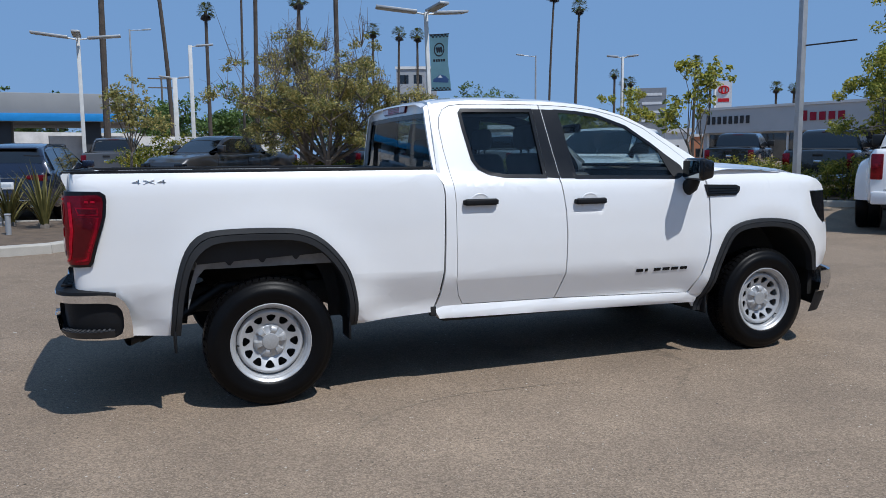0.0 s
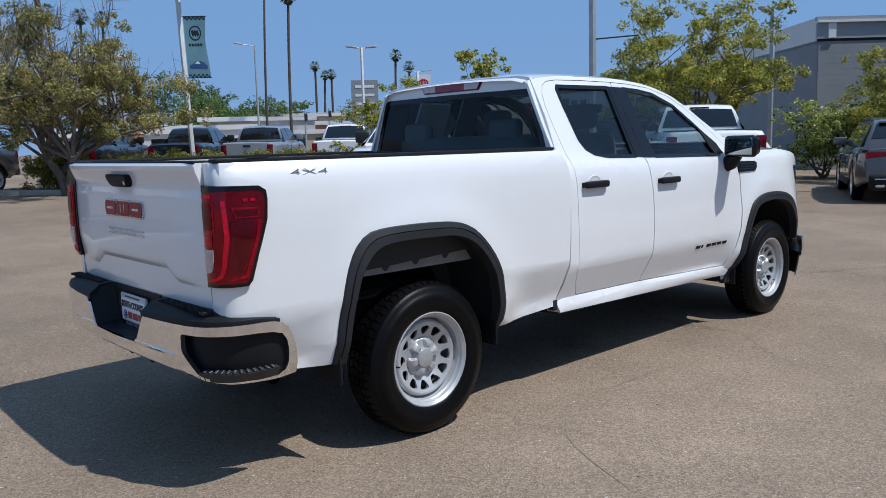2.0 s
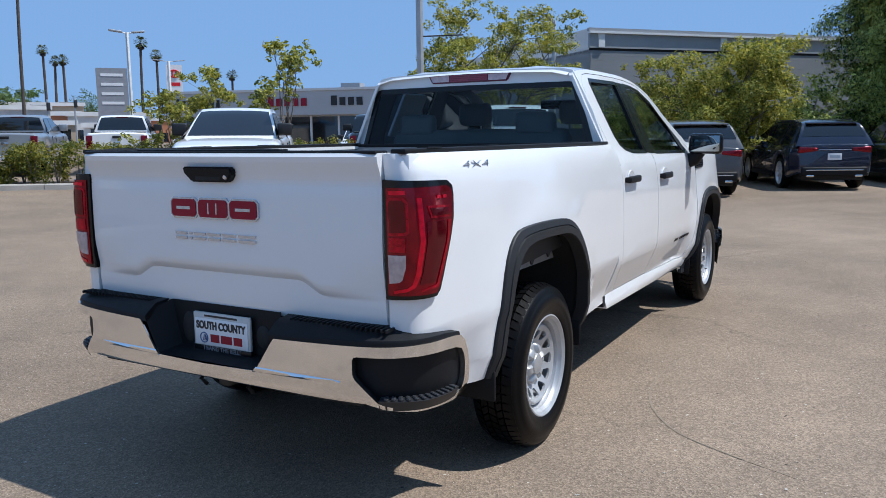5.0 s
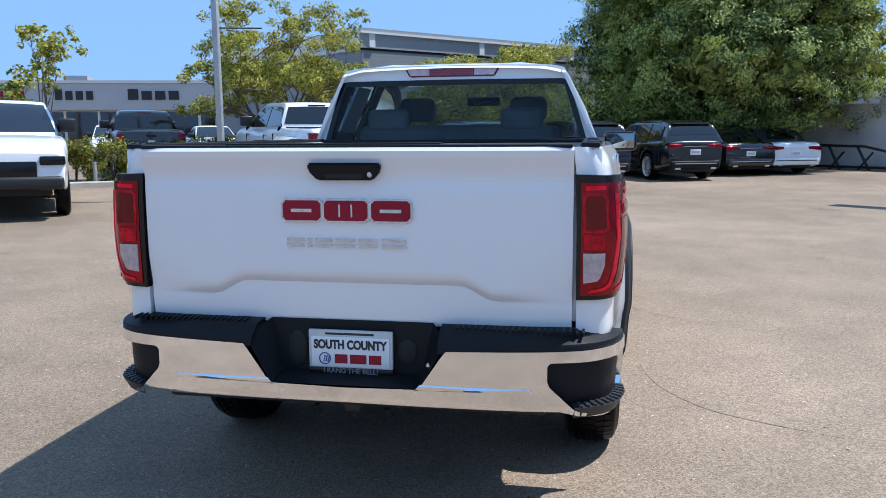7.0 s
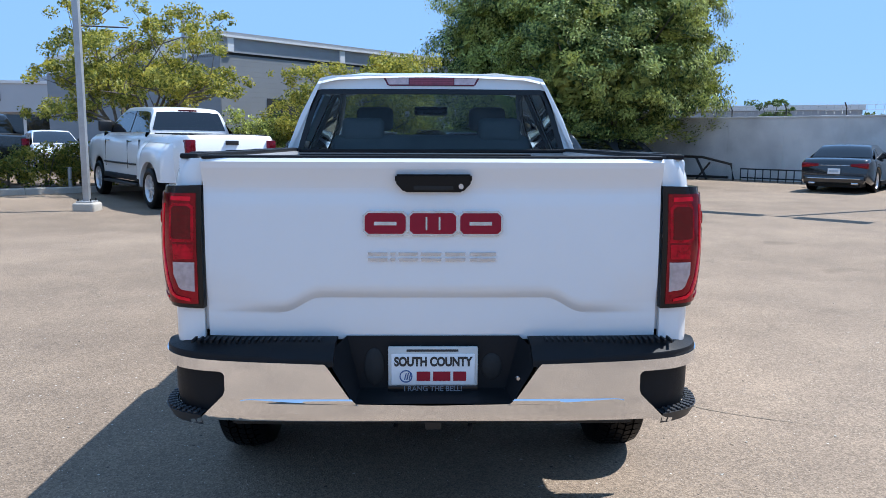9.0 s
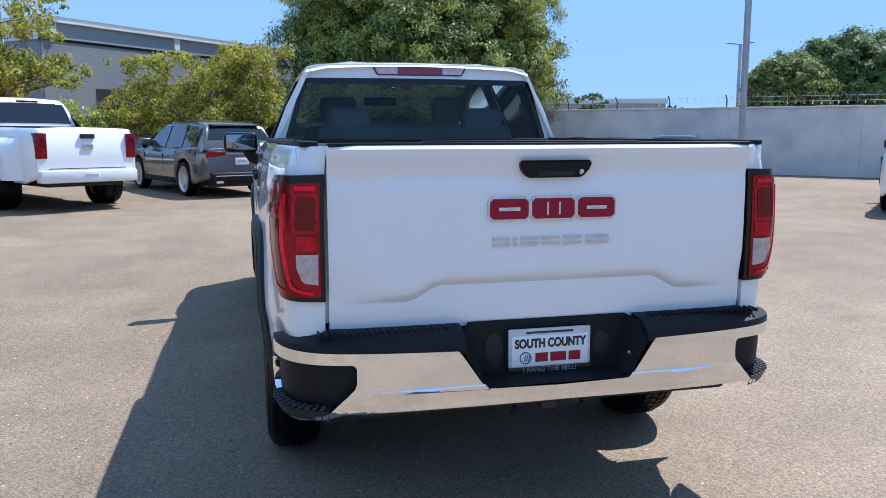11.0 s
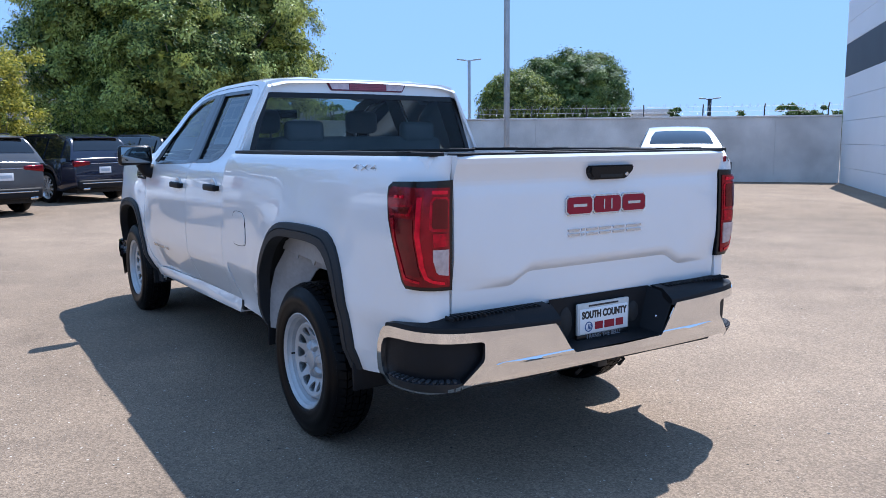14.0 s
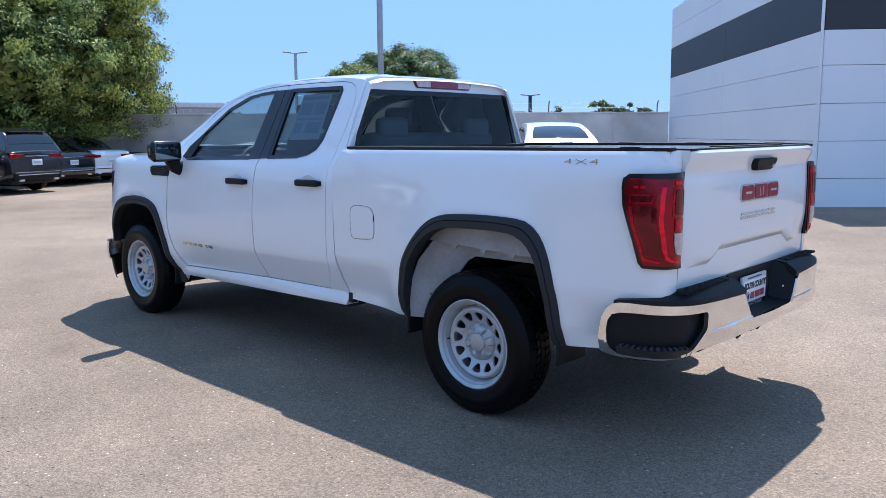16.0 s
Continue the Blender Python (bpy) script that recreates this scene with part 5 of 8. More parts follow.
# ---- wheels ----
def tyre_mesh(R, r, half, n=64):
    bm = bmesh.new()
    lathe(bm, [(r, -half * 0.80), (r + 0.016, -half * 0.93), (r + 0.06, -half), (R - 0.05, -half * 0.92), (R - 0.02, -half * 0.82), (R - 0.010, -half * 0.68), (R - 0.010, half * 0.68), (R - 0.018, half * 0.80), (R - 0.034, half * 0.88), (R - 0.052, half * 0.93), (R - 0.054, half * 0.955), (R - 0.075, half * 0.99), (r + 0.060, half * 1.0), (r + 0.056, half * 0.985), (r + 0.036, half * 0.975), (r + 0.016, half * 0.93), (r + 0.004, half * 0.88), (r, half * 0.80)], n)
    bmesh.ops.recalc_face_normals(bm, faces=bm.faces)
    return bm


def tread_mesh(R, half, count):
    bm = bmesh.new()
    for row, (y0, y1) in enumerate(((-0.90, -0.52), (-0.46, -0.20), (-0.14, 0.14), (0.20, 0.46), (0.52, 0.90))):
        for k in range(count):
            a0 = 2 * math.pi * (k + 0.27 * (row % 3)) / count
            a1 = a0 + 2 * math.pi / count * 0.80
            sk = 0.035 if row % 2 else -0.03
            v = []
            for rad in (R - 0.014, R):
                for a, y in ((a0, y0), (a0 + sk, y1), (a1 + sk, y1), (a1, y0)):
                    rr = rad - (0.016 if abs(y) > 0.85 else 0.0)
                    v.append(bm.verts.new((rr * math.cos(a), y * half, rr * math.sin(a))))
            bm.faces.new(v[4:8])
            for i in range(4):
                bm.faces.new((v[i], v[(i + 1) % 4], v[4 + (i + 1) % 4], v[4 + i]))
    bmesh.ops.recalc_face_normals(bm, faces=bm.faces)
    return bm


def disc_y(r):
    return float(np.interp(r, [0.0, 0.085, 0.10, 0.112, 0.150, 0.170, 0.180, 0.187, 0.194, 0.199, 0.203], [0.028, 0.028, 0.030, 0.037, 0.056, 0.065, 0.070, 0.068, 0.058, 0.044, 0.040]))


def make_wheel(parent):
    bm = bmesh.new()
    lathe(bm, [(0.205, -0.10), (0.20, -0.05), (0.199, 0.02), (0.200, 0.036), (0.204, 0.052), (0.209, 0.060), (0.2115, 0.076), (0.218, 0.083), (0.2215, 0.097), (0.229, 0.103), (0.236, 0.109), (0.242, 0.107), (0.244, 0.102), (0.241, 0.095), (0.237, 0.09)], 72)
    wheel = part("wheel", bm, RIM_SILVER, parent, "silver steel wheel with twelve teardrop slots", 30)
    part("tyre", tyre_mesh(0.388, 0.237, 0.122), RUBBER, wheel, "black all-terrain tyre", 50)
    part("tread", tread_mesh(0.389, 0.106, 58), RUBBER, wheel)
    circ = [(0.1685 * math.cos(a), 0.1685 * math.sin(a)) for a in np.linspace(0, 2 * math.pi, 72, endpoint=False)]
    holes = []
    for k in range(12):
        a = 2 * math.pi * (k + 0.5) / 12
        shape = spline([(0.119, 0.0), (0.122, 0.010), (0.136, 0.020), (0.150, 0.0275), (0.160, 0.0245), (0.1655, 0.0), (0.160, -0.0245), (0.150, -0.0275), (0.136, -0.020), (0.122, -0.010), (0.119, 0.0)], 25)[:-1]
        holes.append([(u * math.cos(a) - v * math.sin(a), u * math.sin(a) + v * math.cos(a)) for u, v in shape])
    bm = bmesh.new()
    panel(bm, circ, lambda u, v: Vector((u, disc_y(math.hypot(u, v)), v)), lambda u, v: Vector((0, -1, 0)), holes, 0.02, (), 0.012, 0.002)
    bmesh.ops.recalc_face_normals(bm, faces=bm.faces)
    lathe(bm, [(r, disc_y(r)) for r in np.linspace(0.1683, 0.1985, 8)], 72)
    bmesh.ops.recalc_face_normals(bm, faces=bm.faces)
    part("wheel_disc", bm, RIM_SILVER, wheel, "", 40)
    # hub cap: a flat centre, a groove, six lobes over the nuts and a scalloped edge
    bm = bmesh.new()
    n = 96
    prof = [(r_, h_ - 0.056) for r_, h_ in ((0.102, 0.082), (0.099, 0.094), (0.094, 0.102), (0.086, 0.108), (0.076, 0.112), (0.066, 0.114), (0.058, 0.114), (0.052, 0.113), (0.0495, 0.116), (0.047, 0.120), (0.040, 0.1215), (0.0, 0.122))]
    lathe(bm, prof, n)
    for v in bm.verts:
        r = math.hypot(v.co.x, v.co.z)
        if 0.0505 < r < 0.1005:
            a = math.atan2(v.co.z, v.co.x)
            lobe = max(0.0, min(1.0, 0.5 + 1.5 * math.cos(6 * a)))
            v.co.y += (0.007 * lobe - 0.014 * (1 - lobe)) * (1 - ((r - 0.075) / 0.026) ** 2 * 0.8)
    part("hub_cap", bm, HUB_SILVER, wheel, "silver hub cap with six lobes round a flat centre", 38)
    bm = bmesh.new()
    lathe(bm, [(0.0, -0.06), (0.188, -0.06), (0.188, -0.02), (0.180, -0.012), (0.0, -0.012)], 32)
    part("brake_drum", bm, BLACK_IN, wheel)
    bm = bmesh.new()
    tube(bm, [(0.195, 0.05, 0.03), (0.186, 0.086, 0.034)], 0.0045, 6)
    part("valve", bm, RUBBER, wheel)
    return wheel


wheel = make_wheel(truck)
wheel.matrix_basis = pose(0, 0.862, HUB, 0, 12, 0)
for x, s in ((0, -1), (WB, 1), (WB, -1)):
    copy_thing(wheel, pose(x, 0.862 * s, HUB, 0, 12 + 37 * x, 0 if s > 0 else 180))


# ---- cab interior ----
def seat(x, y, w, name):
    bm = bmesh.new()
    box(bm, (x - 0.05, y - w, 0.72), (x + 0.48, y + w, 0.92), 0.06, 3)
    s = part(name, bm, CLOTH, truck, "dark grey cloth seat")
    bm = bmesh.new()
    box(bm, (x - 0.10, y - w, 0.86), (x + 0.06, y + w, 1.50), 0.055, 3)
    for v in bm.verts:
        v.co.x -= 0.22 * (v.co.z - 0.86)
        v.co.y = y + (v.co.y - y) * (1 - 0.25 * max(0, v.co.z - 1.2))
    part("seat_back", bm, CLOTH, s)
    return s


for y in (0.40, -0.40):
    s = seat(2.12, y, 0.255, "front_seat")
    bm = bmesh.new()
    box(bm, (1.90, y - 0.13, 1.53), (2.0, y + 0.13, 1.70), 0.045, 3)
    for dy in (-0.06, 0.06):
        tube(bm, [(1.955, y + dy, 1.45), (1.95, y + dy, 1.56)], 0.008, 8)
    part("headrest", bm, CLOTH, s)
s = seat(1.36, 0, 0.66, "rear_bench")
for y in (-0.42, 0.42):
    part("headrest", boxed((1.12, y - 0.13, 1.46), (1.2, y + 0.13, 1.60), 0.035, 3), CLOTH, s)
bm = bmesh.new()
box(bm, (2.78, -0.78, 1.0), (3.16, 0.78, 1.30), 0.08, 3)
box(bm, (2.72, 0.22, 1.22), (2.9, 0.58, 1.34), 0.05, 3)
part("dashboard", bm, DASH, truck)
bm = bmesh.new()
ring = [(2.68 + 0.07 * math.sin(a), 0.40 + 0.19 * math.cos(a), 1.22 + 0.18 * math.sin(a)) for a in np.linspace(0, 2 * math.pi, 33)]
tube(bm, ring, 0.016, 8, False)
tube(bm, [(2.66, 0.24, 1.22), (2.70, 0.40, 1.2), (2.66, 0.56, 1.22)], 0.02, 8)
tube(bm, [(2.70, 0.40, 1.2), (2.85, 0.40, 1.15)], 0.03, 8)
part("steering_wheel", bm, DASH, truck)
part("rear_view_mirror", boxed((2.55, -0.13, 1.66), (2.58, 0.13, 1.73), 0.012), GLOSS_BLACK, truck)
part("headliner", boxed((1.10, -0.60, 1.815), (2.40, 0.60, 1.825)), surface("grey_headliner", (0.30, 0.30, 0.30), 0.9), truck)
# price sheet in the left rear window
bm = bmesh.new()
panel(bm, [(1.42, 1.46), (1.74, 1.455), (1.735, 1.755), (1.43, 1.755)], lambda u, v: cab_at(u, v, -0.022), lambda u, v: Vector((0, -1, 0)), [], 0.2, (), 0)
sheet = part("price_sheet", bm, PAPER, truck, "white printed price sheet inside the window glass")
for z0, z1, x0, x1 in ((1.72, 1.74, 1.45, 1.72), (1.62, 1.70, 1.45, 1.57), (1.62, 1.70, 1.59, 1.72), (1.585, 1.60, 1.45, 1.72), (1.50, 1.57, 1.45, 1.60), (1.50, 1.57, 1.64, 1.72)):
    bm = bmesh.new()
    panel(bm, [(x0, z0), (x1, z0), (x1, z1), (x0, z1)], lambda u, v: cab_at(u, v, -0.0195), lambda u, v: Vector((0, -1, 0)), [], 0.2, (), 0)
    part("print_bar", bm, PAPER_GREY, sheet)


# ---- parked vehicles ----
def spoke_wheel(R, r, half, spokes, dark):
    bm = bmesh.new()
    lathe(bm, [(r * 0.86, -half * 0.7), (r * 0.84, half * 0.2), (r * 0.93, half * 0.72), (r, half * 0.86), (r * 1.02, half * 0.80)], 32)
    lathe(bm, [(0, half * 0.66), (r * 0.20, half * 0.66), (r * 0.26, half * 0.5), (r * 0.26, 0)], 16)
    sp = bmesh.new()
    for a in (0.0,):
        c, s = math.cos(a), math.sin(a)
        w0, w1 = r * 0.75 / spokes, r * 0.52 / spokes
        v = []
        for rad, w, y in ((r * 0.18, w0, half * 0.62), (r * 0.92, w1, half * 0.55)):
            for dw, dy in ((-w, -0.02), (-w * 0.8, 0), (w * 0.8, 0), (w, -0.02)):
                v.append(sp.verts.new((rad * c - dw * s, y + dy, rad * s + dw * c)))
        for i in range(3):
            sp.faces.new((v[i], v[i + 1], v[5 + i], v[4 + i]))
    wheel = part("wheel", bm, CAR_RIM if not dark else BLACK_METAL)
    first = part("spoke", sp, CAR_RIM if not dark else BLACK_METAL, wheel)
    for k in range(1, spokes):
        ob = new("spoke", first.data)
        ob.parent = wheel
        ob.matrix_basis = Matrix.Rotation(2 * math.pi * k / spokes, 4, "Y")
    part("tyre", tyre_mesh(R, r, half, 36), RUBBER, wheel)
    bm = bmesh.new()
    lathe(bm, [(0, -half * 0.3), (r * 0.85, -half * 0.3), (r * 0.85, -half * 0.1), (0, -half * 0.1)], 24)
    part("brake", bm, BLACK_IN, wheel)
    return wheel


KINDS = dict(
    suv=dict(wb=2.85, fo=0.92, ro=1.0, hw=0.95, R=0.385, zb=0.30, ra=0.44,
             top=[(-1.0, 0.92), (-0.98, 1.04), (-0.9, 1.09), (-0.6, 1.09), (0.5, 1.05), (1.8, 1.01), (2.5, 1.03), (3.0, 1.0), (3.5, 0.92), (3.7, 0.80), (3.77, 0.55)],
             cab=[(-0.96, 1.04), (-0.92, 1.15), (-0.80, 1.38), (-0.66, 1.53), (-0.35, 1.60), (0.2, 1.635), (0.8, 1.64), (1.5, 1.58), (1.85, 1.45), (2.5, 1.03)], pillars=[0.18, 1.12], lights="wide"),
    coupe_suv=dict(wb=2.93, fo=0.92, ro=1.08, hw=0.99, R=0.39, zb=0.30, ra=0.45,
             top=[(-1.08, 0.85), (-1.05, 1.05), (-0.95, 1.14), (-0.6, 1.12), (0.8, 1.06), (2.5, 1.05), (3.2, 1.0), (3.6, 0.92), (3.8, 0.78), (3.85, 0.55)],
             cab=[(-0.95, 1.13), (-0.55, 1.38), (0.0, 1.58), (0.6, 1.69), (1.2, 1.71), (1.6, 1.65), (1.9, 1.54), (2.5, 1.05)], pillars=[0.22, 1.18], lights="wide"),
    sedan=dict(wb=2.8, fo=0.85, ro=1.05, hw=0.91, R=0.335, zb=0.25, ra=0.385,
             top=[(-1.05, 0.80), (-1.02, 0.95), (-0.8, 1.0), (-0.3, 0.98), (1.0, 0.93), (2.3, 0.95), (2.9, 0.90), (3.4, 0.80), (3.6, 0.68), (3.65, 0.5)],
             cab=[(-0.55, 0.97), (-0.05, 1.28), (0.4, 1.40), (0.9, 1.43), (1.35, 1.38), (2.15, 0.95)], pillars=[0.25, 1.05], lights="wide"),
    coupe=dict(wb=2.52, fo=0.9, ro=1.05, hw=0.90, R=0.325, zb=0.22, ra=0.375,
             top=[(-1.05, 0.75), (-1.02, 0.88), (-0.8, 0.93), (-0.2, 0.92), (1.0, 0.88), (2.0, 0.90), (2.7, 0.85), (3.2, 0.75), (3.4, 0.62), (3.42, 0.45)],
             cab=[(-0.30, 0.91), (0.05, 1.18), (0.35, 1.27), (0.8, 1.29), (1.15, 1.25), (1.85, 0.90)], pillars=[0.30], lights="wide"),
    convertible=dict(wb=2.77, fo=0.95, ro=1.05, hw=0.92, R=0.335, zb=0.25, ra=0.385,
             top=[(-1.05, 0.78), (-1.02, 0.93), (-0.8, 0.98), (-0.3, 0.97), (1.0, 0.92), (2.2, 0.94), (2.9, 0.88), (3.4, 0.78), (3.65, 0.66), (3.7, 0.48)],
             cab=[(-0.35, 0.96), (0.0, 1.22), (0.4, 1.36), (0.9, 1.39), (1.3, 1.34), (2.05, 0.94)], pillars=[0.45], lights="wide"),
    pickup=dict(wb=3.7, fo=0.95, ro=1.18, hw=0.99, R=0.40, zb=0.45, ra=0.49,
             top=[(-1.18, 0.80), (-1.17, 1.28), (-1.1, 1.34), (0.9, 1.34), (2.5, 1.30), (3.3, 1.33), (3.9, 1.28), (4.35, 1.20), (4.58, 1.05), (4.65, 0.65)],
             cab=[(0.72, 1.33), (0.78, 1.70), (0.85, 1.82), (1.1, 1.90), (2.1, 1.91), (2.4, 1.86), (2.65, 1.75), (3.3, 1.33)], pillars=[1.62], lights="tall"),
    heavy_pickup=dict(wb=4.1, fo=1.05, ro=1.3, hw=0.99, R=0.41, zb=0.50, ra=0.50,
             top=[(-1.3, 0.85), (-1.29, 1.38), (-1.22, 1.46), (1.1, 1.46), (2.8, 1.42), (3.7, 1.46), (4.3, 1.42), (4.85, 1.34), (5.05, 1.2), (5.14, 0.7)],
             cab=[(0.80, 1.45), (0.86, 1.80), (0.93, 1.93), (1.2, 2.01), (2.4, 2.02), (2.7, 1.96), (2.95, 1.86), (3.6, 1.46)], pillars=[1.85], lights="tall"))


def clip_x(poly, x0, x1):
    for sign, lim in ((1, x0), (-1, x1)):
        out = []
        for i, q in enumerate(poly):
            p = poly[i - 1]
            a, b = sign * (p[0] - lim), sign * (q[0] - lim)
            if (a >= 0) != (b >= 0):
                k = a / (a - b)
                out.append((lim, p[1] + (q[1] - p[1]) * k))
            if b >= 0:
                out.append(q)
        poly = out
    return poly


def vehicle(kind, label, colour, x, y, heading, category, spokes=10, dark_wheels=False, group="", dual=False, blackout=False):
    """A parked vehicle; x, y: the middle of its rear axle."""
    K = KINDS[kind]
    wb, hw, R, zb, ra = K["wb"], K["hw"], K["R"], K["zb"], K["ra"]
    h = radians(heading)
    gx = (ground_z(x + math.cos(h) * wb, y + math.sin(h) * wb) - ground_z(x, y)) / wb
    lx = (ground_z(x - math.sin(h), y + math.cos(h)) - ground_z(x + math.sin(h), y - math.cos(h))) / 2
    m = Matrix.Translation((x, y, ground_z(x, y))) @ Euler((math.atan(lx), -math.atan(gx), h)).to_matrix().to_4x4()
    car = thing("pickup_truck" if "pickup" in kind else "car", label, category, m, group)
    paint = CAR_COLOURS[colour]
    x0, x1 = -K["ro"], wb + K["fo"]
    tx, tz = zip(*K["top"])

    def half_w(px):
        e = max(0, (x0 + 0.5 - px) / 0.5, (px - (x1 - 0.9)) / 0.9)
        return hw * (1 - (0.17 if "suv" in kind else 0.09) * min(1, e) ** 2)

    def bottom(px):
        z = zb + 0.10 * max(0, (px - (x1 - 0.5)) / 0.5) + 0.12 * max(0, (x0 + 0.4 - px) / 0.4)
        for c in (0, wb):
            d = abs(px - c)
            if d < ra:
                z = max(z, R + math.sqrt(ra * ra - d * d))
        return z
    xs = sorted(set([round(v, 3) for v in list(np.arange(x0 + 0.02, x1 - 0.02, 0.07)) + [x0, x1] + [c + ra * k for c in (0, wb) for k in (-1.001, -0.999, -0.95, -0.85, -0.7, 0.7, 0.85, 0.95, 0.999, 1.001)]]))
    bm = bmesh.new()
    rows = []
    for px in xs:
        z1 = float(np.interp(px, tx, tz))
        z0 = min(bottom(px), z1 - 0.06)
        w = half_w(px)
        prof = [(0.93, z0), (0.955, z0 + 0.01)] + [(float(np.interp(k, [0, 0.25, 0.55, 0.8, 0.93, 1], [0.965, 0.99, 1.0, 0.985, 0.955, 0.90])), z0 + (z1 - z0) * k) for k in (0.06, 0.18, 0.3, 0.45, 0.6, 0.72, 0.82, 0.90, 0.96, 0.99, 1.0)] + [(0.80, z1 + 0.006), (0.45, z1 + 0.018), (0.0, z1 + 0.022)]
        left = [(px, w * a, z) for a, z in prof]
        row = left + [(px, -b, z) for _, b, z in left[::-1][1:]]
        rows.append([bm.verts.new(p) for p in row])
    for a, b in zip(rows, rows[1:]):
        for i in range(len(a) - 1):
            bm.faces.new((a[i], b[i], b[i + 1], a[i + 1]))
    bm.faces.new(rows[0])
    bm.faces.new(rows[-1][::-1])
    bmesh.ops.recalc_face_normals(bm, faces=bm.faces)
    part("body", bm, paint, car, "", 45)
    part("underbody", boxed((x0 + 0.12, -hw * 0.72, zb - 0.06), (x1 - 0.15, hw * 0.72, zb + 0.42), 0.03), BLACK_IN, car)
    # cabin
    cab = spline(K["cab"], 36)
    zt = max(z for _, z in cab)
    zl = min(cab[0][1], cab[-1][1])

    def cab_y(z):
        return hw * (0.915 - (0.25 if "suv" in kind else 0.20) * (z - zl) / (zt - zl) - 0.02 * ((z - zl) / (zt - zl)) ** 3)
    soft_top = kind == "convertible"
    bm = bmesh.new()
    rows = []
    for px, z in cab:
        w = cab_y(z)
        rows.append([bm.verts.new((px, w * k, z + 0.03 * (1 - abs(k) ** 2.5) * (z - zl) / (zt - zl) - (0.025 if abs(k) == 1 else 0))) for k in (1, 0.965, 0.85, 0.5, 0, -0.5, -0.85, -0.965, -1)])
    for a, b in zip(rows, rows[1:]):
        for i in range(8):
            bm.faces.new((a[i], a[i + 1], b[i + 1], b[i]))
    for s, k in ((1, 0), (-1, 8)):
        pts = [r[k] for r in rows]
        base = [bm.verts.new((r[k].co.x, s * cab_y(zl), zl - 0.03)) for r in (rows[0], rows[-1])]
        bm.faces.new(pts + [base[1], base[0]])
    bmesh.ops.triangulate(bm, faces=[f for f in bm.faces if len(f.verts) > 4])
    bmesh.ops.recalc_face_normals(bm, faces=bm.faces)
    part("cabin", bm, BLACK_IN if soft_top else paint, car, "", 30)
    side = inset([(px, z - 0.028) for px, z in cab] + [(cab[-1][0] + 0.02, zl - 0.005), (cab[0][0] - 0.02, zl - 0.005)], 0.055)
    edges = [cab[0][0] + (0.40 if "suv" in kind else -1)] + K["pillars"] + [cab[-1][0] + 1]
    for a, b in zip(edges, edges[1:]):
        win = clip_x(side, a + 0.03, b - 0.03)
        if len(win) < 3:
            continue
        for s in (1, -1):
            bm = bmesh.new()
            prism(bm, win, lambda u, v, d, s=s: Vector((u, s * (cab_y(v) - 0.012 + d), v)), 0.022)
            part("side_window", bm, BLACK_GLASS, car, "", 30)

    def across(seg, name, frac):
        bm2 = bmesh.new()
        rws = []
        n = len(seg)
        for i, (px, z) in enumerate(seg):
            w = cab_y(z) * frac
            p, q = seg[max(0, i - 1)], seg[min(n - 1, i + 1)]
            nx, nz = -(q[1] - p[1]), q[0] - p[0]
            l = math.hypot(nx, nz)
            nx, nz = nx / l, nz / l
            if nz < 0:
                nx, nz = -nx, -nz
            rws.append([bm2.verts.new((px + nx * 0.008, w * k, z + 0.03 * (1 - abs(k) ** 2.5) * (z - zl) / (zt - zl) + nz * 0.008)) for k in (1, 0.8, 0.5, 0, -0.5, -0.8, -1)])
        for a, b in zip(rws, rws[1:]):
            for i in range(6):
                bm2.faces.new((a[i], a[i + 1], b[i + 1], b[i]))
        part(name, bm2, BLACK_GLASS, car)
    apex = max(range(len(cab)), key=lambda i: cab[i][1])
    zr = zl + (zt - zl) * 0.86
    rear = [p for p in cab[:apex] if zl + (zt - zl) * (0.42 if kind == "coupe_suv" else 0.27 if kind == "suv" else 0.12) < p[1] < (zr if kind != "coupe_suv" else zl + (zt - zl) * 0.88)]
    front = [p for p in cab[apex:] if zl + 0.04 < p[1] < zl + (zt - zl) * 0.90]
    if len(rear) > 1 and not soft_top:
        across(rear, "rear_window", 0.90 if kind != "coupe_suv" else 0.80)
    if soft_top and len(rear) > 1:
        across(rear[1:], "rear_window", 0.6)
    if len(front) > 1:
        across(front, "windscreen", 0.93)
    # lights, plate, bumpers, mirrors, seams
    zt0 = float(np.interp(x0 + 0.1, tx, tz))
    w0 = half_w(x0)
    if K["lights"] == "tall":
        for s in (1, -1):
            a, b = sorted((s * (w0 * 0.80), s * (w0 * 1.012)))
            part("tail_light", boxed((x0 - 0.012, a, zt0 - 0.52), (x0 + 0.16, b, zt0 - 0.08), 0.02), RED_LENS, car)
        part("rear_bumper", boxed((x0 - 0.10, -w0 * 0.98, zb + 0.02), (x0 + 0.12, w0 * 0.98, zb + 0.24), 0.03), paint if dual else CHROME if not blackout else BLACK_METAL, car)
        part("tailgate_handle", boxed((x0 - 0.01, -0.13, zt0 - 0.17), (x0 + 0.02, 0.13, zt0 - 0.09), 0.008), BLACK_METAL, car)
        part("tailgate_badge", boxed((x0 - 0.008, -0.10, zt0 - 0.36), (x0 + 0.02, 0.10, zt0 - 0.27), 0.01), DULL_CHROME, car)
        part("high_brake_light", boxed((K["cab"][2][0] - 0.02, -0.2, zt - 0.085), (K["cab"][2][0] + 0.06, 0.2, zt - 0.045), 0.008), RED_DEEP, car)
        part("bed_opening", boxed((x0 + 0.10, -hw * 0.78, zt0 - 0.02), (K["cab"][0][0] - 0.06, hw * 0.78, zt0 + 0.032), 0.004), BLACK_IN, car)
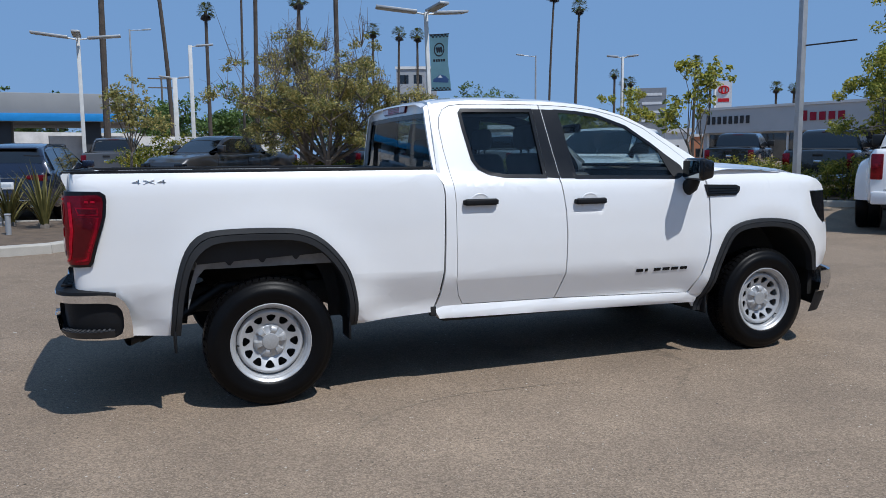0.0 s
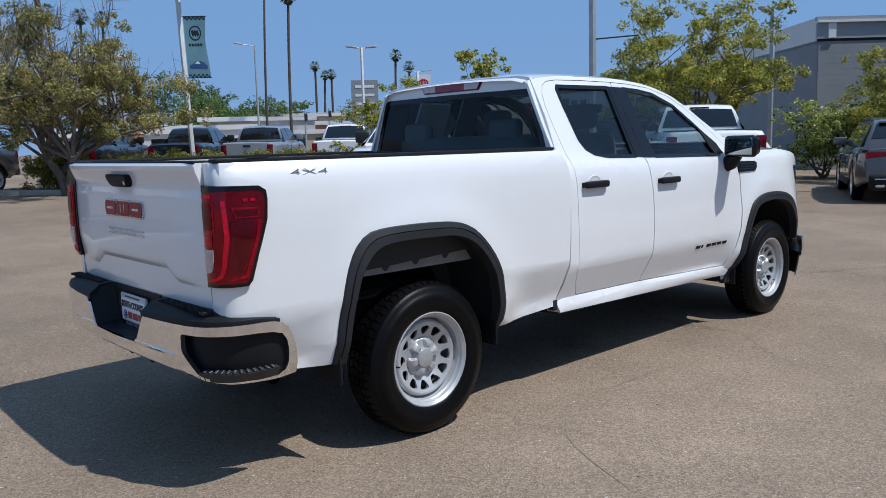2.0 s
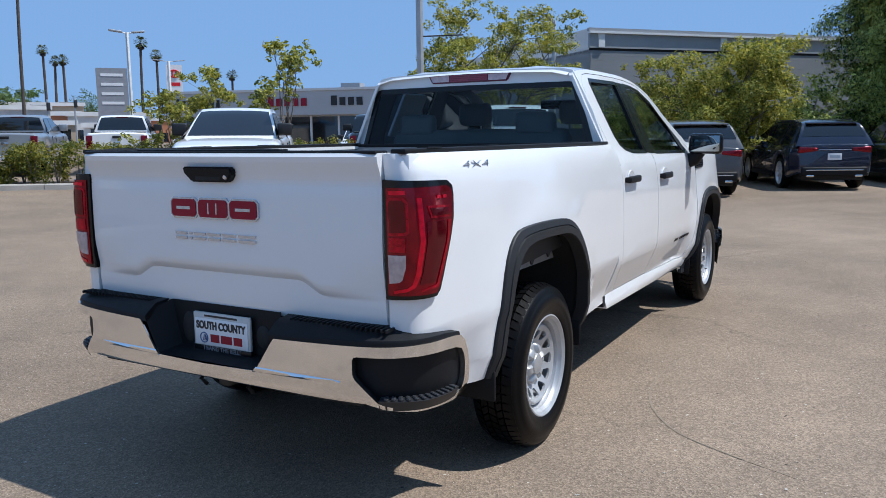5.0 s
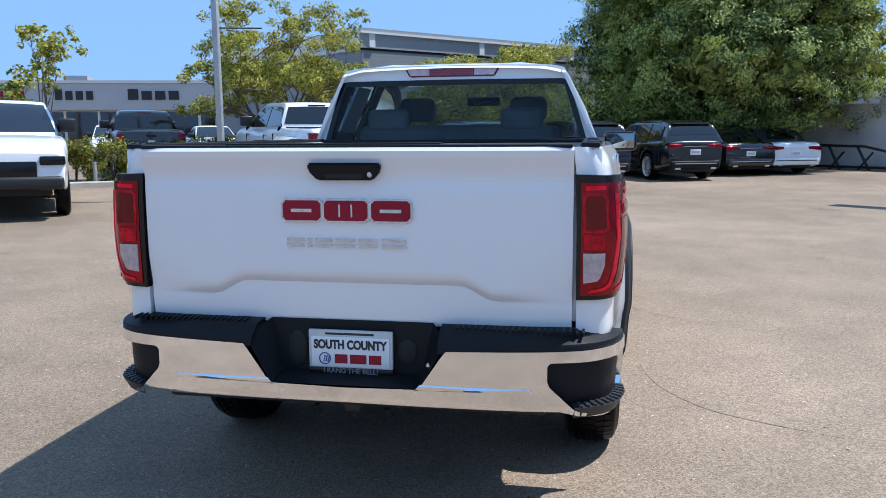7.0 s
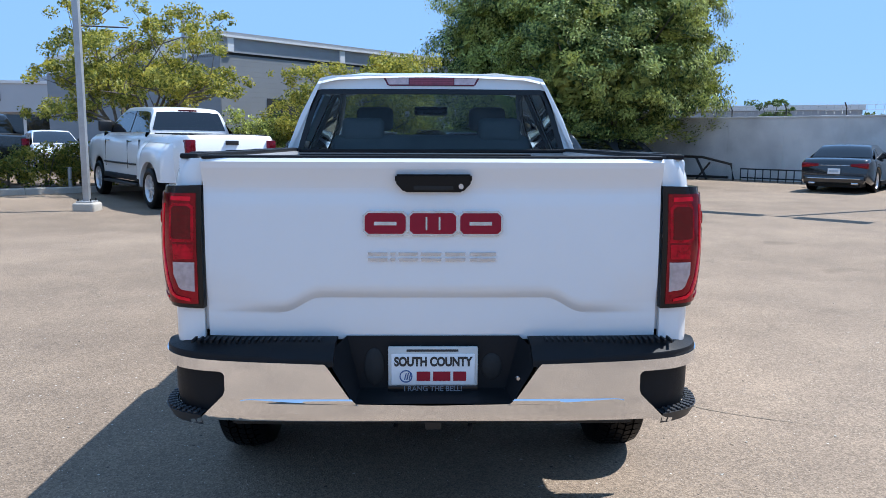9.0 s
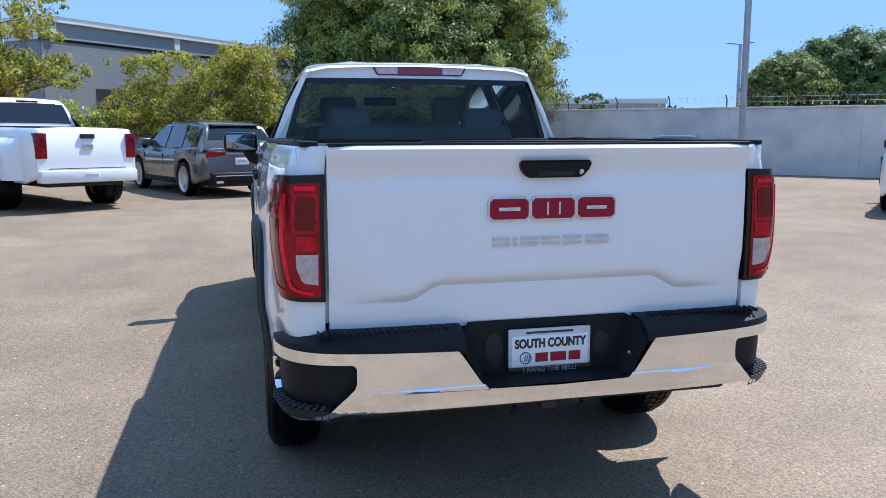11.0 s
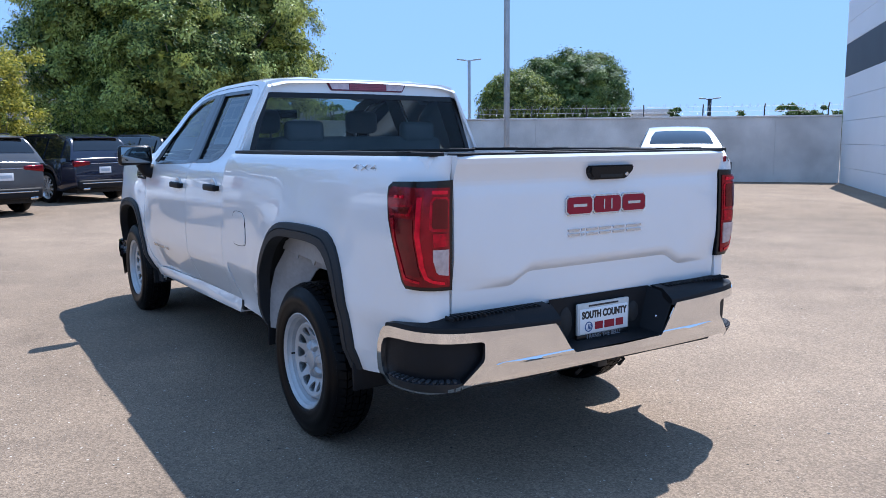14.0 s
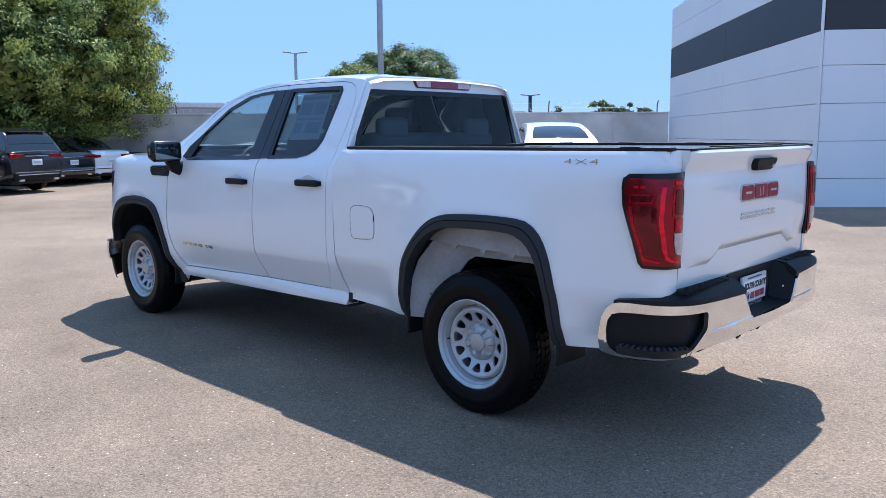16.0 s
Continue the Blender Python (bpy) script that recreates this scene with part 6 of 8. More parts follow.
        part("tailgate_seam", boxed((x0 - 0.003, -w0 * 0.78, zb + 0.26), (x0 + 0.02, w0 * 0.78, zb + 0.272)), BLACK_IN, car)
    else:
        for s in (1, -1):
            a, b = sorted((s * (w0 * 0.48), s * (w0 * 1.015)))
            up = 0.10 if kind == "coupe_suv" else 0.0
            bm = boxed((x0 - 0.012, a, zt0 - 0.22 + up * 1.3), (x0 + 0.30, b, zt0 - 0.075 + up), 0.025, 3)
            for v in bm.verts:
                if abs(v.co.y) < w0 * 0.6:
                    v.co.z = zt0 - 0.115 + (v.co.z - (zt0 - 0.115)) * 0.55
            part("tail_light", bm, RED_LENS, car)
        part("rear_bumper", boxed((x0 - 0.05, -w0 * 0.93, zb + 0.04), (x0 + 0.2, w0 * 0.93, zb + (0.42 if kind == "coupe_suv" else 0.26)), 0.05, 3), PLASTIC if "suv" in kind else paint, car)
        part("bumper_trim", boxed((x0 - 0.058, -w0 * 0.8, zb + 0.17), (x0 + 0.1, w0 * 0.8, zb + 0.195), 0.008), DULL_CHROME if colour != "white" else BLACK_METAL, car)
        part("hatch_trim", boxed((x0 - 0.01, -w0 * 0.46, zt0 - 0.15), (x0 + 0.03, w0 * 0.46, zt0 - 0.135), 0.004), DULL_CHROME if colour != "white" else paint, car)
        if kind == "suv":
            part("roof_spoiler", boxed((K["cab"][3][0] - 0.10, -hw * 0.60, K["cab"][3][1] + 0.012), (K["cab"][3][0] + 0.28, hw * 0.60, K["cab"][3][1] + 0.05), 0.016), paint, car)
            for s in (1, -1):
                bm = bmesh.new()
                tube(bm, [(-0.2, s * hw * 0.67, zt - 0.06), (-0.1, s * hw * 0.67, zt - 0.005), (1.4, s * hw * 0.67, zt - 0.01), (1.5, s * hw * 0.66, zt - 0.06)], 0.013, 8)
                part("roof_rail", bm, BLACK_METAL, car)
        for s in (1, -1):
            part("exhaust_tip", boxed((x0 - 0.06, min(s * 0.45, s * 0.62), zb + 0.02), (x0 + 0.05, max(s * 0.45, s * 0.62), zb + 0.08), 0.02), DULL_CHROME, car)
    zp = zt0 - (0.44 if kind == "coupe_suv" else 0.30) if K["lights"] == "wide" else zb + 0.14
    xp = x0 - (0.06 if kind == "coupe_suv" else 0.014) if K["lights"] == "wide" else x0 - 0.105
    plate_ob = part("plate", boxed((xp, -0.155, zp - 0.075), (xp + 0.02, 0.155, zp + 0.075), 0.004), WHITE_PLASTIC, car)
    part("plate_bar", boxed((xp - 0.002, -0.115, zp - 0.03), (xp + 0.004, 0.115, zp + 0.03)), PAPER_GREY, plate_ob)
    zn = float(np.interp(x1 - 0.12, tx, tz))
    for s in (1, -1):
        a, b = sorted((s * hw * 0.56, s * hw * 0.935))
        part("headlight", boxed((x1 - 0.30, a, zn - 0.20), (x1 + 0.008, b, zn - 0.06), 0.03, 3), CLEAR_LENS if not blackout else GLOSS_BLACK, car)
        a, b = sorted((s * hw * 0.88, s * hw * 1.17))
        zm = zl + 0.05
        part("door_mirror", boxed((K["cab"][-1][0] - 0.42, a, zm), (K["cab"][-1][0] - 0.28, b, zm + (0.17 if "pickup" not in kind else 0.24)), 0.035, 3), BLACK_METAL if colour in ("white", "black") else paint, car)
        if kind == "heavy_pickup":
            a, b = sorted((s * hw * 0.97, s * hw * 1.02))
            part("side_moulding", boxed((1.3, a, 0.80), (3.5, b, 0.84), 0.008), BLACK_METAL, car)
            a, b = sorted((s * hw * 0.80, s * hw * 1.06))
            part("running_board", boxed((1.2, a, zb - 0.13), (3.45, b, zb - 0.07), 0.02), BLACK_METAL, car)
        for i, px in enumerate([K["cab"][0][0] + 0.28] + K["pillars"] + [K["cab"][-1][0] - 0.2]):
            zs1 = float(np.interp(px, tx, tz))
            a, b = sorted((s * hw * 0.93, s * (half_w(px) * 1.0005)))
            if bottom(px) < zb + 0.15:
                part("door_seam", boxed((px - 0.004, a, zb + 0.12 + 0.1), (px + 0.004, b, zs1 - 0.12)), BLACK_IN, car)
            if i:
                a, b = sorted((s * hw * 0.97, s * hw * 1.022))
                part("door_handle", boxed((px - 0.30, a, zs1 - 0.16), (px - 0.10, b, zs1 - 0.13), 0.01), DULL_CHROME if colour not in ("black",) else BLACK_METAL, car)
        a, b = sorted((s * hw * 0.95, s * hw * 1.008))
        part("side_sill", boxed((ra + 0.06, a, zb - 0.03), (wb - ra - 0.06, b, zb + 0.09), 0.02), PLASTIC, car)
    part("grille", boxed((x1 - 0.06, -hw * 0.52, zn - 0.42), (x1 + 0.012, hw * 0.52, zn - 0.14), 0.02), GLOSS_BLACK, car)
    part("front_bumper", boxed((x1 - 0.25, -hw * 0.90, zb + 0.05), (x1 + 0.06, hw * 0.90, zb + 0.26), 0.06, 3), BLACK_METAL if blackout else (CHROME if "pickup" in kind else PLASTIC), car)
    wh = spoke_wheel(R, R * (0.73 if "suv" in kind else 0.66), 0.115, spokes, dark_wheels)
    wh.parent = car
    wy = hw - 0.125
    wh.matrix_basis = pose(0, wy, R - 0.006, 0, 20, 0)
    spots = [(0, -wy), (wb, wy), (wb, -wy)]
    for px, py in spots:
        copy_thing(wh, pose(px, py, R - 0.006, 0, 33 * px + 10, 0 if py > 0 else 180))
    if dual:
        for s in (1, -1):
            copy_thing(wh, pose(0, s * (wy + 0.20), R - 0.006, 0, 50, 0 if s > 0 else 180))
            bm = bmesh.new()
            rows = []
            for px in np.linspace(-0.92, 0.92, 47):
                d = abs(px)
                z0 = R + math.sqrt(0.52 ** 2 - d * d) if d < 0.52 else zb + 0.06
                e = min(1.0, (0.92 - d) / 0.24)
                e = e * e * (3 - 2 * e)
                row = [(0.62, z0), (0.985, z0 - 0.004), (1.0, z0 + 0.012)]
                row += [(float(np.interp(k, [0, 0.35, 0.62, 0.8, 0.92, 1.0], [1.0, 1.0, 0.94, 0.70, 0.32, 0.0])), z0 + 0.02 + (1.30 - z0) * k) for k in (0.1, 0.3, 0.45, 0.58, 0.68, 0.77, 0.85, 0.92, 1.0)]
                rows.append([bm.verts.new((px, s * (hw * 0.965 + 0.225 * e * k), z)) for k, z in row])
            for a, b in zip(rows, rows[1:]):
                for i in range(len(a) - 1):
                    bm.faces.new((a[i], a[i + 1], b[i + 1], b[i]))
            bmesh.ops.recalc_face_normals(bm, faces=bm.faces)
            part("wide_fender", bm, paint, car)
    return car


lot = "vehicles parked on the lot"
vehicle("heavy_pickup", "white heavy-duty crew-cab pickup with dual rear wheels", "white", 12.55, 4.6, 38, "pickup truck", 8, group=lot, dual=True)
vehicle("pickup", "white pickup with black bumper parked nose outwards", "white", 7.72 + 0.8 * 3.7, 8.65 + 0.6 * 3.7, -143, "pickup truck", 6, group=lot, blackout=True)
vehicle("suv", "grey metallic SUV with bright spoked wheels", "grey", 14.95, 1.6, 26, "car", 14, group=lot)
vehicle("suv", "dark navy compact SUV beside a grey SUV", "navy", 17.9, -0.8, 23, "car", 10, group=lot)
vehicle("suv", "black SUV parked under a large ficus tree", "black", 19.6, -3.3, 23, "car", 10, group=lot)
vehicle("sedan", "black sedan parked in the shade of a tree", "black", 22.0, -5.15, 24, "car", 10, group=lot)
vehicle("convertible", "white convertible with its dark soft top up", "white", 22.75, -6.65, 20, "car", 7, group=lot)
vehicle("coupe", "older dark green-black coupe parked near the wall", "black", 18.2, -11.6, -40, "car", 8, group=lot)
vehicle("coupe_suv", "white coupe-roofed SUV with black lower bumper", "white", 7.75, -10.95, -47, "car", 10, group=lot)
vehicle("suv", "dark blue-black SUV beside a flax planter", "navy", -3.3, 13.9, 82, "car", 10, group=lot)
vehicle("pickup", "grey pickup parked tail outwards", "grey", -2.0, 28.4, 84, "pickup truck", 6, group=lot)
vehicle("pickup", "charcoal crew-cab pickup beside a bare-branched tree", "charcoal", 3.2, 24.5, 222, "pickup truck", 6, group=lot, blackout=True)
vehicle("pickup", "black pickup parked behind the hedge", "black", 10.3, 24.5, 48, "pickup truck", 6, group=lot)
vehicle("pickup", "black pickup half hidden behind a hedge and tree", "black", 7.4, 26.6, 48, "pickup truck", 6, group=lot)
vehicle("pickup", "silver pickup parked behind the hedge", "silver", 12.0, 22.2, 46, "pickup truck", 6, group=lot)
vehicle("pickup", "white pickup parked behind the hedge beside a silver one", "white", 14.4, 20.1, 46, "pickup truck", 6, group=lot)
vehicle("pickup", "black pickup with silver tailgate badge behind the hedge", "black", 17.6, 11.9, 36, "pickup truck", 6, group=lot)
vehicle("sedan", "white sedan parked near the silver showroom", "white", 27.5, 15.0, 215, "car", 10, group=lot)
vehicle("sedan", "white sedan parked beside another white sedan", "white", 25.6, 18.2, 215, "car", 10, group=lot)
vehicle("pickup", "black pickup parked before the silver showroom", "black", 21.5, 20.2, 40, "pickup truck", 6, group=lot)


# ---- plants ----
def leaves(name, centres, radii, count, size, material, parent, rng, flat=0.75, long=1.9):
    """Many small folded leaves, gathered in clumps."""
    c = np.array(centres)
    r = np.array(radii)
    pick = rng.choice(len(c), count, p=(r ** 2) / np.sum(r ** 2))
    d = rng.normal(size=(count, 3))
    d /= np.linalg.norm(d, axis=1)[:, None]
    rad = r[pick] * rng.random(count) ** 0.45
    pos = c[pick] + d * rad[:, None] * np.array([1, 1, flat])
    n = d * 0.7 + rng.normal(size=(count, 3)) * 0.6 + np.array([0, 0, 0.5])
    n /= np.linalg.norm(n, axis=1)[:, None]
    a = np.cross(n, rng.normal(size=(count, 3)))
    a /= np.linalg.norm(a, axis=1)[:, None]
    b = np.cross(n, a)
    s = size * (0.6 + 0.8 * rng.random(count))[:, None]
    tip, base = pos + a * s * 0.5, pos - a * s * 0.5
    l, q = pos + b * s * 0.5 / long + n * s * 0.10, pos - b * s * 0.5 / long + n * s * 0.10
    v = np.stack([base, l, tip, q], 1).reshape(-1, 3)
    i = np.arange(count) * 4
    f = np.concatenate([np.stack([i, i + 1, i + 2], 1), np.stack([i, i + 2, i + 3], 1)])
    me = bpy.data.meshes.new(name)
    me.from_pydata(v.tolist(), [], f.tolist())
    me.materials.append(material)
    ob = new(name, me)
    ob.parent = parent
    ob["kind"] = "stuff"
    return ob


def tree(name, label, x, y, height, spread, material, seed, count=6000, size=0.13, trunk=0.12, stems=1, low=0.28, clump=0.62, bare=0.0, limbs=16, centre_lift=0.62, up=0.55, sprays=6, tight=0.36, thick=0.5, flat=0.75):
    rng = np.random.default_rng(seed)
    base = Vector((x, y, ground_z(min(x, 45), min(y, 40)) - 0.03))
    t = thing(name, label, "tree", Matrix.Translation(base))
    bm = bmesh.new()
    tips, mids = [], []
    bases = []
    for k in range(stems):
        a = 2 * math.pi * k / stems + rng.random()
        lean = 0.12 * height * (stems > 1)
        top = Vector((math.cos(a) * lean, math.sin(a) * lean, height * low * 1.25))
        mid = top * 0.5 + Vector((rng.normal() * 0.06, rng.normal() * 0.06, 0)) * height * 0.3
        tube(bm, [(0.04 * k, 0.03 * k, 0), mid, top], [trunk * 1.25, trunk * 0.95, trunk * 0.75], 10)
        bases.append(top)
    part("trunk", bm, BARK, t)
    bm = bmesh.new()
    for k in range(limbs):
        b = bases[k % stems]
        a = 2 * math.pi * (k * 0.618) + rng.normal() * 0.25
        el = rng.uniform(0.0, 1.0) ** (1.5 if sprays >= 9 else 1.0)
        reach = spread * (0.95 - 0.45 * el) * rng.uniform(0.75, 1.05)
        end = Vector((math.cos(a) * reach, math.sin(a) * reach, height * (low + 0.12 + (0.82 - low) * el) * rng.uniform(0.93, 1.04)))
        mid = b.lerp(end, 0.5) + Vector((0, 0, height * 0.05)) + Vector(rng.normal(size=3)) * 0.15
        tube(bm, [b * 0.9, mid, end], [trunk * thick, trunk * thick * 0.6, trunk * 0.1], 6)
        tips.append(end)
        mids.append(mid)
        for j in range(3):
            s0 = mid.lerp(end, rng.uniform(0.0, 0.9))
            e2 = s0 + Vector((rng.normal() * 0.5, rng.normal() * 0.5, abs(rng.normal()) * up)) * spread * 0.42
            e2.z = min(e2.z, height * 1.02)
            tube(bm, [s0, s0.lerp(e2, 0.5) + Vector(rng.normal(size=3)) * 0.06, e2], [trunk * 0.2, trunk * 0.12, trunk * 0.05], 5)
            tips.append(e2)
    part("branching", bm, BARK, t)
    if bare:
        bm = bmesh.new()
        for k in range(int(bare)):
            b = tips[rng.integers(len(tips))]
            e = b + Vector((rng.normal() * 0.35, rng.normal() * 0.35, abs(rng.normal()) * 0.7 + 0.25)) * 0.9
            tube(bm, [b, b.lerp(e, 0.5) + Vector(rng.normal(size=3)) * 0.08, e], [0.016, 0.010, 0.004], 4)
            for j in range(3):
                s0 = b.lerp(e, rng.uniform(0.3, 0.9))
                tube(bm, [s0, s0 + Vector(rng.normal(size=3)) * 0.22], [0.006, 0.003], 3)
        part("dry_growth", bm, BARK, t)["kind"] = "stuff"
    cs = [tuple(p) for p in tips] + [tuple(m) for m in mids if rng.random() < centre_lift]
    rs = [clump * rng.uniform(0.55, 1.2) for _ in cs]
    # each clump is a handful of tighter sprays, so that the crown is lumpy and open
    fine_c, fine_r = [], []
    for c, r in zip(cs, rs):
        for k in range(sprays):
            d = rng.normal(size=3)
            d /= np.linalg.norm(d)
            if sprays < 9:
                d[2] = abs(d[2]) * 0.9 - 0.15
            fine_c.append(tuple(np.array(c) + d * r * rng.uniform(0.45 if sprays < 9 else 0.72, 1.0)))
            fine_r.append(r * tight * rng.uniform(0.7, 1.3))
    leaves("crown", fine_c, fine_r, count, size, material, t, rng, flat)
    if sprays >= 9:
        leaves("inner_foliage", cs, [r * 0.55 for r in rs], count // 6, size * 1.7, material, t, rng, flat)
    return t


def dense_tree(name, label, x, y, lobes, material, seed, count, size, spacing=0.62, low=1.6, trunk=0.3):
    """A heavy crown: lobes (dx, dy, z, rx, ry, rz), their skin set with leafy clumps that each have a sunny top and a dark underside."""
    rng = np.random.default_rng(seed)
    z0 = ground_z(min(x, 45), min(y, 40)) - 0.03
    t = thing(name, label, "tree", Matrix.Translation((x, y, z0)))
    L = np.array(lobes, float)
    area = L[:, 3] * L[:, 4] + L[:, 3] * L[:, 5] + L[:, 4] * L[:, 5]
    kept, out = np.zeros((0, 3)), []
    for _ in range(9000):
        l = L[rng.choice(len(L), p=area / area.sum())]
        d = rng.normal(size=3)
        d /= np.linalg.norm(d)
        p = l[:3] + d * l[3:] * rng.uniform(0.84, 1.08)
        if p[2] < low + 0.35 * rng.normal():
            continue
        if any(np.sum(((p - m[:3]) / m[3:]) ** 2) < 0.66 for m in L):
            continue
        if len(kept) and np.min(np.sum((kept - p) ** 2, 1)) < (spacing * rng.uniform(0.75, 1.2)) ** 2:
            continue
        kept = np.vstack([kept, p])
        n = d / l[3:]
        out.append(n / np.linalg.norm(n))
    out = np.array(out)
    m = len(kept)
    rad = spacing * rng.uniform(0.5, 1.05, m)
    # leaves of a clump lie on its outer and upper skin, in twigs
    twigs = 16
    tc = np.repeat(np.arange(m), twigs)
    td = rng.normal(size=(m * twigs, 3)) * 0.75 + out[tc] * 0.55 + np.array([0, 0, 0.45])
    td /= np.linalg.norm(td, axis=1)[:, None]
    tp = kept[tc] + td * (rad[tc] * rng.uniform(0.60, 0.92, m * twigs))[:, None]
    pick = rng.integers(0, m * twigs, count)
    pos = tp[pick] + rng.normal(size=(count, 3)) * np.array([0.12, 0.12, 0.085]) * min(1.35, spacing / 0.62)
    nrm = td[pick] * 1.1 + out[tc[pick]] * 0.35 + rng.normal(size=(count, 3)) * 0.32 + np.array([0, 0, 0.1])
    inner = count // 4
    l = L[rng.choice(len(L), inner, p=area / area.sum())]
    d = rng.normal(size=(inner, 3))
    d /= np.linalg.norm(d, axis=1)[:, None]
    ip = l[:, :3] + d * l[:, 3:] * rng.uniform(0.40, 0.80, inner)[:, None]
    ok = ip[:, 2] > low
    groups = [("crown", pos, nrm, size), ("inner_foliage", ip[ok], d[ok] + rng.normal(size=(ok.sum(), 3)) * 0.3, size * 2.6)]
    for part_name, P, Nn, sz in groups:
        c = len(P)
        Nn = Nn / np.linalg.norm(Nn, axis=1)[:, None]
        a = np.cross(Nn, rng.normal(size=(c, 3)))
        a /= np.linalg.norm(a, axis=1)[:, None]
        b = np.cross(Nn, a)
        k = (sz * rng.uniform(0.6, 1.4, c))[:, None]
        v = np.stack([P - a * k * 0.5, P + b * k * 0.26 + Nn * k * 0.08, P + a * k * 0.5, P - b * k * 0.26 + Nn * k * 0.08], 1).reshape(-1, 3)
        i4 = np.arange(c) * 4
        f = np.concatenate([np.stack([i4, i4 + 1, i4 + 2], 1), np.stack([i4, i4 + 2, i4 + 3], 1)])
        me = bpy.data.meshes.new(part_name)
        me.from_pydata(v.tolist(), [], f.tolist())
        me.materials.append(material)
        ob = new(part_name, me)
        ob.parent = t
        ob["kind"] = "stuff"
    bm = bmesh.new()
    for k in range(3):
        a = 2.1 * k + 0.4
        tube(bm, [(0.12 * math.cos(a), 0.12 * math.sin(a), -0.05), (0.45 * math.cos(a), 0.45 * math.sin(a), 1.1), (1.1 * math.cos(a), 1.1 * math.sin(a), 2.6)], [trunk * 1.2, trunk * 0.85, trunk * 0.5], 10)
    part("trunk", bm, BARK, t)
    bm = bmesh.new()
    for k in rng.choice(m, min(m, 46), replace=False):
        e = Vector(kept[k])
        st = Vector((0.3 * math.cos(k), 0.3 * math.sin(k), 1.3))
        mid = st.lerp(e, 0.55) + Vector((0, 0, 0.25)) + Vector(rng.normal(size=3)) * 0.15
        tube(bm, [st, mid, e], [trunk * 0.3, trunk * 0.16, trunk * 0.04], 6)
    part("branching", bm, BARK, t)
    return t


tree("yellow_green_tree", "yellow-green broad-leaved tree behind a white pickup", 16.9, 7.45, 4.7, 2.75, LEAF_YELLOW, 11, 34000, 0.088, 0.09, 3, 0.26, 0.62, limbs=22)
tree("yellow_green_tree", "yellow-green bushy tree before a grey building", 20.6, 2.1, 3.3, 3.1, LEAF_YELLOW, 12, 64000, 0.088, 0.09, 3, 0.10, 0.72, limbs=26, centre_lift=1.0)
tree("street_tree", "half-bare olive-green tree with many twigs beside the street", 4.75, 20.1, 4.6, 3.3, LEAF_OLIVE, 13, 46000, 0.085, 0.12, 3, 0.20, 0.72, limbs=24, bare=520, tight=0.33, thick=0.5)
tree("small_tree", "small open green tree in a planter", -1.1, 22.0, 3.6, 1.2, LEAF_OLIVE, 14, 3000, 0.10, 0.05, 1, 0.35, 0.36, limbs=9)
dense_tree("ficus_tree", "large dense dark green ficus tree over parked cars", 26.4, -6.2,
           ((0, 0, 4.8, 3.7, 3.2, 3.5), (-0.9, -2.25, 3.9, 1.9, 1.8, 1.8), (-2.2, 1.2, 3.8, 2.0, 2.6, 2.2), (0.2, 1.5, 6.4, 2.6, 2.7, 2.3), (-1.6, -1.5, 5.9, 1.9, 1.9, 1.8), (-2.4, -1.0, 3.6, 1.7, 1.6, 1.6)), LEAF_FICUS, 15, 220000, 0.115, 1.4, 2.0)
dense_tree("ficus_tree", "dark green ficus tree beside a larger one", 28.4, -3.4,
           ((0, 0, 4.6, 2.2, 2.3, 3.3), (-0.6, 1.2, 4.9, 1.5, 1.6, 2.2)), LEAF_FICUS, 25, 66000, 0.115, 1.2)
tree("young_tree", "thin young tree with sparse yellow-green leaves", 12.9, 11.6, 3.9, 1.0, LEAF_YELLOW, 16, 1500, 0.12, 0.035, 2, 0.35, 0.3, limbs=8, up=0.9)
tree("shrub_tree", "loose yellow-green shrub beside the hedge", 11.9, 14.3, 3.0, 1.7, LEAF_YELLOW, 17, 6500, 0.09, 0.04, 3, 0.2, 0.38, limbs=10)
dense_tree("far_tree", "large round dark green tree beyond the wall", 34.75, -32.3,
           ((0, 0, 3.6, 3.4, 3.3, 2.6), (-0.5, -1.4, 4.2, 1.9, 1.9, 1.9), (0.5, 1.5, 4.1, 1.9, 1.9, 1.9)), LEAF_FAR, 18, 110000, 0.16, 0.95, 1.2)
dense_tree("far_tree", "lighter green tree beside a larger one beyond the wall", 33.2, -26.9,
           ((0, 0, 3.2, 1.9, 2.0, 1.8), (0.2, -0.8, 3.7, 1.2, 1.2, 1.2)), LEAF_MIX, 19, 26000, 0.16, 0.6, 1.0)
for i, (px, py, h_) in enumerate(((23.4, 0.4, 2.6), (23.9, -1.6, 2.8), (22.9, 2.2, 2.3))):
    tree("shrub_tree", "dark dense shrub behind parked dark cars", px, py, h_, 1.7, LEAF_FICUS, 120 + i, 9000, 0.12, 0.05, 3, 0.06, 0.7, limbs=14, centre_lift=1.0)
tree("shrub_tree", "dark green shrub under the grey building", 21.0, 5.6, 1.9, 1.5, LEAF_FICUS, 20, 7000, 0.10, 0.05, 3, 0.1, 0.5, limbs=12, centre_lift=1.0)
tree("shrub_tree", "round green shrub beside parked pickups", -0.2, 24.6, 1.7, 1.5, LEAF_HEDGE, 21, 7000, 0.10, 0.05, 3, 0.1, 0.5, limbs=12, centre_lift=1.0)


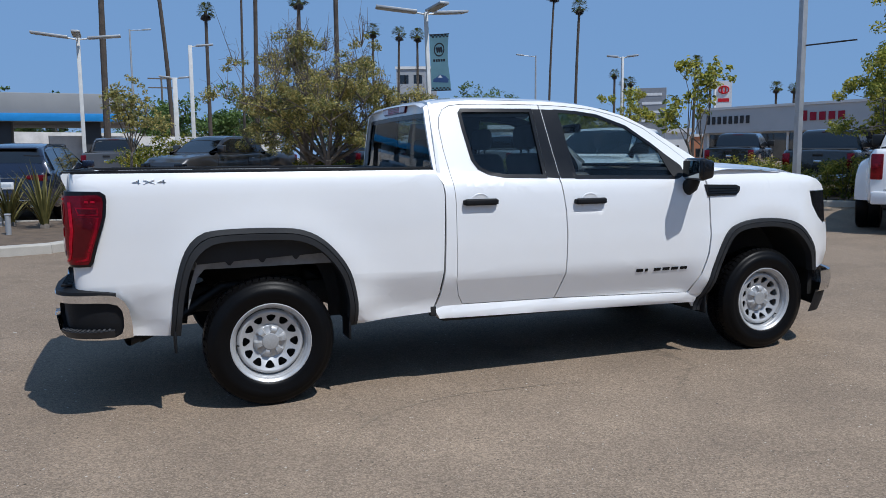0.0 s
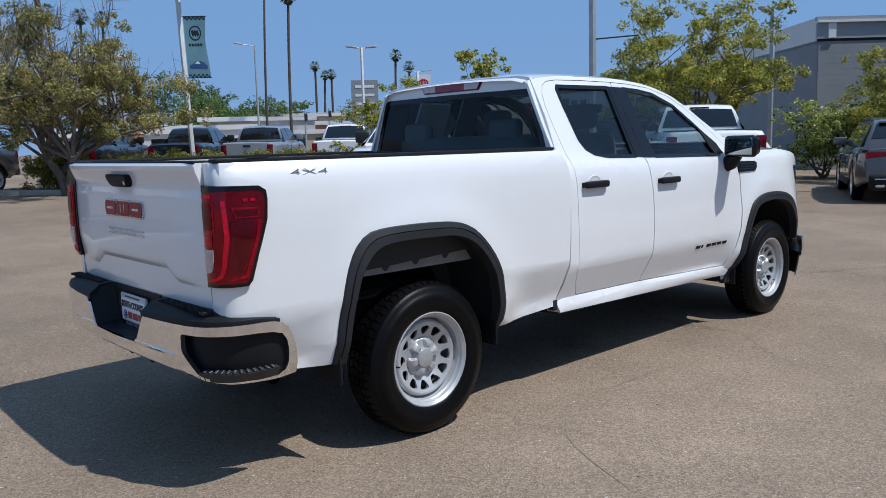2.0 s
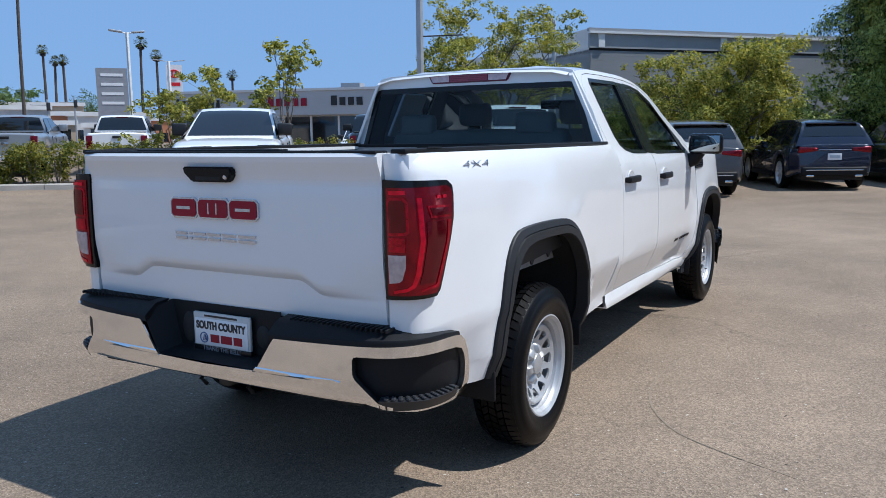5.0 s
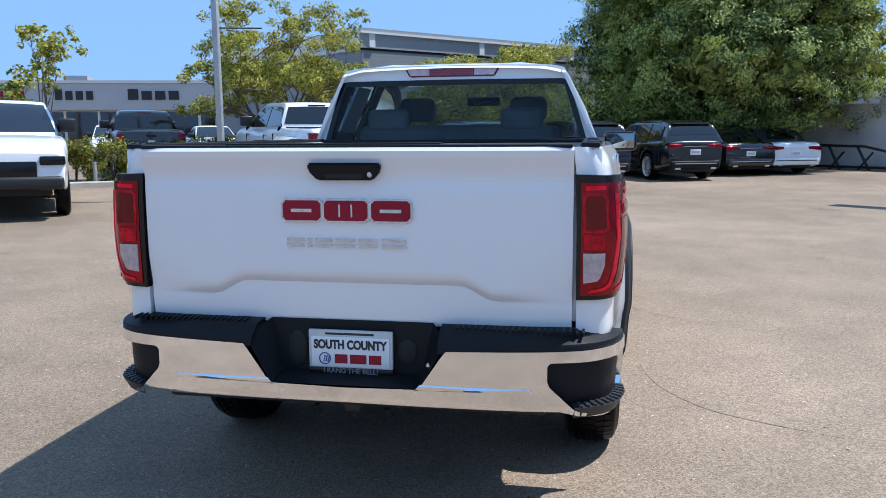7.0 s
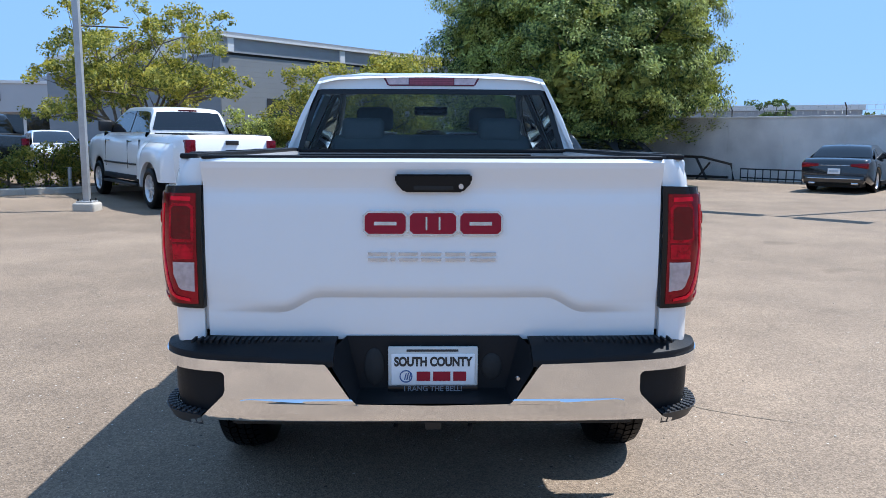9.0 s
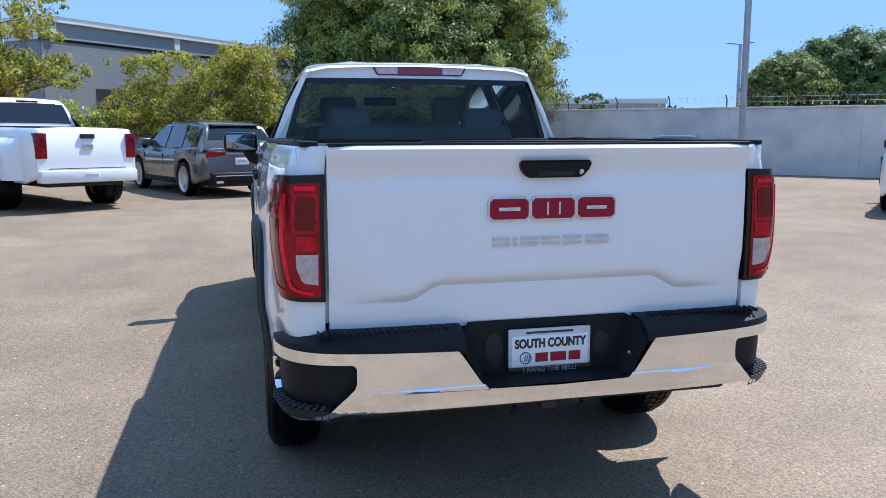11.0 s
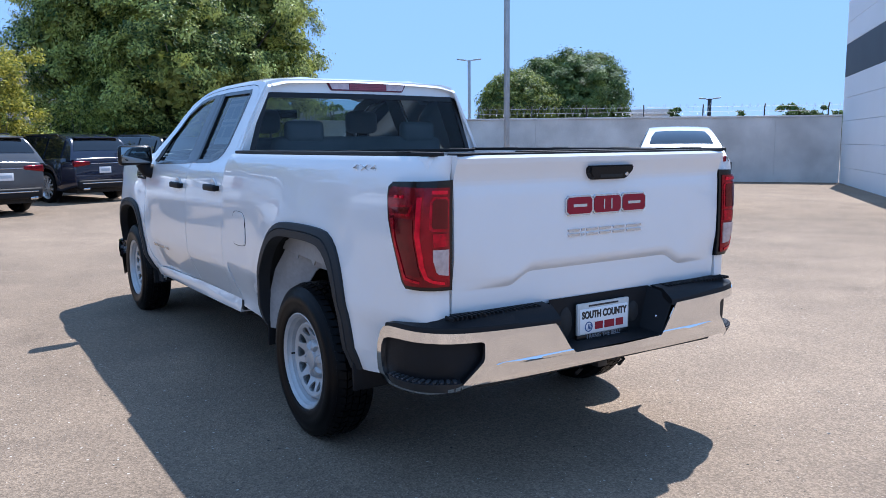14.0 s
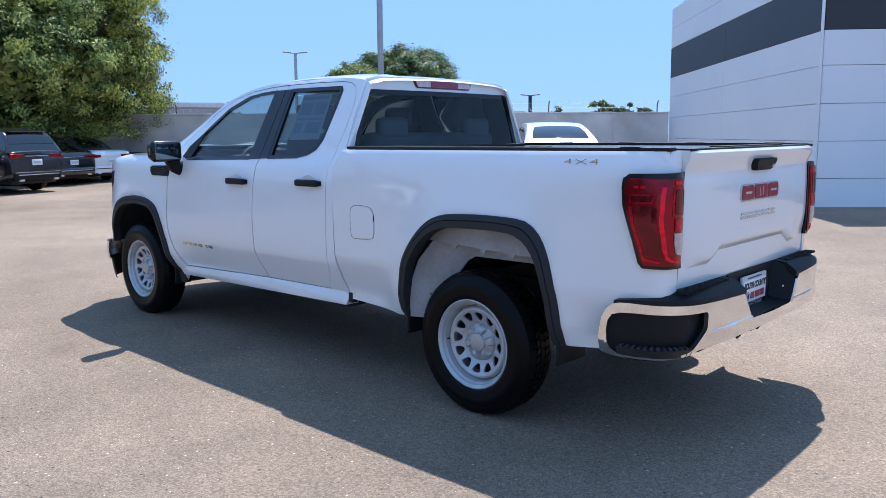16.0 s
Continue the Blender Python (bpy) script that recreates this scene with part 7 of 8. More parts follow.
def hedge(a, b, width, height, seed, count):
    rng = np.random.default_rng(seed)
    a, b = Vector(a), Vector(b)
    L = (b - a).length
    d = (b - a).normalized()
    n = Vector((-d.y, d.x))
    z0 = ground_z((a.x + b.x) / 2, (a.y + b.y) / 2)
    h = thing("hedge", "clipped green hedge along the kerb, yellowing on top", "hedge", Matrix.Translation((a.x, a.y, z0)))
    cs, rs = [], []
    for k in range(int(L / 0.16)):
        for j in range(6):
            u, w = rng.uniform(0, L), rng.uniform(-0.5, 0.5) * width
            z = rng.uniform(0.13, 1) ** 0.75 * height - 0.12 + 0.06 * math.sin(u * 1.9)
            p = d * u + n * w
            cs.append((p.x, p.y, z + ground_z(a.x + p.x, a.y + p.y) - z0))
            rs.append(rng.uniform(0.14, 0.24))
    leaves("foliage", cs, rs, count, 0.07, LEAF_HEDGE, h, rng, 0.9, 1.7)
    bm = bmesh.new()
    for k in range(int(L / 0.45)):
        p = d * (k * 0.45 + rng.uniform(0, 0.3)) + n * rng.uniform(-0.3, 0.3) * width
        gz = ground_z(a.x + p.x, a.y + p.y) - z0
        for j in range(3):
            tube(bm, [(p.x, p.y, gz), (p.x + rng.normal() * 0.15, p.y + rng.normal() * 0.15, gz + height * 0.75)], [0.018, 0.008], 5)
    part("stems", bm, BARK, h)["kind"] = "stuff"
    return h


kerb_a, kerb_b = Vector((16.6, 7.2)), Vector((2.2, 23.0))
kd = (kerb_b - kerb_a).normalized()
kn = Vector((kd.y, -kd.x))
if kn.x < 0:
    kn = -kn
pa, pb = kerb_a + kn * 0.95 + kd * 0.6, kerb_a + kn * 0.95 + kd * 19.3
hedge(pa, pb, 1.1, 1.18, 31, 72000)


def flax(x, y, seed, h=1.0, n=46):
    rng = np.random.default_rng(seed)
    t = thing("flax_plant", "spiky flax plant with dry yellow-green blades", "plant", Matrix.Translation((x, y, ground_z(x, y) + 0.12)), "flax plants in the planter")
    bm = bmesh.new()
    for k in range(n):
        a, out, hh = rng.uniform(0, 2 * math.pi), rng.uniform(0.15, 0.75), h * rng.uniform(0.55, 1.1)
        c, s = math.cos(a), math.sin(a)
        w = 0.028
        prev = None
        for i in range(6):
            k2 = i / 5
            r = 0.05 + out * k2 ** 1.7
            z = hh * (k2 - 0.25 * out * k2 ** 3)
            ww = w * (1 - k2) ** 0.6
            pair = (bm.verts.new((c * r - s * ww, s * r + c * ww, z)), bm.verts.new((c * r, s * r, z - ww * 0.6)), bm.verts.new((c * r + s * ww, s * r - c * ww, z)))
            if prev:
                bm.faces.new((prev[0], prev[1], pair[1], pair[0]))
                bm.faces.new((prev[1], prev[2], pair[2], pair[1]))
            prev = pair
    part("leaf_clump", bm, LEAF_DRY, t)["kind"] = "stuff"
    part("crown_base", boxed((-0.08, -0.08, -0.06), (0.08, 0.08, 0.10), 0.04), BARK, t)
    return t


for i, (px, py) in enumerate(((-2.45, 10.2), (-3.1, 10.9), (-1.9, 10.9))):
    flax(px, py, 40 + i, 1.25 - 0.15 * i)


def palm(x, y, height, seed, r=0.17, crown=1.6, lean=(0, 0)):
    rng = np.random.default_rng(seed)
    z0 = ground_z(min(x, 45), min(y, 40)) - 0.05
    t = thing("palm_tree", "tall thin fan palm with a small crown", "palm tree", Matrix.Translation((x, y, z0)), "palms along the street")
    bm = bmesh.new()
    n = 16
    pts = [(lean[0] * (k / n) ** 2, lean[1] * (k / n) ** 2, height * k / n) for k in range(n + 1)]
    tube(bm, pts, [r * (1.5 - 0.5 * min(1, k / 3)) * (1 - 0.25 * k / n) * rng.uniform(0.94, 1.06) for k in range(n + 1)], 9)
    part("trunk", bm, PALM_BARK, t)
    top = Vector(pts[-1])
    for name, count, lo, hi, m in (("fronds", 60, -0.6, 1.3, LEAF_PALM), ("dead_skirt", 26, -1.45, -0.9, PALM_BARK)):
        bm = bmesh.new()
        for k in range(count):
            a, el = rng.uniform(0, 2 * math.pi), rng.uniform(lo, hi)
            d = Vector((math.cos(a) * math.cos(el), math.sin(a) * math.cos(el), math.sin(el)))
            sd = Vector((-math.sin(a), math.cos(a), 0))
            up = d.cross(sd)
            L = crown * rng.uniform(0.45, 0.62) * (0.7 if name == "dead_skirt" else 1)
            c = top + d * L
            b0 = bm.verts.new(top)
            for j in range(9):
                f = (j - 4) / 4
                e = c + (d * math.cos(f * 1.25) + sd * math.sin(f * 1.25)) * crown * 0.42 - Vector((0, 0, 0.12 * crown * abs(f) + 0.1 * crown))
                p = c + sd * f * 0.05
                q = c + sd * (f + 0.22) * 0.05
                bm.faces.new((bm.verts.new(p), bm.verts.new(c.lerp(e, 0.55) + sd * 0.03 * crown), bm.verts.new(e), bm.verts.new(c.lerp(e, 0.55) - sd * 0.03 * crown)))
            s1 = bm.verts.new(c + sd * 0.015)
            s2 = bm.verts.new(c - sd * 0.015)
            bm.faces.new((b0, s1, s2))
        part(name, bm, m, t)["kind"] = "stuff"
    return t


for i, (px, py, h, r, cr, ln) in enumerate((
        (-2.35, 34.3, 15.5, 0.24, 2.4, (0.2, 0)), (1.3, 59.4, 19.0, 0.20, 2.4, (-1.2, 0)), (4.8, 69.2, 14.0, 0.22, 1.4, (0, 0)), (6.1, 54.0, 17.5, 0.16, 2.2, (0.2, 0)),
        (5.1, 39.0, 14.6, 0.22, 2.4, (0.3, 0)), (8.8, 35.3, 13.6, 0.24, 2.4, (0, 0)), (12.0, 63.2, 14.3, 0.24, 1.5, (0, 0)), (31.5, 110, 19.4, 0.25, 1.9, (0, 0)),
        (35.0, 109, 19.0, 0.25, 1.9, (0.3, 0)), (37.8, 108, 18.8, 0.25, 1.9, (0, 0)), (33.0, 57.6, 14.9, 0.19, 1.35, (0.5, 0)), (39.0, 63.4, 15.1, 0.19, 1.35, (0.4, 0)),
        (80.8, 121.8, 15.6, 0.3, 1.7, (0, 0)), (81.9, 120.9, 13.9, 0.3, 1.6, (0.4, 0)), (83.2, 120.1, 14.1, 0.3, 1.7, (0, 0)), (73.6, 89.7, 14.0, 0.26, 1.6, (0.3, 0)),
        (75.4, 88.4, 12.3, 0.26, 1.5, (0, 0)), (102, 104, 12.2, 0.3, 1.9, (0, 0)), (104.5, 102.5, 12.0, 0.3, 1.8, (0, 0)))):
    palm(px, py, h, 60 + i, r * (0.62 if py < 58 else 0.85), cr * 0.72, ln)


# ---- kerbs and planters ----
def kerb_line(pts, label, inside):
    k = thing("kerb", label, "kerb", None, "", "structure")
    for (ax, ay), (bx, by) in zip(pts, pts[1:]):
        a, b = Vector((ax, ay)), Vector((bx, by))
        n = max(1, round((b - a).length / 1.5))
        d = (b - a) / n
        nn = Vector((d.y, -d.x)).normalized() * inside
        for i in range(n):
            p, q = a + d * i, a + d * (i + 1) - d.normalized() * 0.012
            bm = bmesh.new()
            v = []
            for c in (p, q):
                z = ground_z(c.x, c.y)
                for off, h in ((0, -0.1), (0.012, 0.125), (0.035, 0.15), (0.16, 0.152), (0.16, -0.1)):
                    v.append(bm.verts.new((c.x + nn.x * off, c.y + nn.y * off, z + h)))
            for j in range(4):
                bm.faces.new((v[j], v[j + 1], v[6 + j], v[5 + j]))
            bm.faces.new(v[:5])
            bm.faces.new(v[5:][::-1])
            bmesh.ops.recalc_face_normals(bm, faces=bm.faces)
            part("kerb_stone", bm, CONCRETE, k)
    return k


def bed_of_soil(name, poly, material, lift, label):
    bm = bmesh.new()
    bm.faces.new([bm.verts.new((x, y, 0)) for x, y in poly])
    bmesh.ops.triangulate(bm, faces=bm.faces)
    for _ in range(2):
        bmesh.ops.subdivide_edges(bm, edges=bm.edges, cuts=2, use_grid_fill=True)
    for v in bm.verts:
        v.co.z = ground_z(v.co.x, v.co.y) + lift + 0.02 * noise.noise(v.co * 1.3)
    bmesh.ops.recalc_face_normals(bm, faces=bm.faces)
    return tagged(part(name, bm, material, None, label), "", "planter", "", "structure")


ke = kerb_a + kd * 20.5
kerb_line([tuple(kerb_a), tuple(ke)], "pale concrete kerb before the hedge", 1 if kn.dot(Vector((kd.y, -kd.x))) > 0 else -1)
q0, q1 = kerb_a + kn * 0.15, ke + kn * 0.15
bed_of_soil("hedge_bed", [tuple(q0), tuple(q1), tuple(q1 + kn * 1.8), tuple(q0 + kn * 1.8)], SOIL, 0.10, "bare brown soil under the hedge")
planter = [(-7.5, 7.0), (-2.75, 7.25), (-2.05, 7.45), (-1.62, 7.95), (-1.0, 11.3), (-1.2, 11.9), (-7.5, 11.6)]
kerb_line(planter, "pale concrete kerb round the flax planter", -1)
bed_of_soil("planter_top", [(-7.5, 7.14), (-2.75, 7.39), (-2.1, 7.6), (-1.75, 8.0), (-1.15, 11.25), (-1.3, 11.75), (-7.5, 11.45)], SOIL, 0.13, "bare brown dirt top of the planter")
# irrigation stub and short posts by the kerb
for px, py, h in ((-2.9, 9.3, 0.35), (13.6, 10.95, 0.48), (15.6, 8.75, 0.48)):
    bm = bmesh.new()
    tube(bm, [(0, 0, -0.05), (0, 0, h)], 0.045, 12)
    post = thing("bollard", "short pale post beside the kerb", "post", Matrix.Translation((px, py, ground_z(px, py) + 0.1)))
    part("post", bm, GALVANISED, post)
    part("cap", boxed((-0.05, -0.05, h), (0.05, 0.05, h + 0.03), 0.012), GALVANISED, post)


# ---- lamp posts ----
def lamp_post(x, y, height, heads, label, material=GALVANISED, r=0.058, base=True, arm_z=None, arm_dir=0.0, round_=False, lean=0.0):
    z0 = ground_z(min(x, 45), min(y, 40))
    t = thing("street_lamp", label, "street lamp", Matrix.Translation((x, y, z0)), "lamp posts")
    if base:
        bm = bmesh.new()
        box(bm, (-0.21, -0.21, -0.1), (0.21, 0.21, 0.16), 0.05, 3)
        part("concrete_base", bm, CONCRETE, t, "pale concrete foot of the post")
        bm = bmesh.new()
        box(bm, (-0.15, -0.15, 0.16), (0.15, 0.15, 0.185), 0.004)
        part("base_plate", bm, GALVANISED, t)
        for k in range(4):
            a = math.pi / 4 + k * math.pi / 2
            bm = bmesh.new()
            tube(bm, [(0.17 * math.cos(a), 0.17 * math.sin(a), 0.16), (0.17 * math.cos(a), 0.17 * math.sin(a), 0.235)], 0.014, 8)
            part("bolt", bm, BLACK_METAL, t)
    bm = bmesh.new()
    if round_:
        tube(bm, [(0, 0, -0.1), (lean * 0.5, 0, height * 0.5), (lean, 0, height)], [r, r * 0.85, r * 0.6], 12)
    else:
        box(bm, (-r, -r, -0.1 if not base else 0.18), (r, r, height), 0.012)
        for v in bm.verts:
            v.co.x += lean * v.co.z / height
    part("pole", bm, material, t)
    for a, length, size in heads:
        c, s = math.cos(radians(a)), math.sin(radians(a))
        bm = bmesh.new()
        tube(bm, [(lean, 0, height - 0.08), (lean + c * length, s * length, height - 0.02)], 0.03, 8)
        arm = part("arm", bm, material, t)
        bm = bmesh.new()
        box(bm, (0, -size * 0.17, -0.04), (size, size * 0.17, 0.04), 0.02)
        bm.transform(Matrix.Translation((lean + c * length, s * length, height)) @ Matrix.Rotation(radians(a), 4, "Z") @ Matrix.Rotation(radians(-6), 4, "Y"))
        head = part("lamp_head", bm, GALVANISED, t, "flat grey lamp head")
        bm = bmesh.new()
        box(bm, (size * 0.12, -size * 0.13, -0.048), (size * 0.92, size * 0.13, -0.038))
        bm.transform(Matrix.Translation((lean + c * length, s * length, height)) @ Matrix.Rotation(radians(a), 4, "Z") @ Matrix.Rotation(radians(-6), 4, "Y"))
        part("diffuser", bm, LAMP_LENS, head)
    if arm_z:
        c, s = math.cos(radians(arm_dir)), math.sin(radians(arm_dir))
        bm = bmesh.new()
        tube(bm, [(0, 0, arm_z), (c * 0.95, s * 0.95, arm_z + 0.05)], 0.016, 8)
        part("banner_arm", bm, BLACK_METAL, t)
    return t


lamp_post(11.32, 6.52, 6.9, ((40, 0.35, 1.1), (220, 0.35, 1.1)), "square grey lamp post on a concrete foot", arm_z=3.43, arm_dir=-48)
lamp_post(12.93, -10.35, 6.9, ((48, 0.3, 1.35), (228, 0.3, 1.35)), "square grey lamp post near the white coupe SUV", arm_z=None)
lamp_post(8.33, 19.45, 5.9, ((168, 0.30, 1.35), (10, 0.30, 1.25), (280, 0.25, 1.0)), "pale leaning post with three flat lamps and a banner", WHITE_POLE, 0.06, False, lean=-0.18)
lamp_post(-2.95, 28.4, 5.75, ((180, 0.35, 1.3), (0, 0.35, 1.2), (270, 0.25, 0.9)), "white post with three flat lamp heads", WHITE_POLE, 0.07, False)
lamp_post(-3.3, 10.95, 6.5, ((180, 0.3, 1.2),), "white post standing in the flax planter", WHITE_POLE, 0.07, False)
lamp_post(20.9, 27.4, 5.65, ((150, 0.2, 0.55), (-30, 0.2, 0.55)), "white post with two flat lamp heads", WHITE_POLE, 0.055, False)
lamp_post(1.75, 39.3, 6.9, ((0, 0.3, 0.9),), "white post with one flat lamp head", WHITE_POLE, 0.10, False)
lamp_post(0.9, 39.4, 5.2, ((0, 0.2, 0.6), (180, 0.2, 0.6)), "short white post with two lamp heads", WHITE_POLE, 0.12, False)
lamp_post(22.7, 8.0, 5.1, ((180, 0.25, 0.6),), "grey lamp post beside the grey building", GALVANISED, 0.06, False)
lamp_post(-1.4, 54.0, 9.8, ((0, 0.8, 0.6),), "tall curved street light", GALVANISED, 0.09, False, round_=True)
lamp_post(27.0, 48.4, 8.2, ((170, 0.9, 0.6),), "tall street light beside palms", GALVANISED, 0.09, False, round_=True)
lamp_post(49.9, -35.2, 7.8, ((54, 0.25, 0.75), (234, 0.25, 0.75)), "single lamp post beyond the wall", GALVANISED, 0.09, False)
lamp_post(62.0, 71.0, 9.5, ((150, 0.5, 1.3), (-30, 0.5, 1.3)), "white post with two lamp heads before the showroom", WHITE_POLE, 0.12, False)
lamp_post(33.6, -44.65, 4.2, ((37, 0.25, 0.5), (217, 0.25, 0.5)), "dark lamp post with two boxy heads beyond the wall", BLACK_METAL, 0.10, False)

# banner on the leaning post
bz = ground_z(8.33, 19.45)
bdir = Vector((0.78, -0.62))
banner = thing("banner", "faded pale blue dealership banner with chequered ends", "banner", Matrix.Translation((8.33, 19.45, bz)))


def on_banner(u, v, d=0.0):
    v = 5.17 - (5.17 - v) * 1.17
    sway = 0.06 * math.sin(v * 3.2) * u
    lean_x = -0.18 * v / 5.9
    return Vector((lean_x + bdir.x * (u + 0.10) + bdir.y * (sway - d), bdir.y * (u + 0.10) + bdir.x * -(sway - d) * -1, v))


bm = bmesh.new()
rows = [[bm.verts.new(on_banner(0.64 * i / 6, 3.62 + 1.55 * j / 12)) for i in range(7)] for j in range(13)]
for a, b in zip(rows, rows[1:]):
    for i in range(6):
        bm.faces.new((a[i], a[i + 1], b[i + 1], b[i]))
cloth = part("cloth", bm, BANNER, banner)


def on_both(shape, name, m):
    for side in (0.006, -0.006):
        b2 = bmesh.new()
        prism(b2, shape, lambda u, v, d: on_banner(u, v, side + d * (1 if side > 0 else -1)), 0.003)
        part(name, b2, m, cloth)


for r_ in range(2):
    for c_ in range(10):
        for z0 in (3.63, 5.08):
            if (r_ + c_) % 2:
                on_both([(0.02 + c_ * 0.06, z0 + r_ * 0.04), (0.08 + c_ * 0.06, z0 + r_ * 0.04), (0.08 + c_ * 0.06, z0 + 0.04 + r_ * 0.04), (0.02 + c_ * 0.06, z0 + 0.04 + r_ * 0.04)], "chequer", INK)
for k in range(20):
    a0, a1 = 2 * math.pi * k / 20, 2 * math.pi * (k + 1) / 20
    on_both([(0.32 + 0.19 * math.cos(a0), 4.75 + 0.19 * math.sin(a0)), (0.32 + 0.19 * math.cos(a1), 4.75 + 0.19 * math.sin(a1)), (0.32 + 0.155 * math.cos(a1), 4.75 + 0.155 * math.sin(a1)), (0.32 + 0.155 * math.cos(a0), 4.75 + 0.155 * math.sin(a0))], "ring", INK)
for k in range(3):
    on_both([(0.19 + k * 0.075, 4.80), (0.25 + k * 0.075, 4.84), (0.30 + k * 0.075, 4.70), (0.25 + k * 0.075, 4.66)], "mark", INK)
for k in range(5):
    on_both([(0.10 + k * 0.09, 4.42), (0.165 + k * 0.09, 4.42), (0.165 + k * 0.09, 4.49), (0.10 + k * 0.09, 4.49)], "word_bar", INK)
on_both([(0.06, 3.86), (0.56, 3.83), (0.58, 3.92), (0.48, 4.02), (0.30, 4.06), (0.16, 3.98), (0.06, 3.94)], "picture_shape", BLUE_INK)
on_both([(0.22, 3.98), (0.46, 3.97), (0.42, 4.03), (0.30, 4.045)], "picture_shape", SIGN_WHITE)
for zz in (3.62, 5.17):
    bm = bmesh.new()
    tube(bm, [on_banner(-0.1, zz), on_banner(0.66, zz)], 0.014, 8)
    part("rod", bm, BLACK_METAL, banner)


# ---- walls and buildings ----
W0, WD = Vector((10.95, -22.55)), Vector((0.752, 0.659))
bm = bmesh.new()
wn_ = Vector((WD.y, -WD.x))
wall = thing("wall_east", "long whitewashed block wall with stains", "wall", None, "", "structure")
for k in range(14):
    a, b = W0 + WD * (k * 2.0), W0 + WD * (k * 2.0 + 1.995)
    bm = bmesh.new()
    vs = []
    for c in (a, b):
        z = ground_z(c.x, c.y)
        for off, h in ((0, -0.3), (0, 2.14), (0.2, 2.14), (0.2, -0.3)):
            vs.append(bm.verts.new((c.x + wn_.x * off, c.y + wn_.y * off, z + h)))
    for i in range(4):
        bm.faces.new((vs[i], vs[(i + 1) % 4], vs[4 + (i + 1) % 4], vs[4 + i]))
    bm.faces.new(vs[:4])
    bm.faces.new(vs[4:])
    bmesh.ops.recalc_face_normals(bm, faces=bm.faces)
    part("wall_bay", bm, WALL_WHITE, wall)
    bm = bmesh.new()
    box(bm, (-1.0, -0.03, 2.14), (0.995, 0.23, 2.20), 0.01)
    m_ = Matrix.Translation((a.x + WD.x, a.y + WD.y, ground_z(a.x + WD.x, a.y + WD.y))) @ Matrix.Rotation(math.atan2(WD.y, WD.x), 4, "Z") @ Matrix.Translation((0, -0.2, 0))
    bm.transform(m_)
    part("coping", bm, WALL_WHITE, wall)
# razor wire on posts
wire = thing("razor_wire", "coiled razor wire on thin posts along the wall", "fence", None, "", "structure")
for k in range(15):
    c = W0 + WD * (0.4 + k * 1.95) + wn_ * 0.1
    z = ground_z(c.x, c.y) + 2.18
    bm = bmesh.new()
    tube(bm, [(c.x, c.y, z), (c.x, c.y, z + 0.26), (c.x - wn_.x * 0.16, c.y - wn_.y * 0.16, z + 0.42)], 0.022, 6)
    part("post", bm, BLACK_METAL, wire)
bm = bmesh.new()
pts = []
for k in range(28 * 44):
    u, a = k / 44, 2 * math.pi * k / 11
    c = W0 + WD * u
    pts.append((c.x + wn_.x * (0.1 + 0.19 * math.cos(a)), c.y + wn_.y * (0.1 + 0.19 * math.cos(a)), ground_z(c.x, c.y) + 2.44 + 0.19 * math.sin(a)))
tube(bm, pts, 0.0032, 3, False)
part("coil", bm, GALVANISED, wire)
for h in (2.36, 2.52):
    bm = bmesh.new()
    tube(bm, [(W0.x + WD.x * u + wn_.x * 0.1, W0.y + WD.y * u + wn_.y * 0.1, ground_z(W0.x + WD.x * u, W0.y + WD.y * u) + h) for u in range(0, 29, 2)], 0.004, 4, False)
    part("line_wire", bm, GALVANISED, wire)
# low black railing and a dark framework by the wall
rail = thing("steel_rack", "black steel rack and low rail against the wall", "rack", None)
bm = bmesh.new()
ra_, rb_ = W0 + WD * 17.0 - wn_ * 0.9, W0 + WD * 12.0 - wn_ * 0.9
for zz in (0.12, 0.42):
    tube(bm, [(ra_.x, ra_.y, ground_z(ra_.x, ra_.y) + zz), (rb_.x, rb_.y, ground_z(rb_.x, rb_.y) + zz)], 0.025, 6)
part("rail", bm, BLACK_METAL, rail)
for k in range(20):
    c = ra_.lerp(rb_, k / 19)
    z = ground_z(c.x, c.y)
    bm = bmesh.new()
    tube(bm, [(c.x, c.y, z), (c.x, c.y, z + 0.44)], 0.018, 6)
    part("upright", bm, BLACK_METAL, rail)
rc_ = W0 + WD * 19.6 - wn_ * 1.0
bm = bmesh.new()
z = ground_z(rc_.x, rc_.y)
f = lambda u, h: (rc_.x + WD.x * u, rc_.y + WD.y * u, z + h)
tube(bm, [f(-2.4, 0.0), f(-2.3, 0.55), f(-1.2, 0.78), f(1.5, 0.82), f(2.0, 0.7)], 0.05, 6)
tube(bm, [f(-2.2, 0.1), f(1.9, 0.1)], 0.05, 6)
for u in (-1.4, -0.4, 0.6, 1.5):
    tube(bm, [f(u, 0.0), f(u + 0.45, 0.78)], 0.05, 6)
    tube(bm, [f(u + 0.4, 0.0), f(u - 0.1, 0.6)], 0.035, 6)
part("framework", bm, BLACK_METAL, rail)

# white panelled building
FB = Vector((2.57, -12.40))
f1, f2 = Vector((0.636, -0.772)), Vector((-0.772, -0.636))
hall = thing("dealership_hall", "white panelled hall with a charcoal band", "building", None)


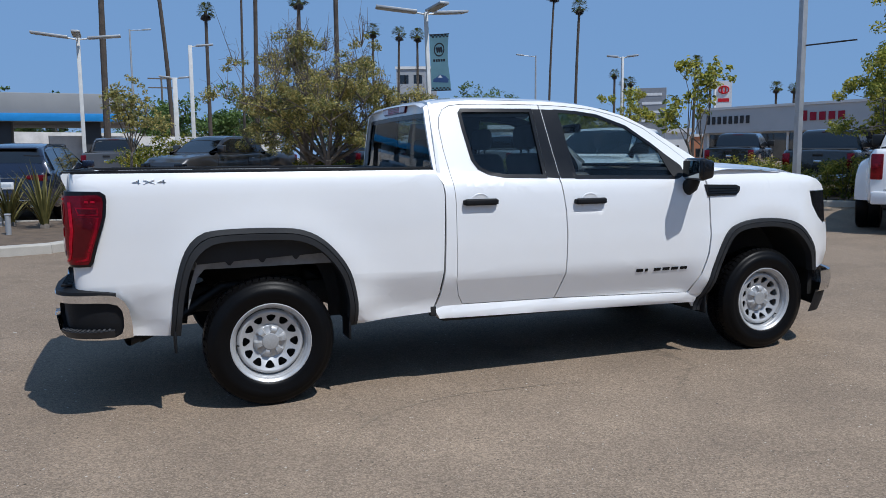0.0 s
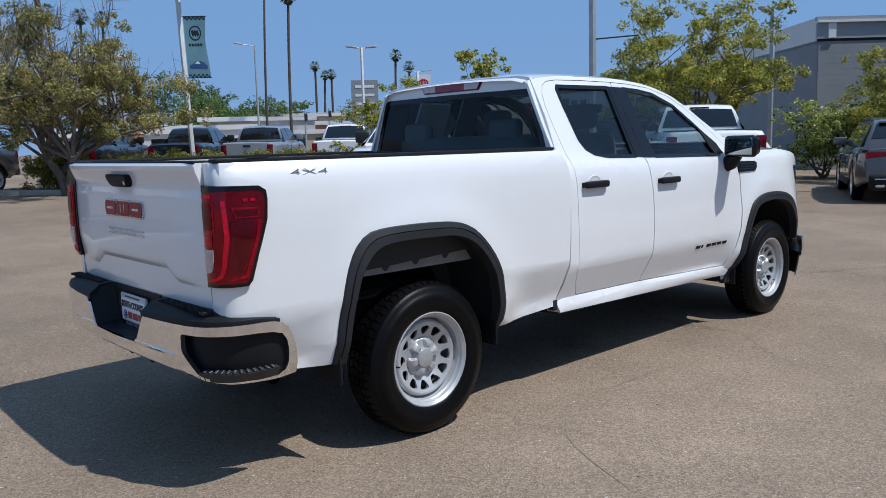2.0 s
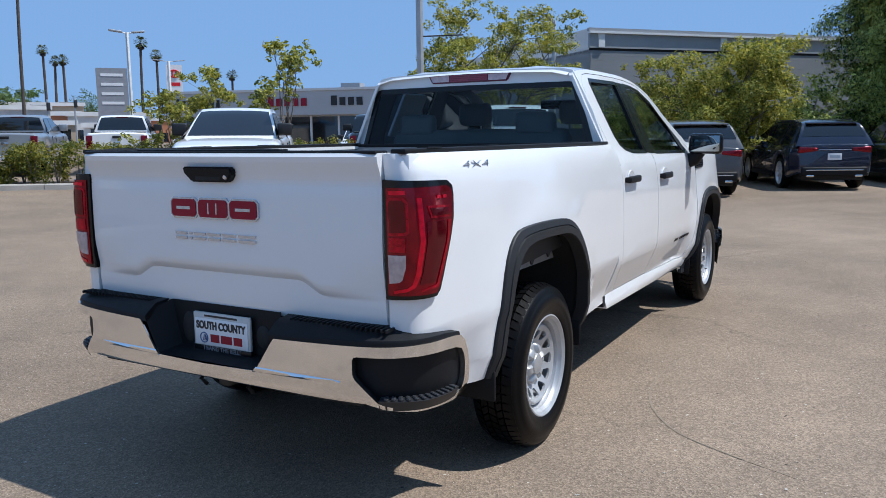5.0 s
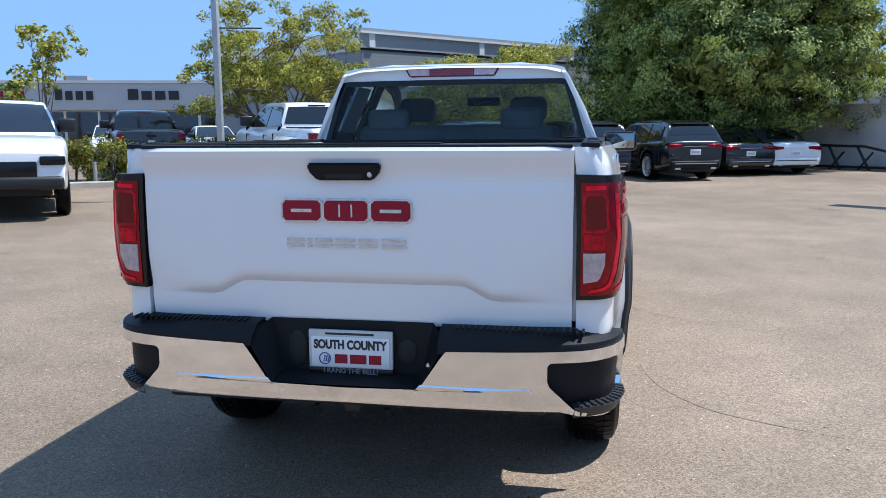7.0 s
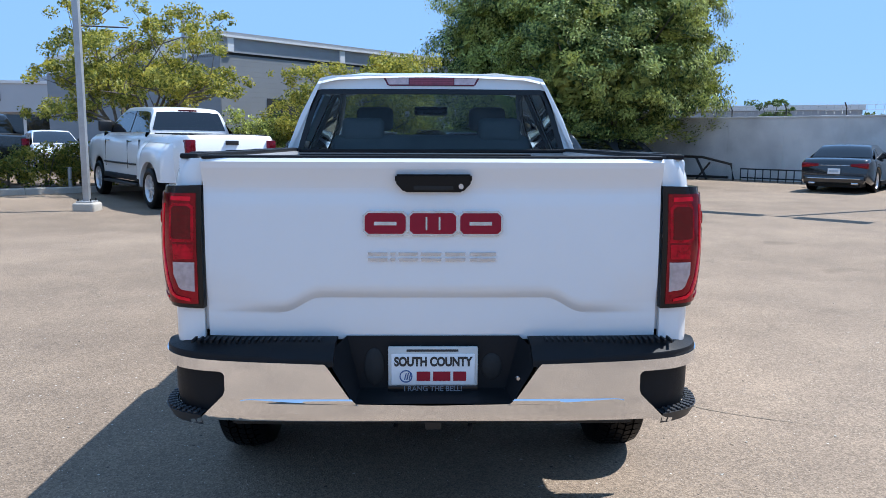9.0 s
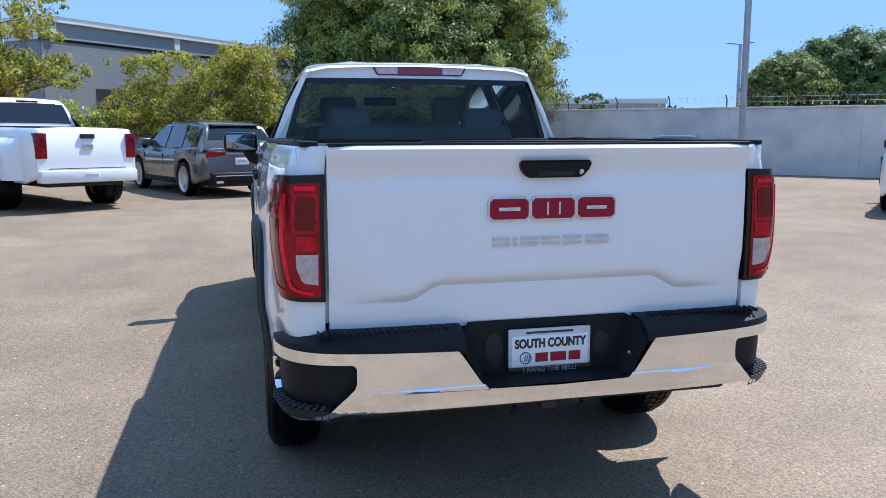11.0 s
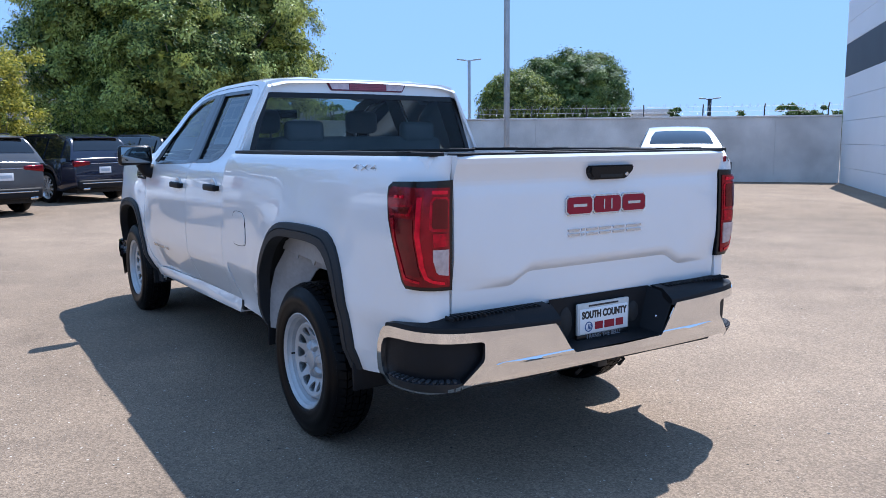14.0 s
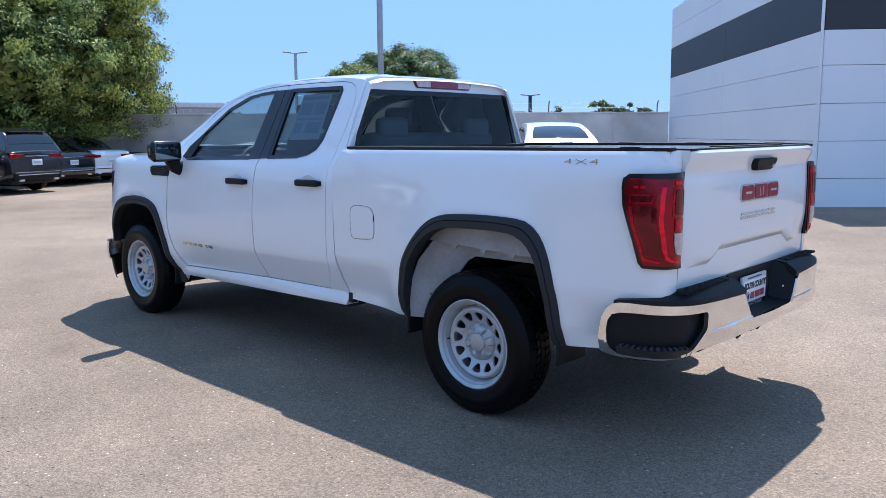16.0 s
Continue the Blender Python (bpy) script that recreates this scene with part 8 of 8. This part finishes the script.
def hall_face(origin, d, length, normal, bays):
    joints = [-0.25, 0.56, 1.29, 2.02, 2.75, 3.42, 4.45, 5.12, 5.80]
    for z0, z1 in zip(joints, joints[1:]):
        dark = z0 == 3.42
        for k in range(bays):
            a, b = origin + d * (length * k / bays + 0.002), origin + d * (length * (k + 1) / bays - 0.002)
            bm = bmesh.new()
            vs = []
            for c in (a, b):
                for off, z in ((0, z0 + 0.008), (0, z1), (-0.25, z1), (-0.25, z0 + 0.008)):
                    vs.append(bm.verts.new((c.x + normal.x * off, c.y + normal.y * off, z)))
            for i in range(4):
                bm.faces.new((vs[i], vs[(i + 1) % 4], vs[4 + (i + 1) % 4], vs[4 + i]))
            bm.faces.new(vs[:4])
            bm.faces.new(vs[4:])
            bmesh.ops.recalc_face_normals(bm, faces=bm.faces)
            bmesh.ops.bevel(bm, geom=bm.edges[:], offset=0.006, segments=1, affect="EDGES")
            part("wall_panel", bm, PANEL_DARK if dark else PANEL_WHITE, hall)


hall_face(FB, f1, 13.15, Vector((0.772, 0.636)), 2)
hall_face(FB, f2, 22.0, Vector((-0.636, 0.772)), 4)
bm = bmesh.new()
cs_ = [FB + f1 * 0.2 + f2 * 0.2, FB + f1 * 13.0 + f2 * 0.2, FB + f1 * 13.0 + f2 * 22, FB + f1 * 0.2 + f2 * 22]
lo_, hi_ = [bm.verts.new((c.x, c.y, -0.2)) for c in cs_], [bm.verts.new((c.x, c.y, 5.75)) for c in cs_]
bm.faces.new(hi_)
for i in range(4):
    bm.faces.new((lo_[i], lo_[(i + 1) % 4], hi_[(i + 1) % 4], hi_[i]))
bmesh.ops.recalc_face_normals(bm, faces=bm.faces)
part("core", bm, BLACK_IN, hall)
bm = bmesh.new()
tube(bm, [(FB.x + 0.03, FB.y + 0.03, 0), (FB.x + 0.03, FB.y + 0.03, 5.79)], 0.03, 8)
part("corner_trim", bm, PANEL_WHITE, hall)


def block(name, label, corner, d, length, depth, z0, z1, material, category="building", parent=None, top=None):
    """A building block: its front runs from corner along d; depth is to the left of d when negative."""
    d = Vector(d).normalized()
    n = Vector((-d.y, d.x))
    c = Vector(corner)
    t = parent or thing(name, label, category)
    pts = [c, c + d * length, c + d * length + n * depth, c + n * depth]
    bm = bmesh.new()
    lo, hi = [bm.verts.new((p.x, p.y, z0)) for p in pts], [bm.verts.new((p.x, p.y, z1)) for p in pts]
    bm.faces.new(hi)
    bm.faces.new(lo)
    for i in range(4):
        bm.faces.new((lo[i], lo[(i + 1) % 4], hi[(i + 1) % 4], hi[i]))
    bmesh.ops.recalc_face_normals(bm, faces=bm.faces)
    return t, part("shell" if not parent else name, bm, material, t)


def strip(t, name, corner, d, u0, u1, z0, z1, proud, material, parent=None, label=""):
    d = Vector(d).normalized()
    n = Vector((d.y, -d.x))
    c = Vector(corner)
    a, b = c + d * u0, c + d * u1
    bm = bmesh.new()
    vs = []
    for p in (a, b):
        for off, z in ((-0.05, z0), (-0.05, z1), (proud, z1), (proud, z0)):
            vs.append(bm.verts.new((p.x + n.x * off, p.y + n.y * off, z)))
    for i in range(4):
        bm.faces.new((vs[i], vs[(i + 1) % 4], vs[4 + (i + 1) % 4], vs[4 + i]))
    bm.faces.new(vs[:4])
    bm.faces.new(vs[4:])
    bmesh.ops.recalc_face_normals(bm, faces=bm.faces)
    return part(name, bm, material, parent or t, label)


# grey workshop: its long front faces the lot
GC, GD = (24.7, 7.4), Vector((0.747, -0.665))
shop, _ = block("grey_workshop", "grey clad workshop with a pale parapet", GC, GD, 22.0, 14.0, 0, 4.5, GREY_SIDING)
for k in range(22):
    strip(shop, "cladding_board", GC, GD, 0.02, 21.98, 0.5 + k * 0.18, 0.5 + k * 0.18 + 0.177, 0.02, GREY_SIDING)
strip(shop, "parapet", GC, GD, -0.06, 22.05, 4.55, 5.06, 0.06, SIGN_GREY)
strip(shop, "gutter", GC, GD, -0.08, 22.08, 5.06, 5.13, 0.16, SIGN_WHITE)
strip(shop, "coping", GC, GD, -0.10, 22.1, 5.13, 5.25, 0.12, SIGN_GREY)
for k in range(5):
    strip(shop, "pilaster", GC, GD, 0.3 + k * 5.3, 0.55 + k * 5.3, 4.57, 5.055, 0.11, SIGN_WHITE)
strip(shop, "dark_joint", GC, GD, -0.02, 22.0, 4.47, 4.56, 0.03, BLACK_IN)
strip(shop, "workshop_door", GC, GD, 2.0, 6.5, 0.1, 3.0, 0.035, PANEL_DARK)
strip(shop, "blue_stripe", GC, GD, 0.1, 9.0, 0.9, 1.25, 0.04, BLUE_INK)
sd = Vector((-0.665, -0.747))
SB = Vector(GC) - sd * 14
block("side_parapet", "", (SB.x, SB.y), sd, 14.0, 0.25, 4.4, 5.25, OFFWHITE, parent=shop)
# lower canopy wing before the workshop
wing, _ = block("grey_annex", "low grey annex with a dark opening", (27.5, 10.2), (0.69, -0.72), 4.2, 6.0, 0, 3.4, GREY_SIDING)
strip(wing, "dark_opening", (27.5, 10.2), (0.69, -0.72), 0.5, 3.4, 0.1, 2.4, 0.02, BLACK_IN)

# silver showroom across the street lot
SC, SD = (46.6, 53.5), Vector((0.285, -0.958))
show, _ = block("showroom", "long silver showroom with dark glazing", SC, SD, 35.0, 16.0, 0, 3.6, STORE_GREY)
strip(show, "fascia", SC, SD, -0.3, 35.3, 3.35, 5.35, 0.7, STORE_GREY)
strip(show, "fascia_cap", SC, SD, -0.35, 35.35, 5.35, 5.55, 0.8, OFFWHITE)
for k in range(13):
    w = strip(show, "window", SC, SD, 0.7 + k * 2.5, 2.95 + k * 2.5, 0.5, 3.2, 0.03, BLACK_GLASS)
    strip(show, "mullion", SC, SD, 0.5 + k * 2.5, 0.68 + k * 2.5, 0.1, 3.3, 0.12, OFFWHITE)
for u0, n_, w_, m_ in ((0.8, 8, 0.30, BLACK_METAL), (9.5, 5, 0.5, RED_BADGE), (15.2, 4, 0.5, BLACK_METAL), (20.5, 4, 0.75, BLACK_METAL), (28.0, 3, 0.7, BLACK_METAL)):
    for k in range(n_):
        strip(show, "sign_bar", SC, SD, u0 + k * (w_ + 0.25), u0 + k * (w_ + 0.25) + w_, 4.1, 4.75 + 0.15 * (k == 0), 0.78, m_)
for u0 in (14, 25, 29):
    b_ = Vector(SC) + SD * u0 + Vector((0.958, 0.285)) * 5
    block("roof_unit", "", (b_.x, b_.y), SD, 1.8, 1.4, 3.6, 6.3, SIGN_GREY, parent=show)
# totem signs
totem, _ = block("totem_sign", "tall grey totem sign with pale lettering bars", (44.9, 61.4), (0.79, -0.61), 2.7, 0.5, 0, 8.0, SIGN_DIM, "sign")
for k in range(4):
    strip(totem, "sign_bar", (44.9, 61.4), (0.79, -0.61), 0.4, 2.3, 4.7 + k * 0.85, 4.95 + k * 0.85, 0.03, SIGN_WHITE)
toy, _ = block("pylon_sign", "white pylon sign with a red emblem", (69.5, 80.0), (0.75, -0.66), 2.0, 0.4, 7.3, 11.0, SIGN_WHITE, "sign")
bm = bmesh.new()
tube(bm, [(70.3, 79.6, 0), (70.3, 79.6, 7.4)], 0.25, 10)
part("pole", bm, WHITE_POLE, toy)
em = Vector((69.5 + 0.75 * 1.0 - 0.66 * 0.06, 80.0 - 0.66 * 1.0 - 0.75 * 0.06))
for name, ru, rv in (("emblem_ring", 0.62, 0.46), ("emblem_loop", 0.24, 0.44)):
    bm = bmesh.new()
    ring = [(em.x + 0.75 * ru * math.cos(a), em.y - 0.66 * ru * math.cos(a), 9.85 + rv * math.sin(a)) for a in np.linspace(0, 2 * math.pi, 25)]
    tube(bm, ring, 0.09, 6, False)
    part(name, bm, SIGN_RED, toy)
strip(toy, "word_bar", (69.5, 80.0), (0.75, -0.66), 0.3, 1.7, 8.3, 8.75, 0.03, SIGN_RED)
# fuel canopy and long white wall across the street
can = thing("canopy", "grey flat canopy with a blue edge on dark columns", "canopy")
bm = bmesh.new()
box(bm, (-34, 45, 3.7), (-1.8, 56, 5.3), 0.05)
part("roof", bm, GREY_SIDING, can)
part("blue_edge", boxed((-34.1, 44.9, 3.7), (-1.7, 45.0, 4.15), 0.01), BLUE_TRIM, can)
for px in (-4.2, -8.9, -14, -19):
    part("column", boxed((px, 45.6, 0.2), (px + 1.0, 46.6, 3.75), 0.04), PANEL_DARK, can)
ww, _ = block("white_boundary_wall", "long white wall across the street", (-40, 62.0), (0.93, 0.36), 57.0, 0.4, 0, 4.0, WALL_WHITE, "wall")
block("white_boundary_wall", "white wall behind parked pickups", (-6, 46.0), (0.97, 0.23), 13.5, 0.3, 0, 2.9, WALL_WHITE, "wall")
# town behind
rng = np.random.default_rng(5)
for (px, py, w_, dp, h_, m_, lab) in (
        (44, 127, 7, 12, 17, SIGN_GREY, "tan office block in the distance"), (60, 130, 20, 10, 6, TERRACOTTA, "low orange shop in the distance"), (70, 118, 14, 10, 4.5, OFFWHITE, "low white shop in the distance"),
        (52, 104, 18, 8, 4.5, TAN, "low tan shop in the distance"), (38, 120, 12, 8, 5, OFFWHITE, "pale low building in the distance"), (84, 108, 18, 9, 4.8, TERRACOTTA, "low orange building in the distance"),
        (30, 92, 7, 8, 3.6, TAN, "tan low building beyond the street"), (31, 64, 8, 6, 3.6, OFFWHITE, "low white shop beyond the street"), (36, 70, 6, 6, 4.6, TAN, "brown flat-roofed shop beyond the street"), (46, 78, 9, 7, 5.0, WALL_WHITE, "white stepped shop beyond the street"), (50.5, 76, 5, 6, 4.4, TERRACOTTA, "orange shop beyond the street"), (52, 69, 8, 6, 4.2, OFFWHITE, "pale shop beside the silver showroom"), (57, 90, 12, 7, 6.0, TAN, "tan store in the distance"), (25.9, 60.5, 5, 4, 3.2, WALL_WHITE, "small white kiosk building beyond the street"), (33.7, 73.4, 6, 5, 3.9, GREY_SIDING, "grey flat-roofed shop beyond the street"), (42.5, 80, 7, 5, 3.9, WALL_WHITE, "white shop in the distance"), (37.1, 65.9, 4, 4, 3.1, SIGN_GREY, "small grey shop beyond the street"), (49.4, 82, 6, 5, 4.2, TERRACOTTA, "orange shop in the distance"), (43.9, 67.6, 5, 4, 3.2, TAN, "small tan shop beyond the street"), (45.4, 61, 4, 4, 2.9, OFFWHITE, "small pale shop beside the totem sign"), (62, 86, 8, 6, 4.4, TAN, "tan shop behind the silver showroom"), (48.3, -51.8, 8, 5, 4.15, OFFWHITE, "pale warehouse beyond the wall"), (44.4, -55.2, 3.4, 4, 3.5, TAN, "low tan annexe beyond the wall"), (70, -28, 22, 12, 4.6, SIGN_GREY, "long grey roof beyond the wall")):
    toward = Vector((-px, -py)).normalized()
    d_ = Vector((-toward.y, toward.x))
    c_ = (px - d_.x * w_ / 2, py - d_.y * w_ / 2)
    if Vector((d_.y, -d_.x)).dot(toward) < 0:
        d_ = -d_
        c_ = (px - d_.x * w_ / 2, py - d_.y * w_ / 2)
    t_, _ = block("distant_building", lab, c_, d_, w_, dp, 0, h_, m_)
    nst = max(1, int(h_ / 3.4))
    for fl in range(nst):
        for k in range(int(w_ / 2.4)):
            strip(t_, "window", c_, d_, 0.6 + k * 2.4, 2.1 + k * 2.4, 1.0 + fl * 3.3, 2.5 + fl * 3.3, 0.03, BLACK_GLASS)
    strip(t_, "roof_edge", c_, d_, -0.2, w_ + 0.2, h_ - 0.3, h_ + 0.15, 0.2, OFFWHITE)
# street poles: a utility pole with cross arms and two signal masts
for (px, py, h_, arm, m_, lab) in ((1.0, 79.4, 9.2, 1.3, BARK, "wooden utility pole with two cross arms"), (30.3, 47.3, 3.6, 0, GALVANISED, "grey traffic signal post"), (34.6, 50.4, 4.0, 0, GALVANISED, "grey traffic signal post")):
    t_ = thing("utility_pole" if arm else "traffic_signal", lab, "pole", Matrix.Translation((px, py, 0.6)))
    bm = bmesh.new()
    tube(bm, [(0, 0, -0.6), (0, 0, h_)], [0.13, 0.09] if arm else [0.08, 0.06], 8)
    part("post", bm, m_, t_)
    if arm:
        for zz in (h_ - 0.3, h_ - 1.2):
            part("cross_arm", boxed((-arm, -0.06, zz - 0.06), (arm, 0.06, zz + 0.06), 0.01), m_, t_)
    else:
        part("mast_arm", boxed((-1.2, -0.03, h_ - 0.42), (0, 0.03, h_ - 0.35), 0.01), m_, t_)
        part("signal_head", boxed((-0.11, -0.2, h_ - 0.75), (0.11, -0.06, h_ - 0.2), 0.03), BLACK_METAL, t_)
# far tree lines
for i, (px, py, h_, s_) in enumerate(((10, 100, 7, 5), (22, 118, 9, 6), (-12, 92, 6, 5), (0, 110, 7, 5), (56, 140, 10, 7), (95, 130, 8, 6), (120, 110, 8, 6), (110, 60, 7, 5), (48, 95, 5, 3.5), (92, -40, 6, 3.0), (66, -58, 5.5, 2.2), (35.2, -43.3, 3.6, 1.0), (32.2, -45.7, 3.5, 1.2), (29.0, -47.9, 3.45, 1.7), (27.9, -48.6, 4.2, 0.8), (26.6, -49.4, 3.4, 1.0), (95, -22, 7, 4), (85, 10, 7, 5), (1.5, 76, 7.4, 3.4), (6.7, 75, 7.2, 3.6), (10.5, 72, 6.6, 3.4), (-13.6, 89, 8.8, 2.2), (-9.5, 89, 8.4, 1.6), (37, 79, 6.8, 4), (44, 86, 6.2, 4), (54, 92, 6.6, 5), (46, 106, 10.5, 4.5), (52, 109, 10, 4), (54, 103, 9, 3.5), (60, 106, 8.5, 4), (61, 99, 8, 3.5), (49, 100, 9, 4), (65.0, -29.9, 5.6, 1.5), (66, -39.2, 4.3, 1.4))):
    tree("far_tree", "dark green tree in the far distance", px, py, h_, s_, LEAF_FAR, 80 + i, 3200, 0.34, 0.2, 1, 0.2, s_ * 0.36, limbs=10, centre_lift=1.0)

# ---- marks and grit on the lot ----
DUST = surface("pale_scuff", (0.235, 0.187, 0.132), 0.9, var=0.12, scale=3, bump=0.3, bscale=120)
for pts in (((0.13, -2.06), (0.46, -1.46), (1.08, -1.19), (2.04, -1.23)),):
    run = spline(pts, 60)
    rng = np.random.default_rng(len(pts) + 3)
    bm = bmesh.new()
    prev = None
    for i, (px, py) in enumerate(run):
        q = run[min(i + 1, 59)]
        p = run[max(i - 1, 0)]
        d = Vector((q[0] - p[0], q[1] - p[1])).normalized()
        w = 0.007 * math.sin(math.pi * min(1, max(0.03, i / 59))) ** 0.5 * rng.uniform(0.4, 1.2)
        a, b = ((px - d.y * e * w, py + d.x * e * w) for e in (1, -1))
        pair = [bm.verts.new((u, v, ground_z(u, v) + 0.0025)) for u, v in (a, b)]
        if prev:
            bm.faces.new((prev[0], prev[1], pair[1], pair[0]))
        prev = pair
    tagged(part("scuff_mark", bm, DUST, None, "faint pale curved scuff on the asphalt"), "", "mark", "", "structure")
rng = np.random.default_rng(77)
bm = bmesh.new()
for k in range(2400):
    a, r = rng.uniform(0, 2 * math.pi), 9 * math.sqrt(rng.random())
    px, py, s_ = r * math.cos(a) - 0.5, r * math.sin(a), rng.uniform(0.002, 0.0065)
    z = ground_z(px, py)
    vs = [bm.verts.new((px + rng.normal() * s_, py + rng.normal() * s_, z + abs(rng.normal()) * s_ * 0.5 + 0.001)) for _ in range(4)]
    for f in ((0, 1, 2), (0, 1, 3), (1, 2, 3), (0, 2, 3)):
        bm.faces.new([vs[i] for i in f])
tagged(part("gravel_chips", bm, CONCRETE, None, "small pale stone chips strewn over the asphalt", flat=True), "", "gravel", "", "stuff")
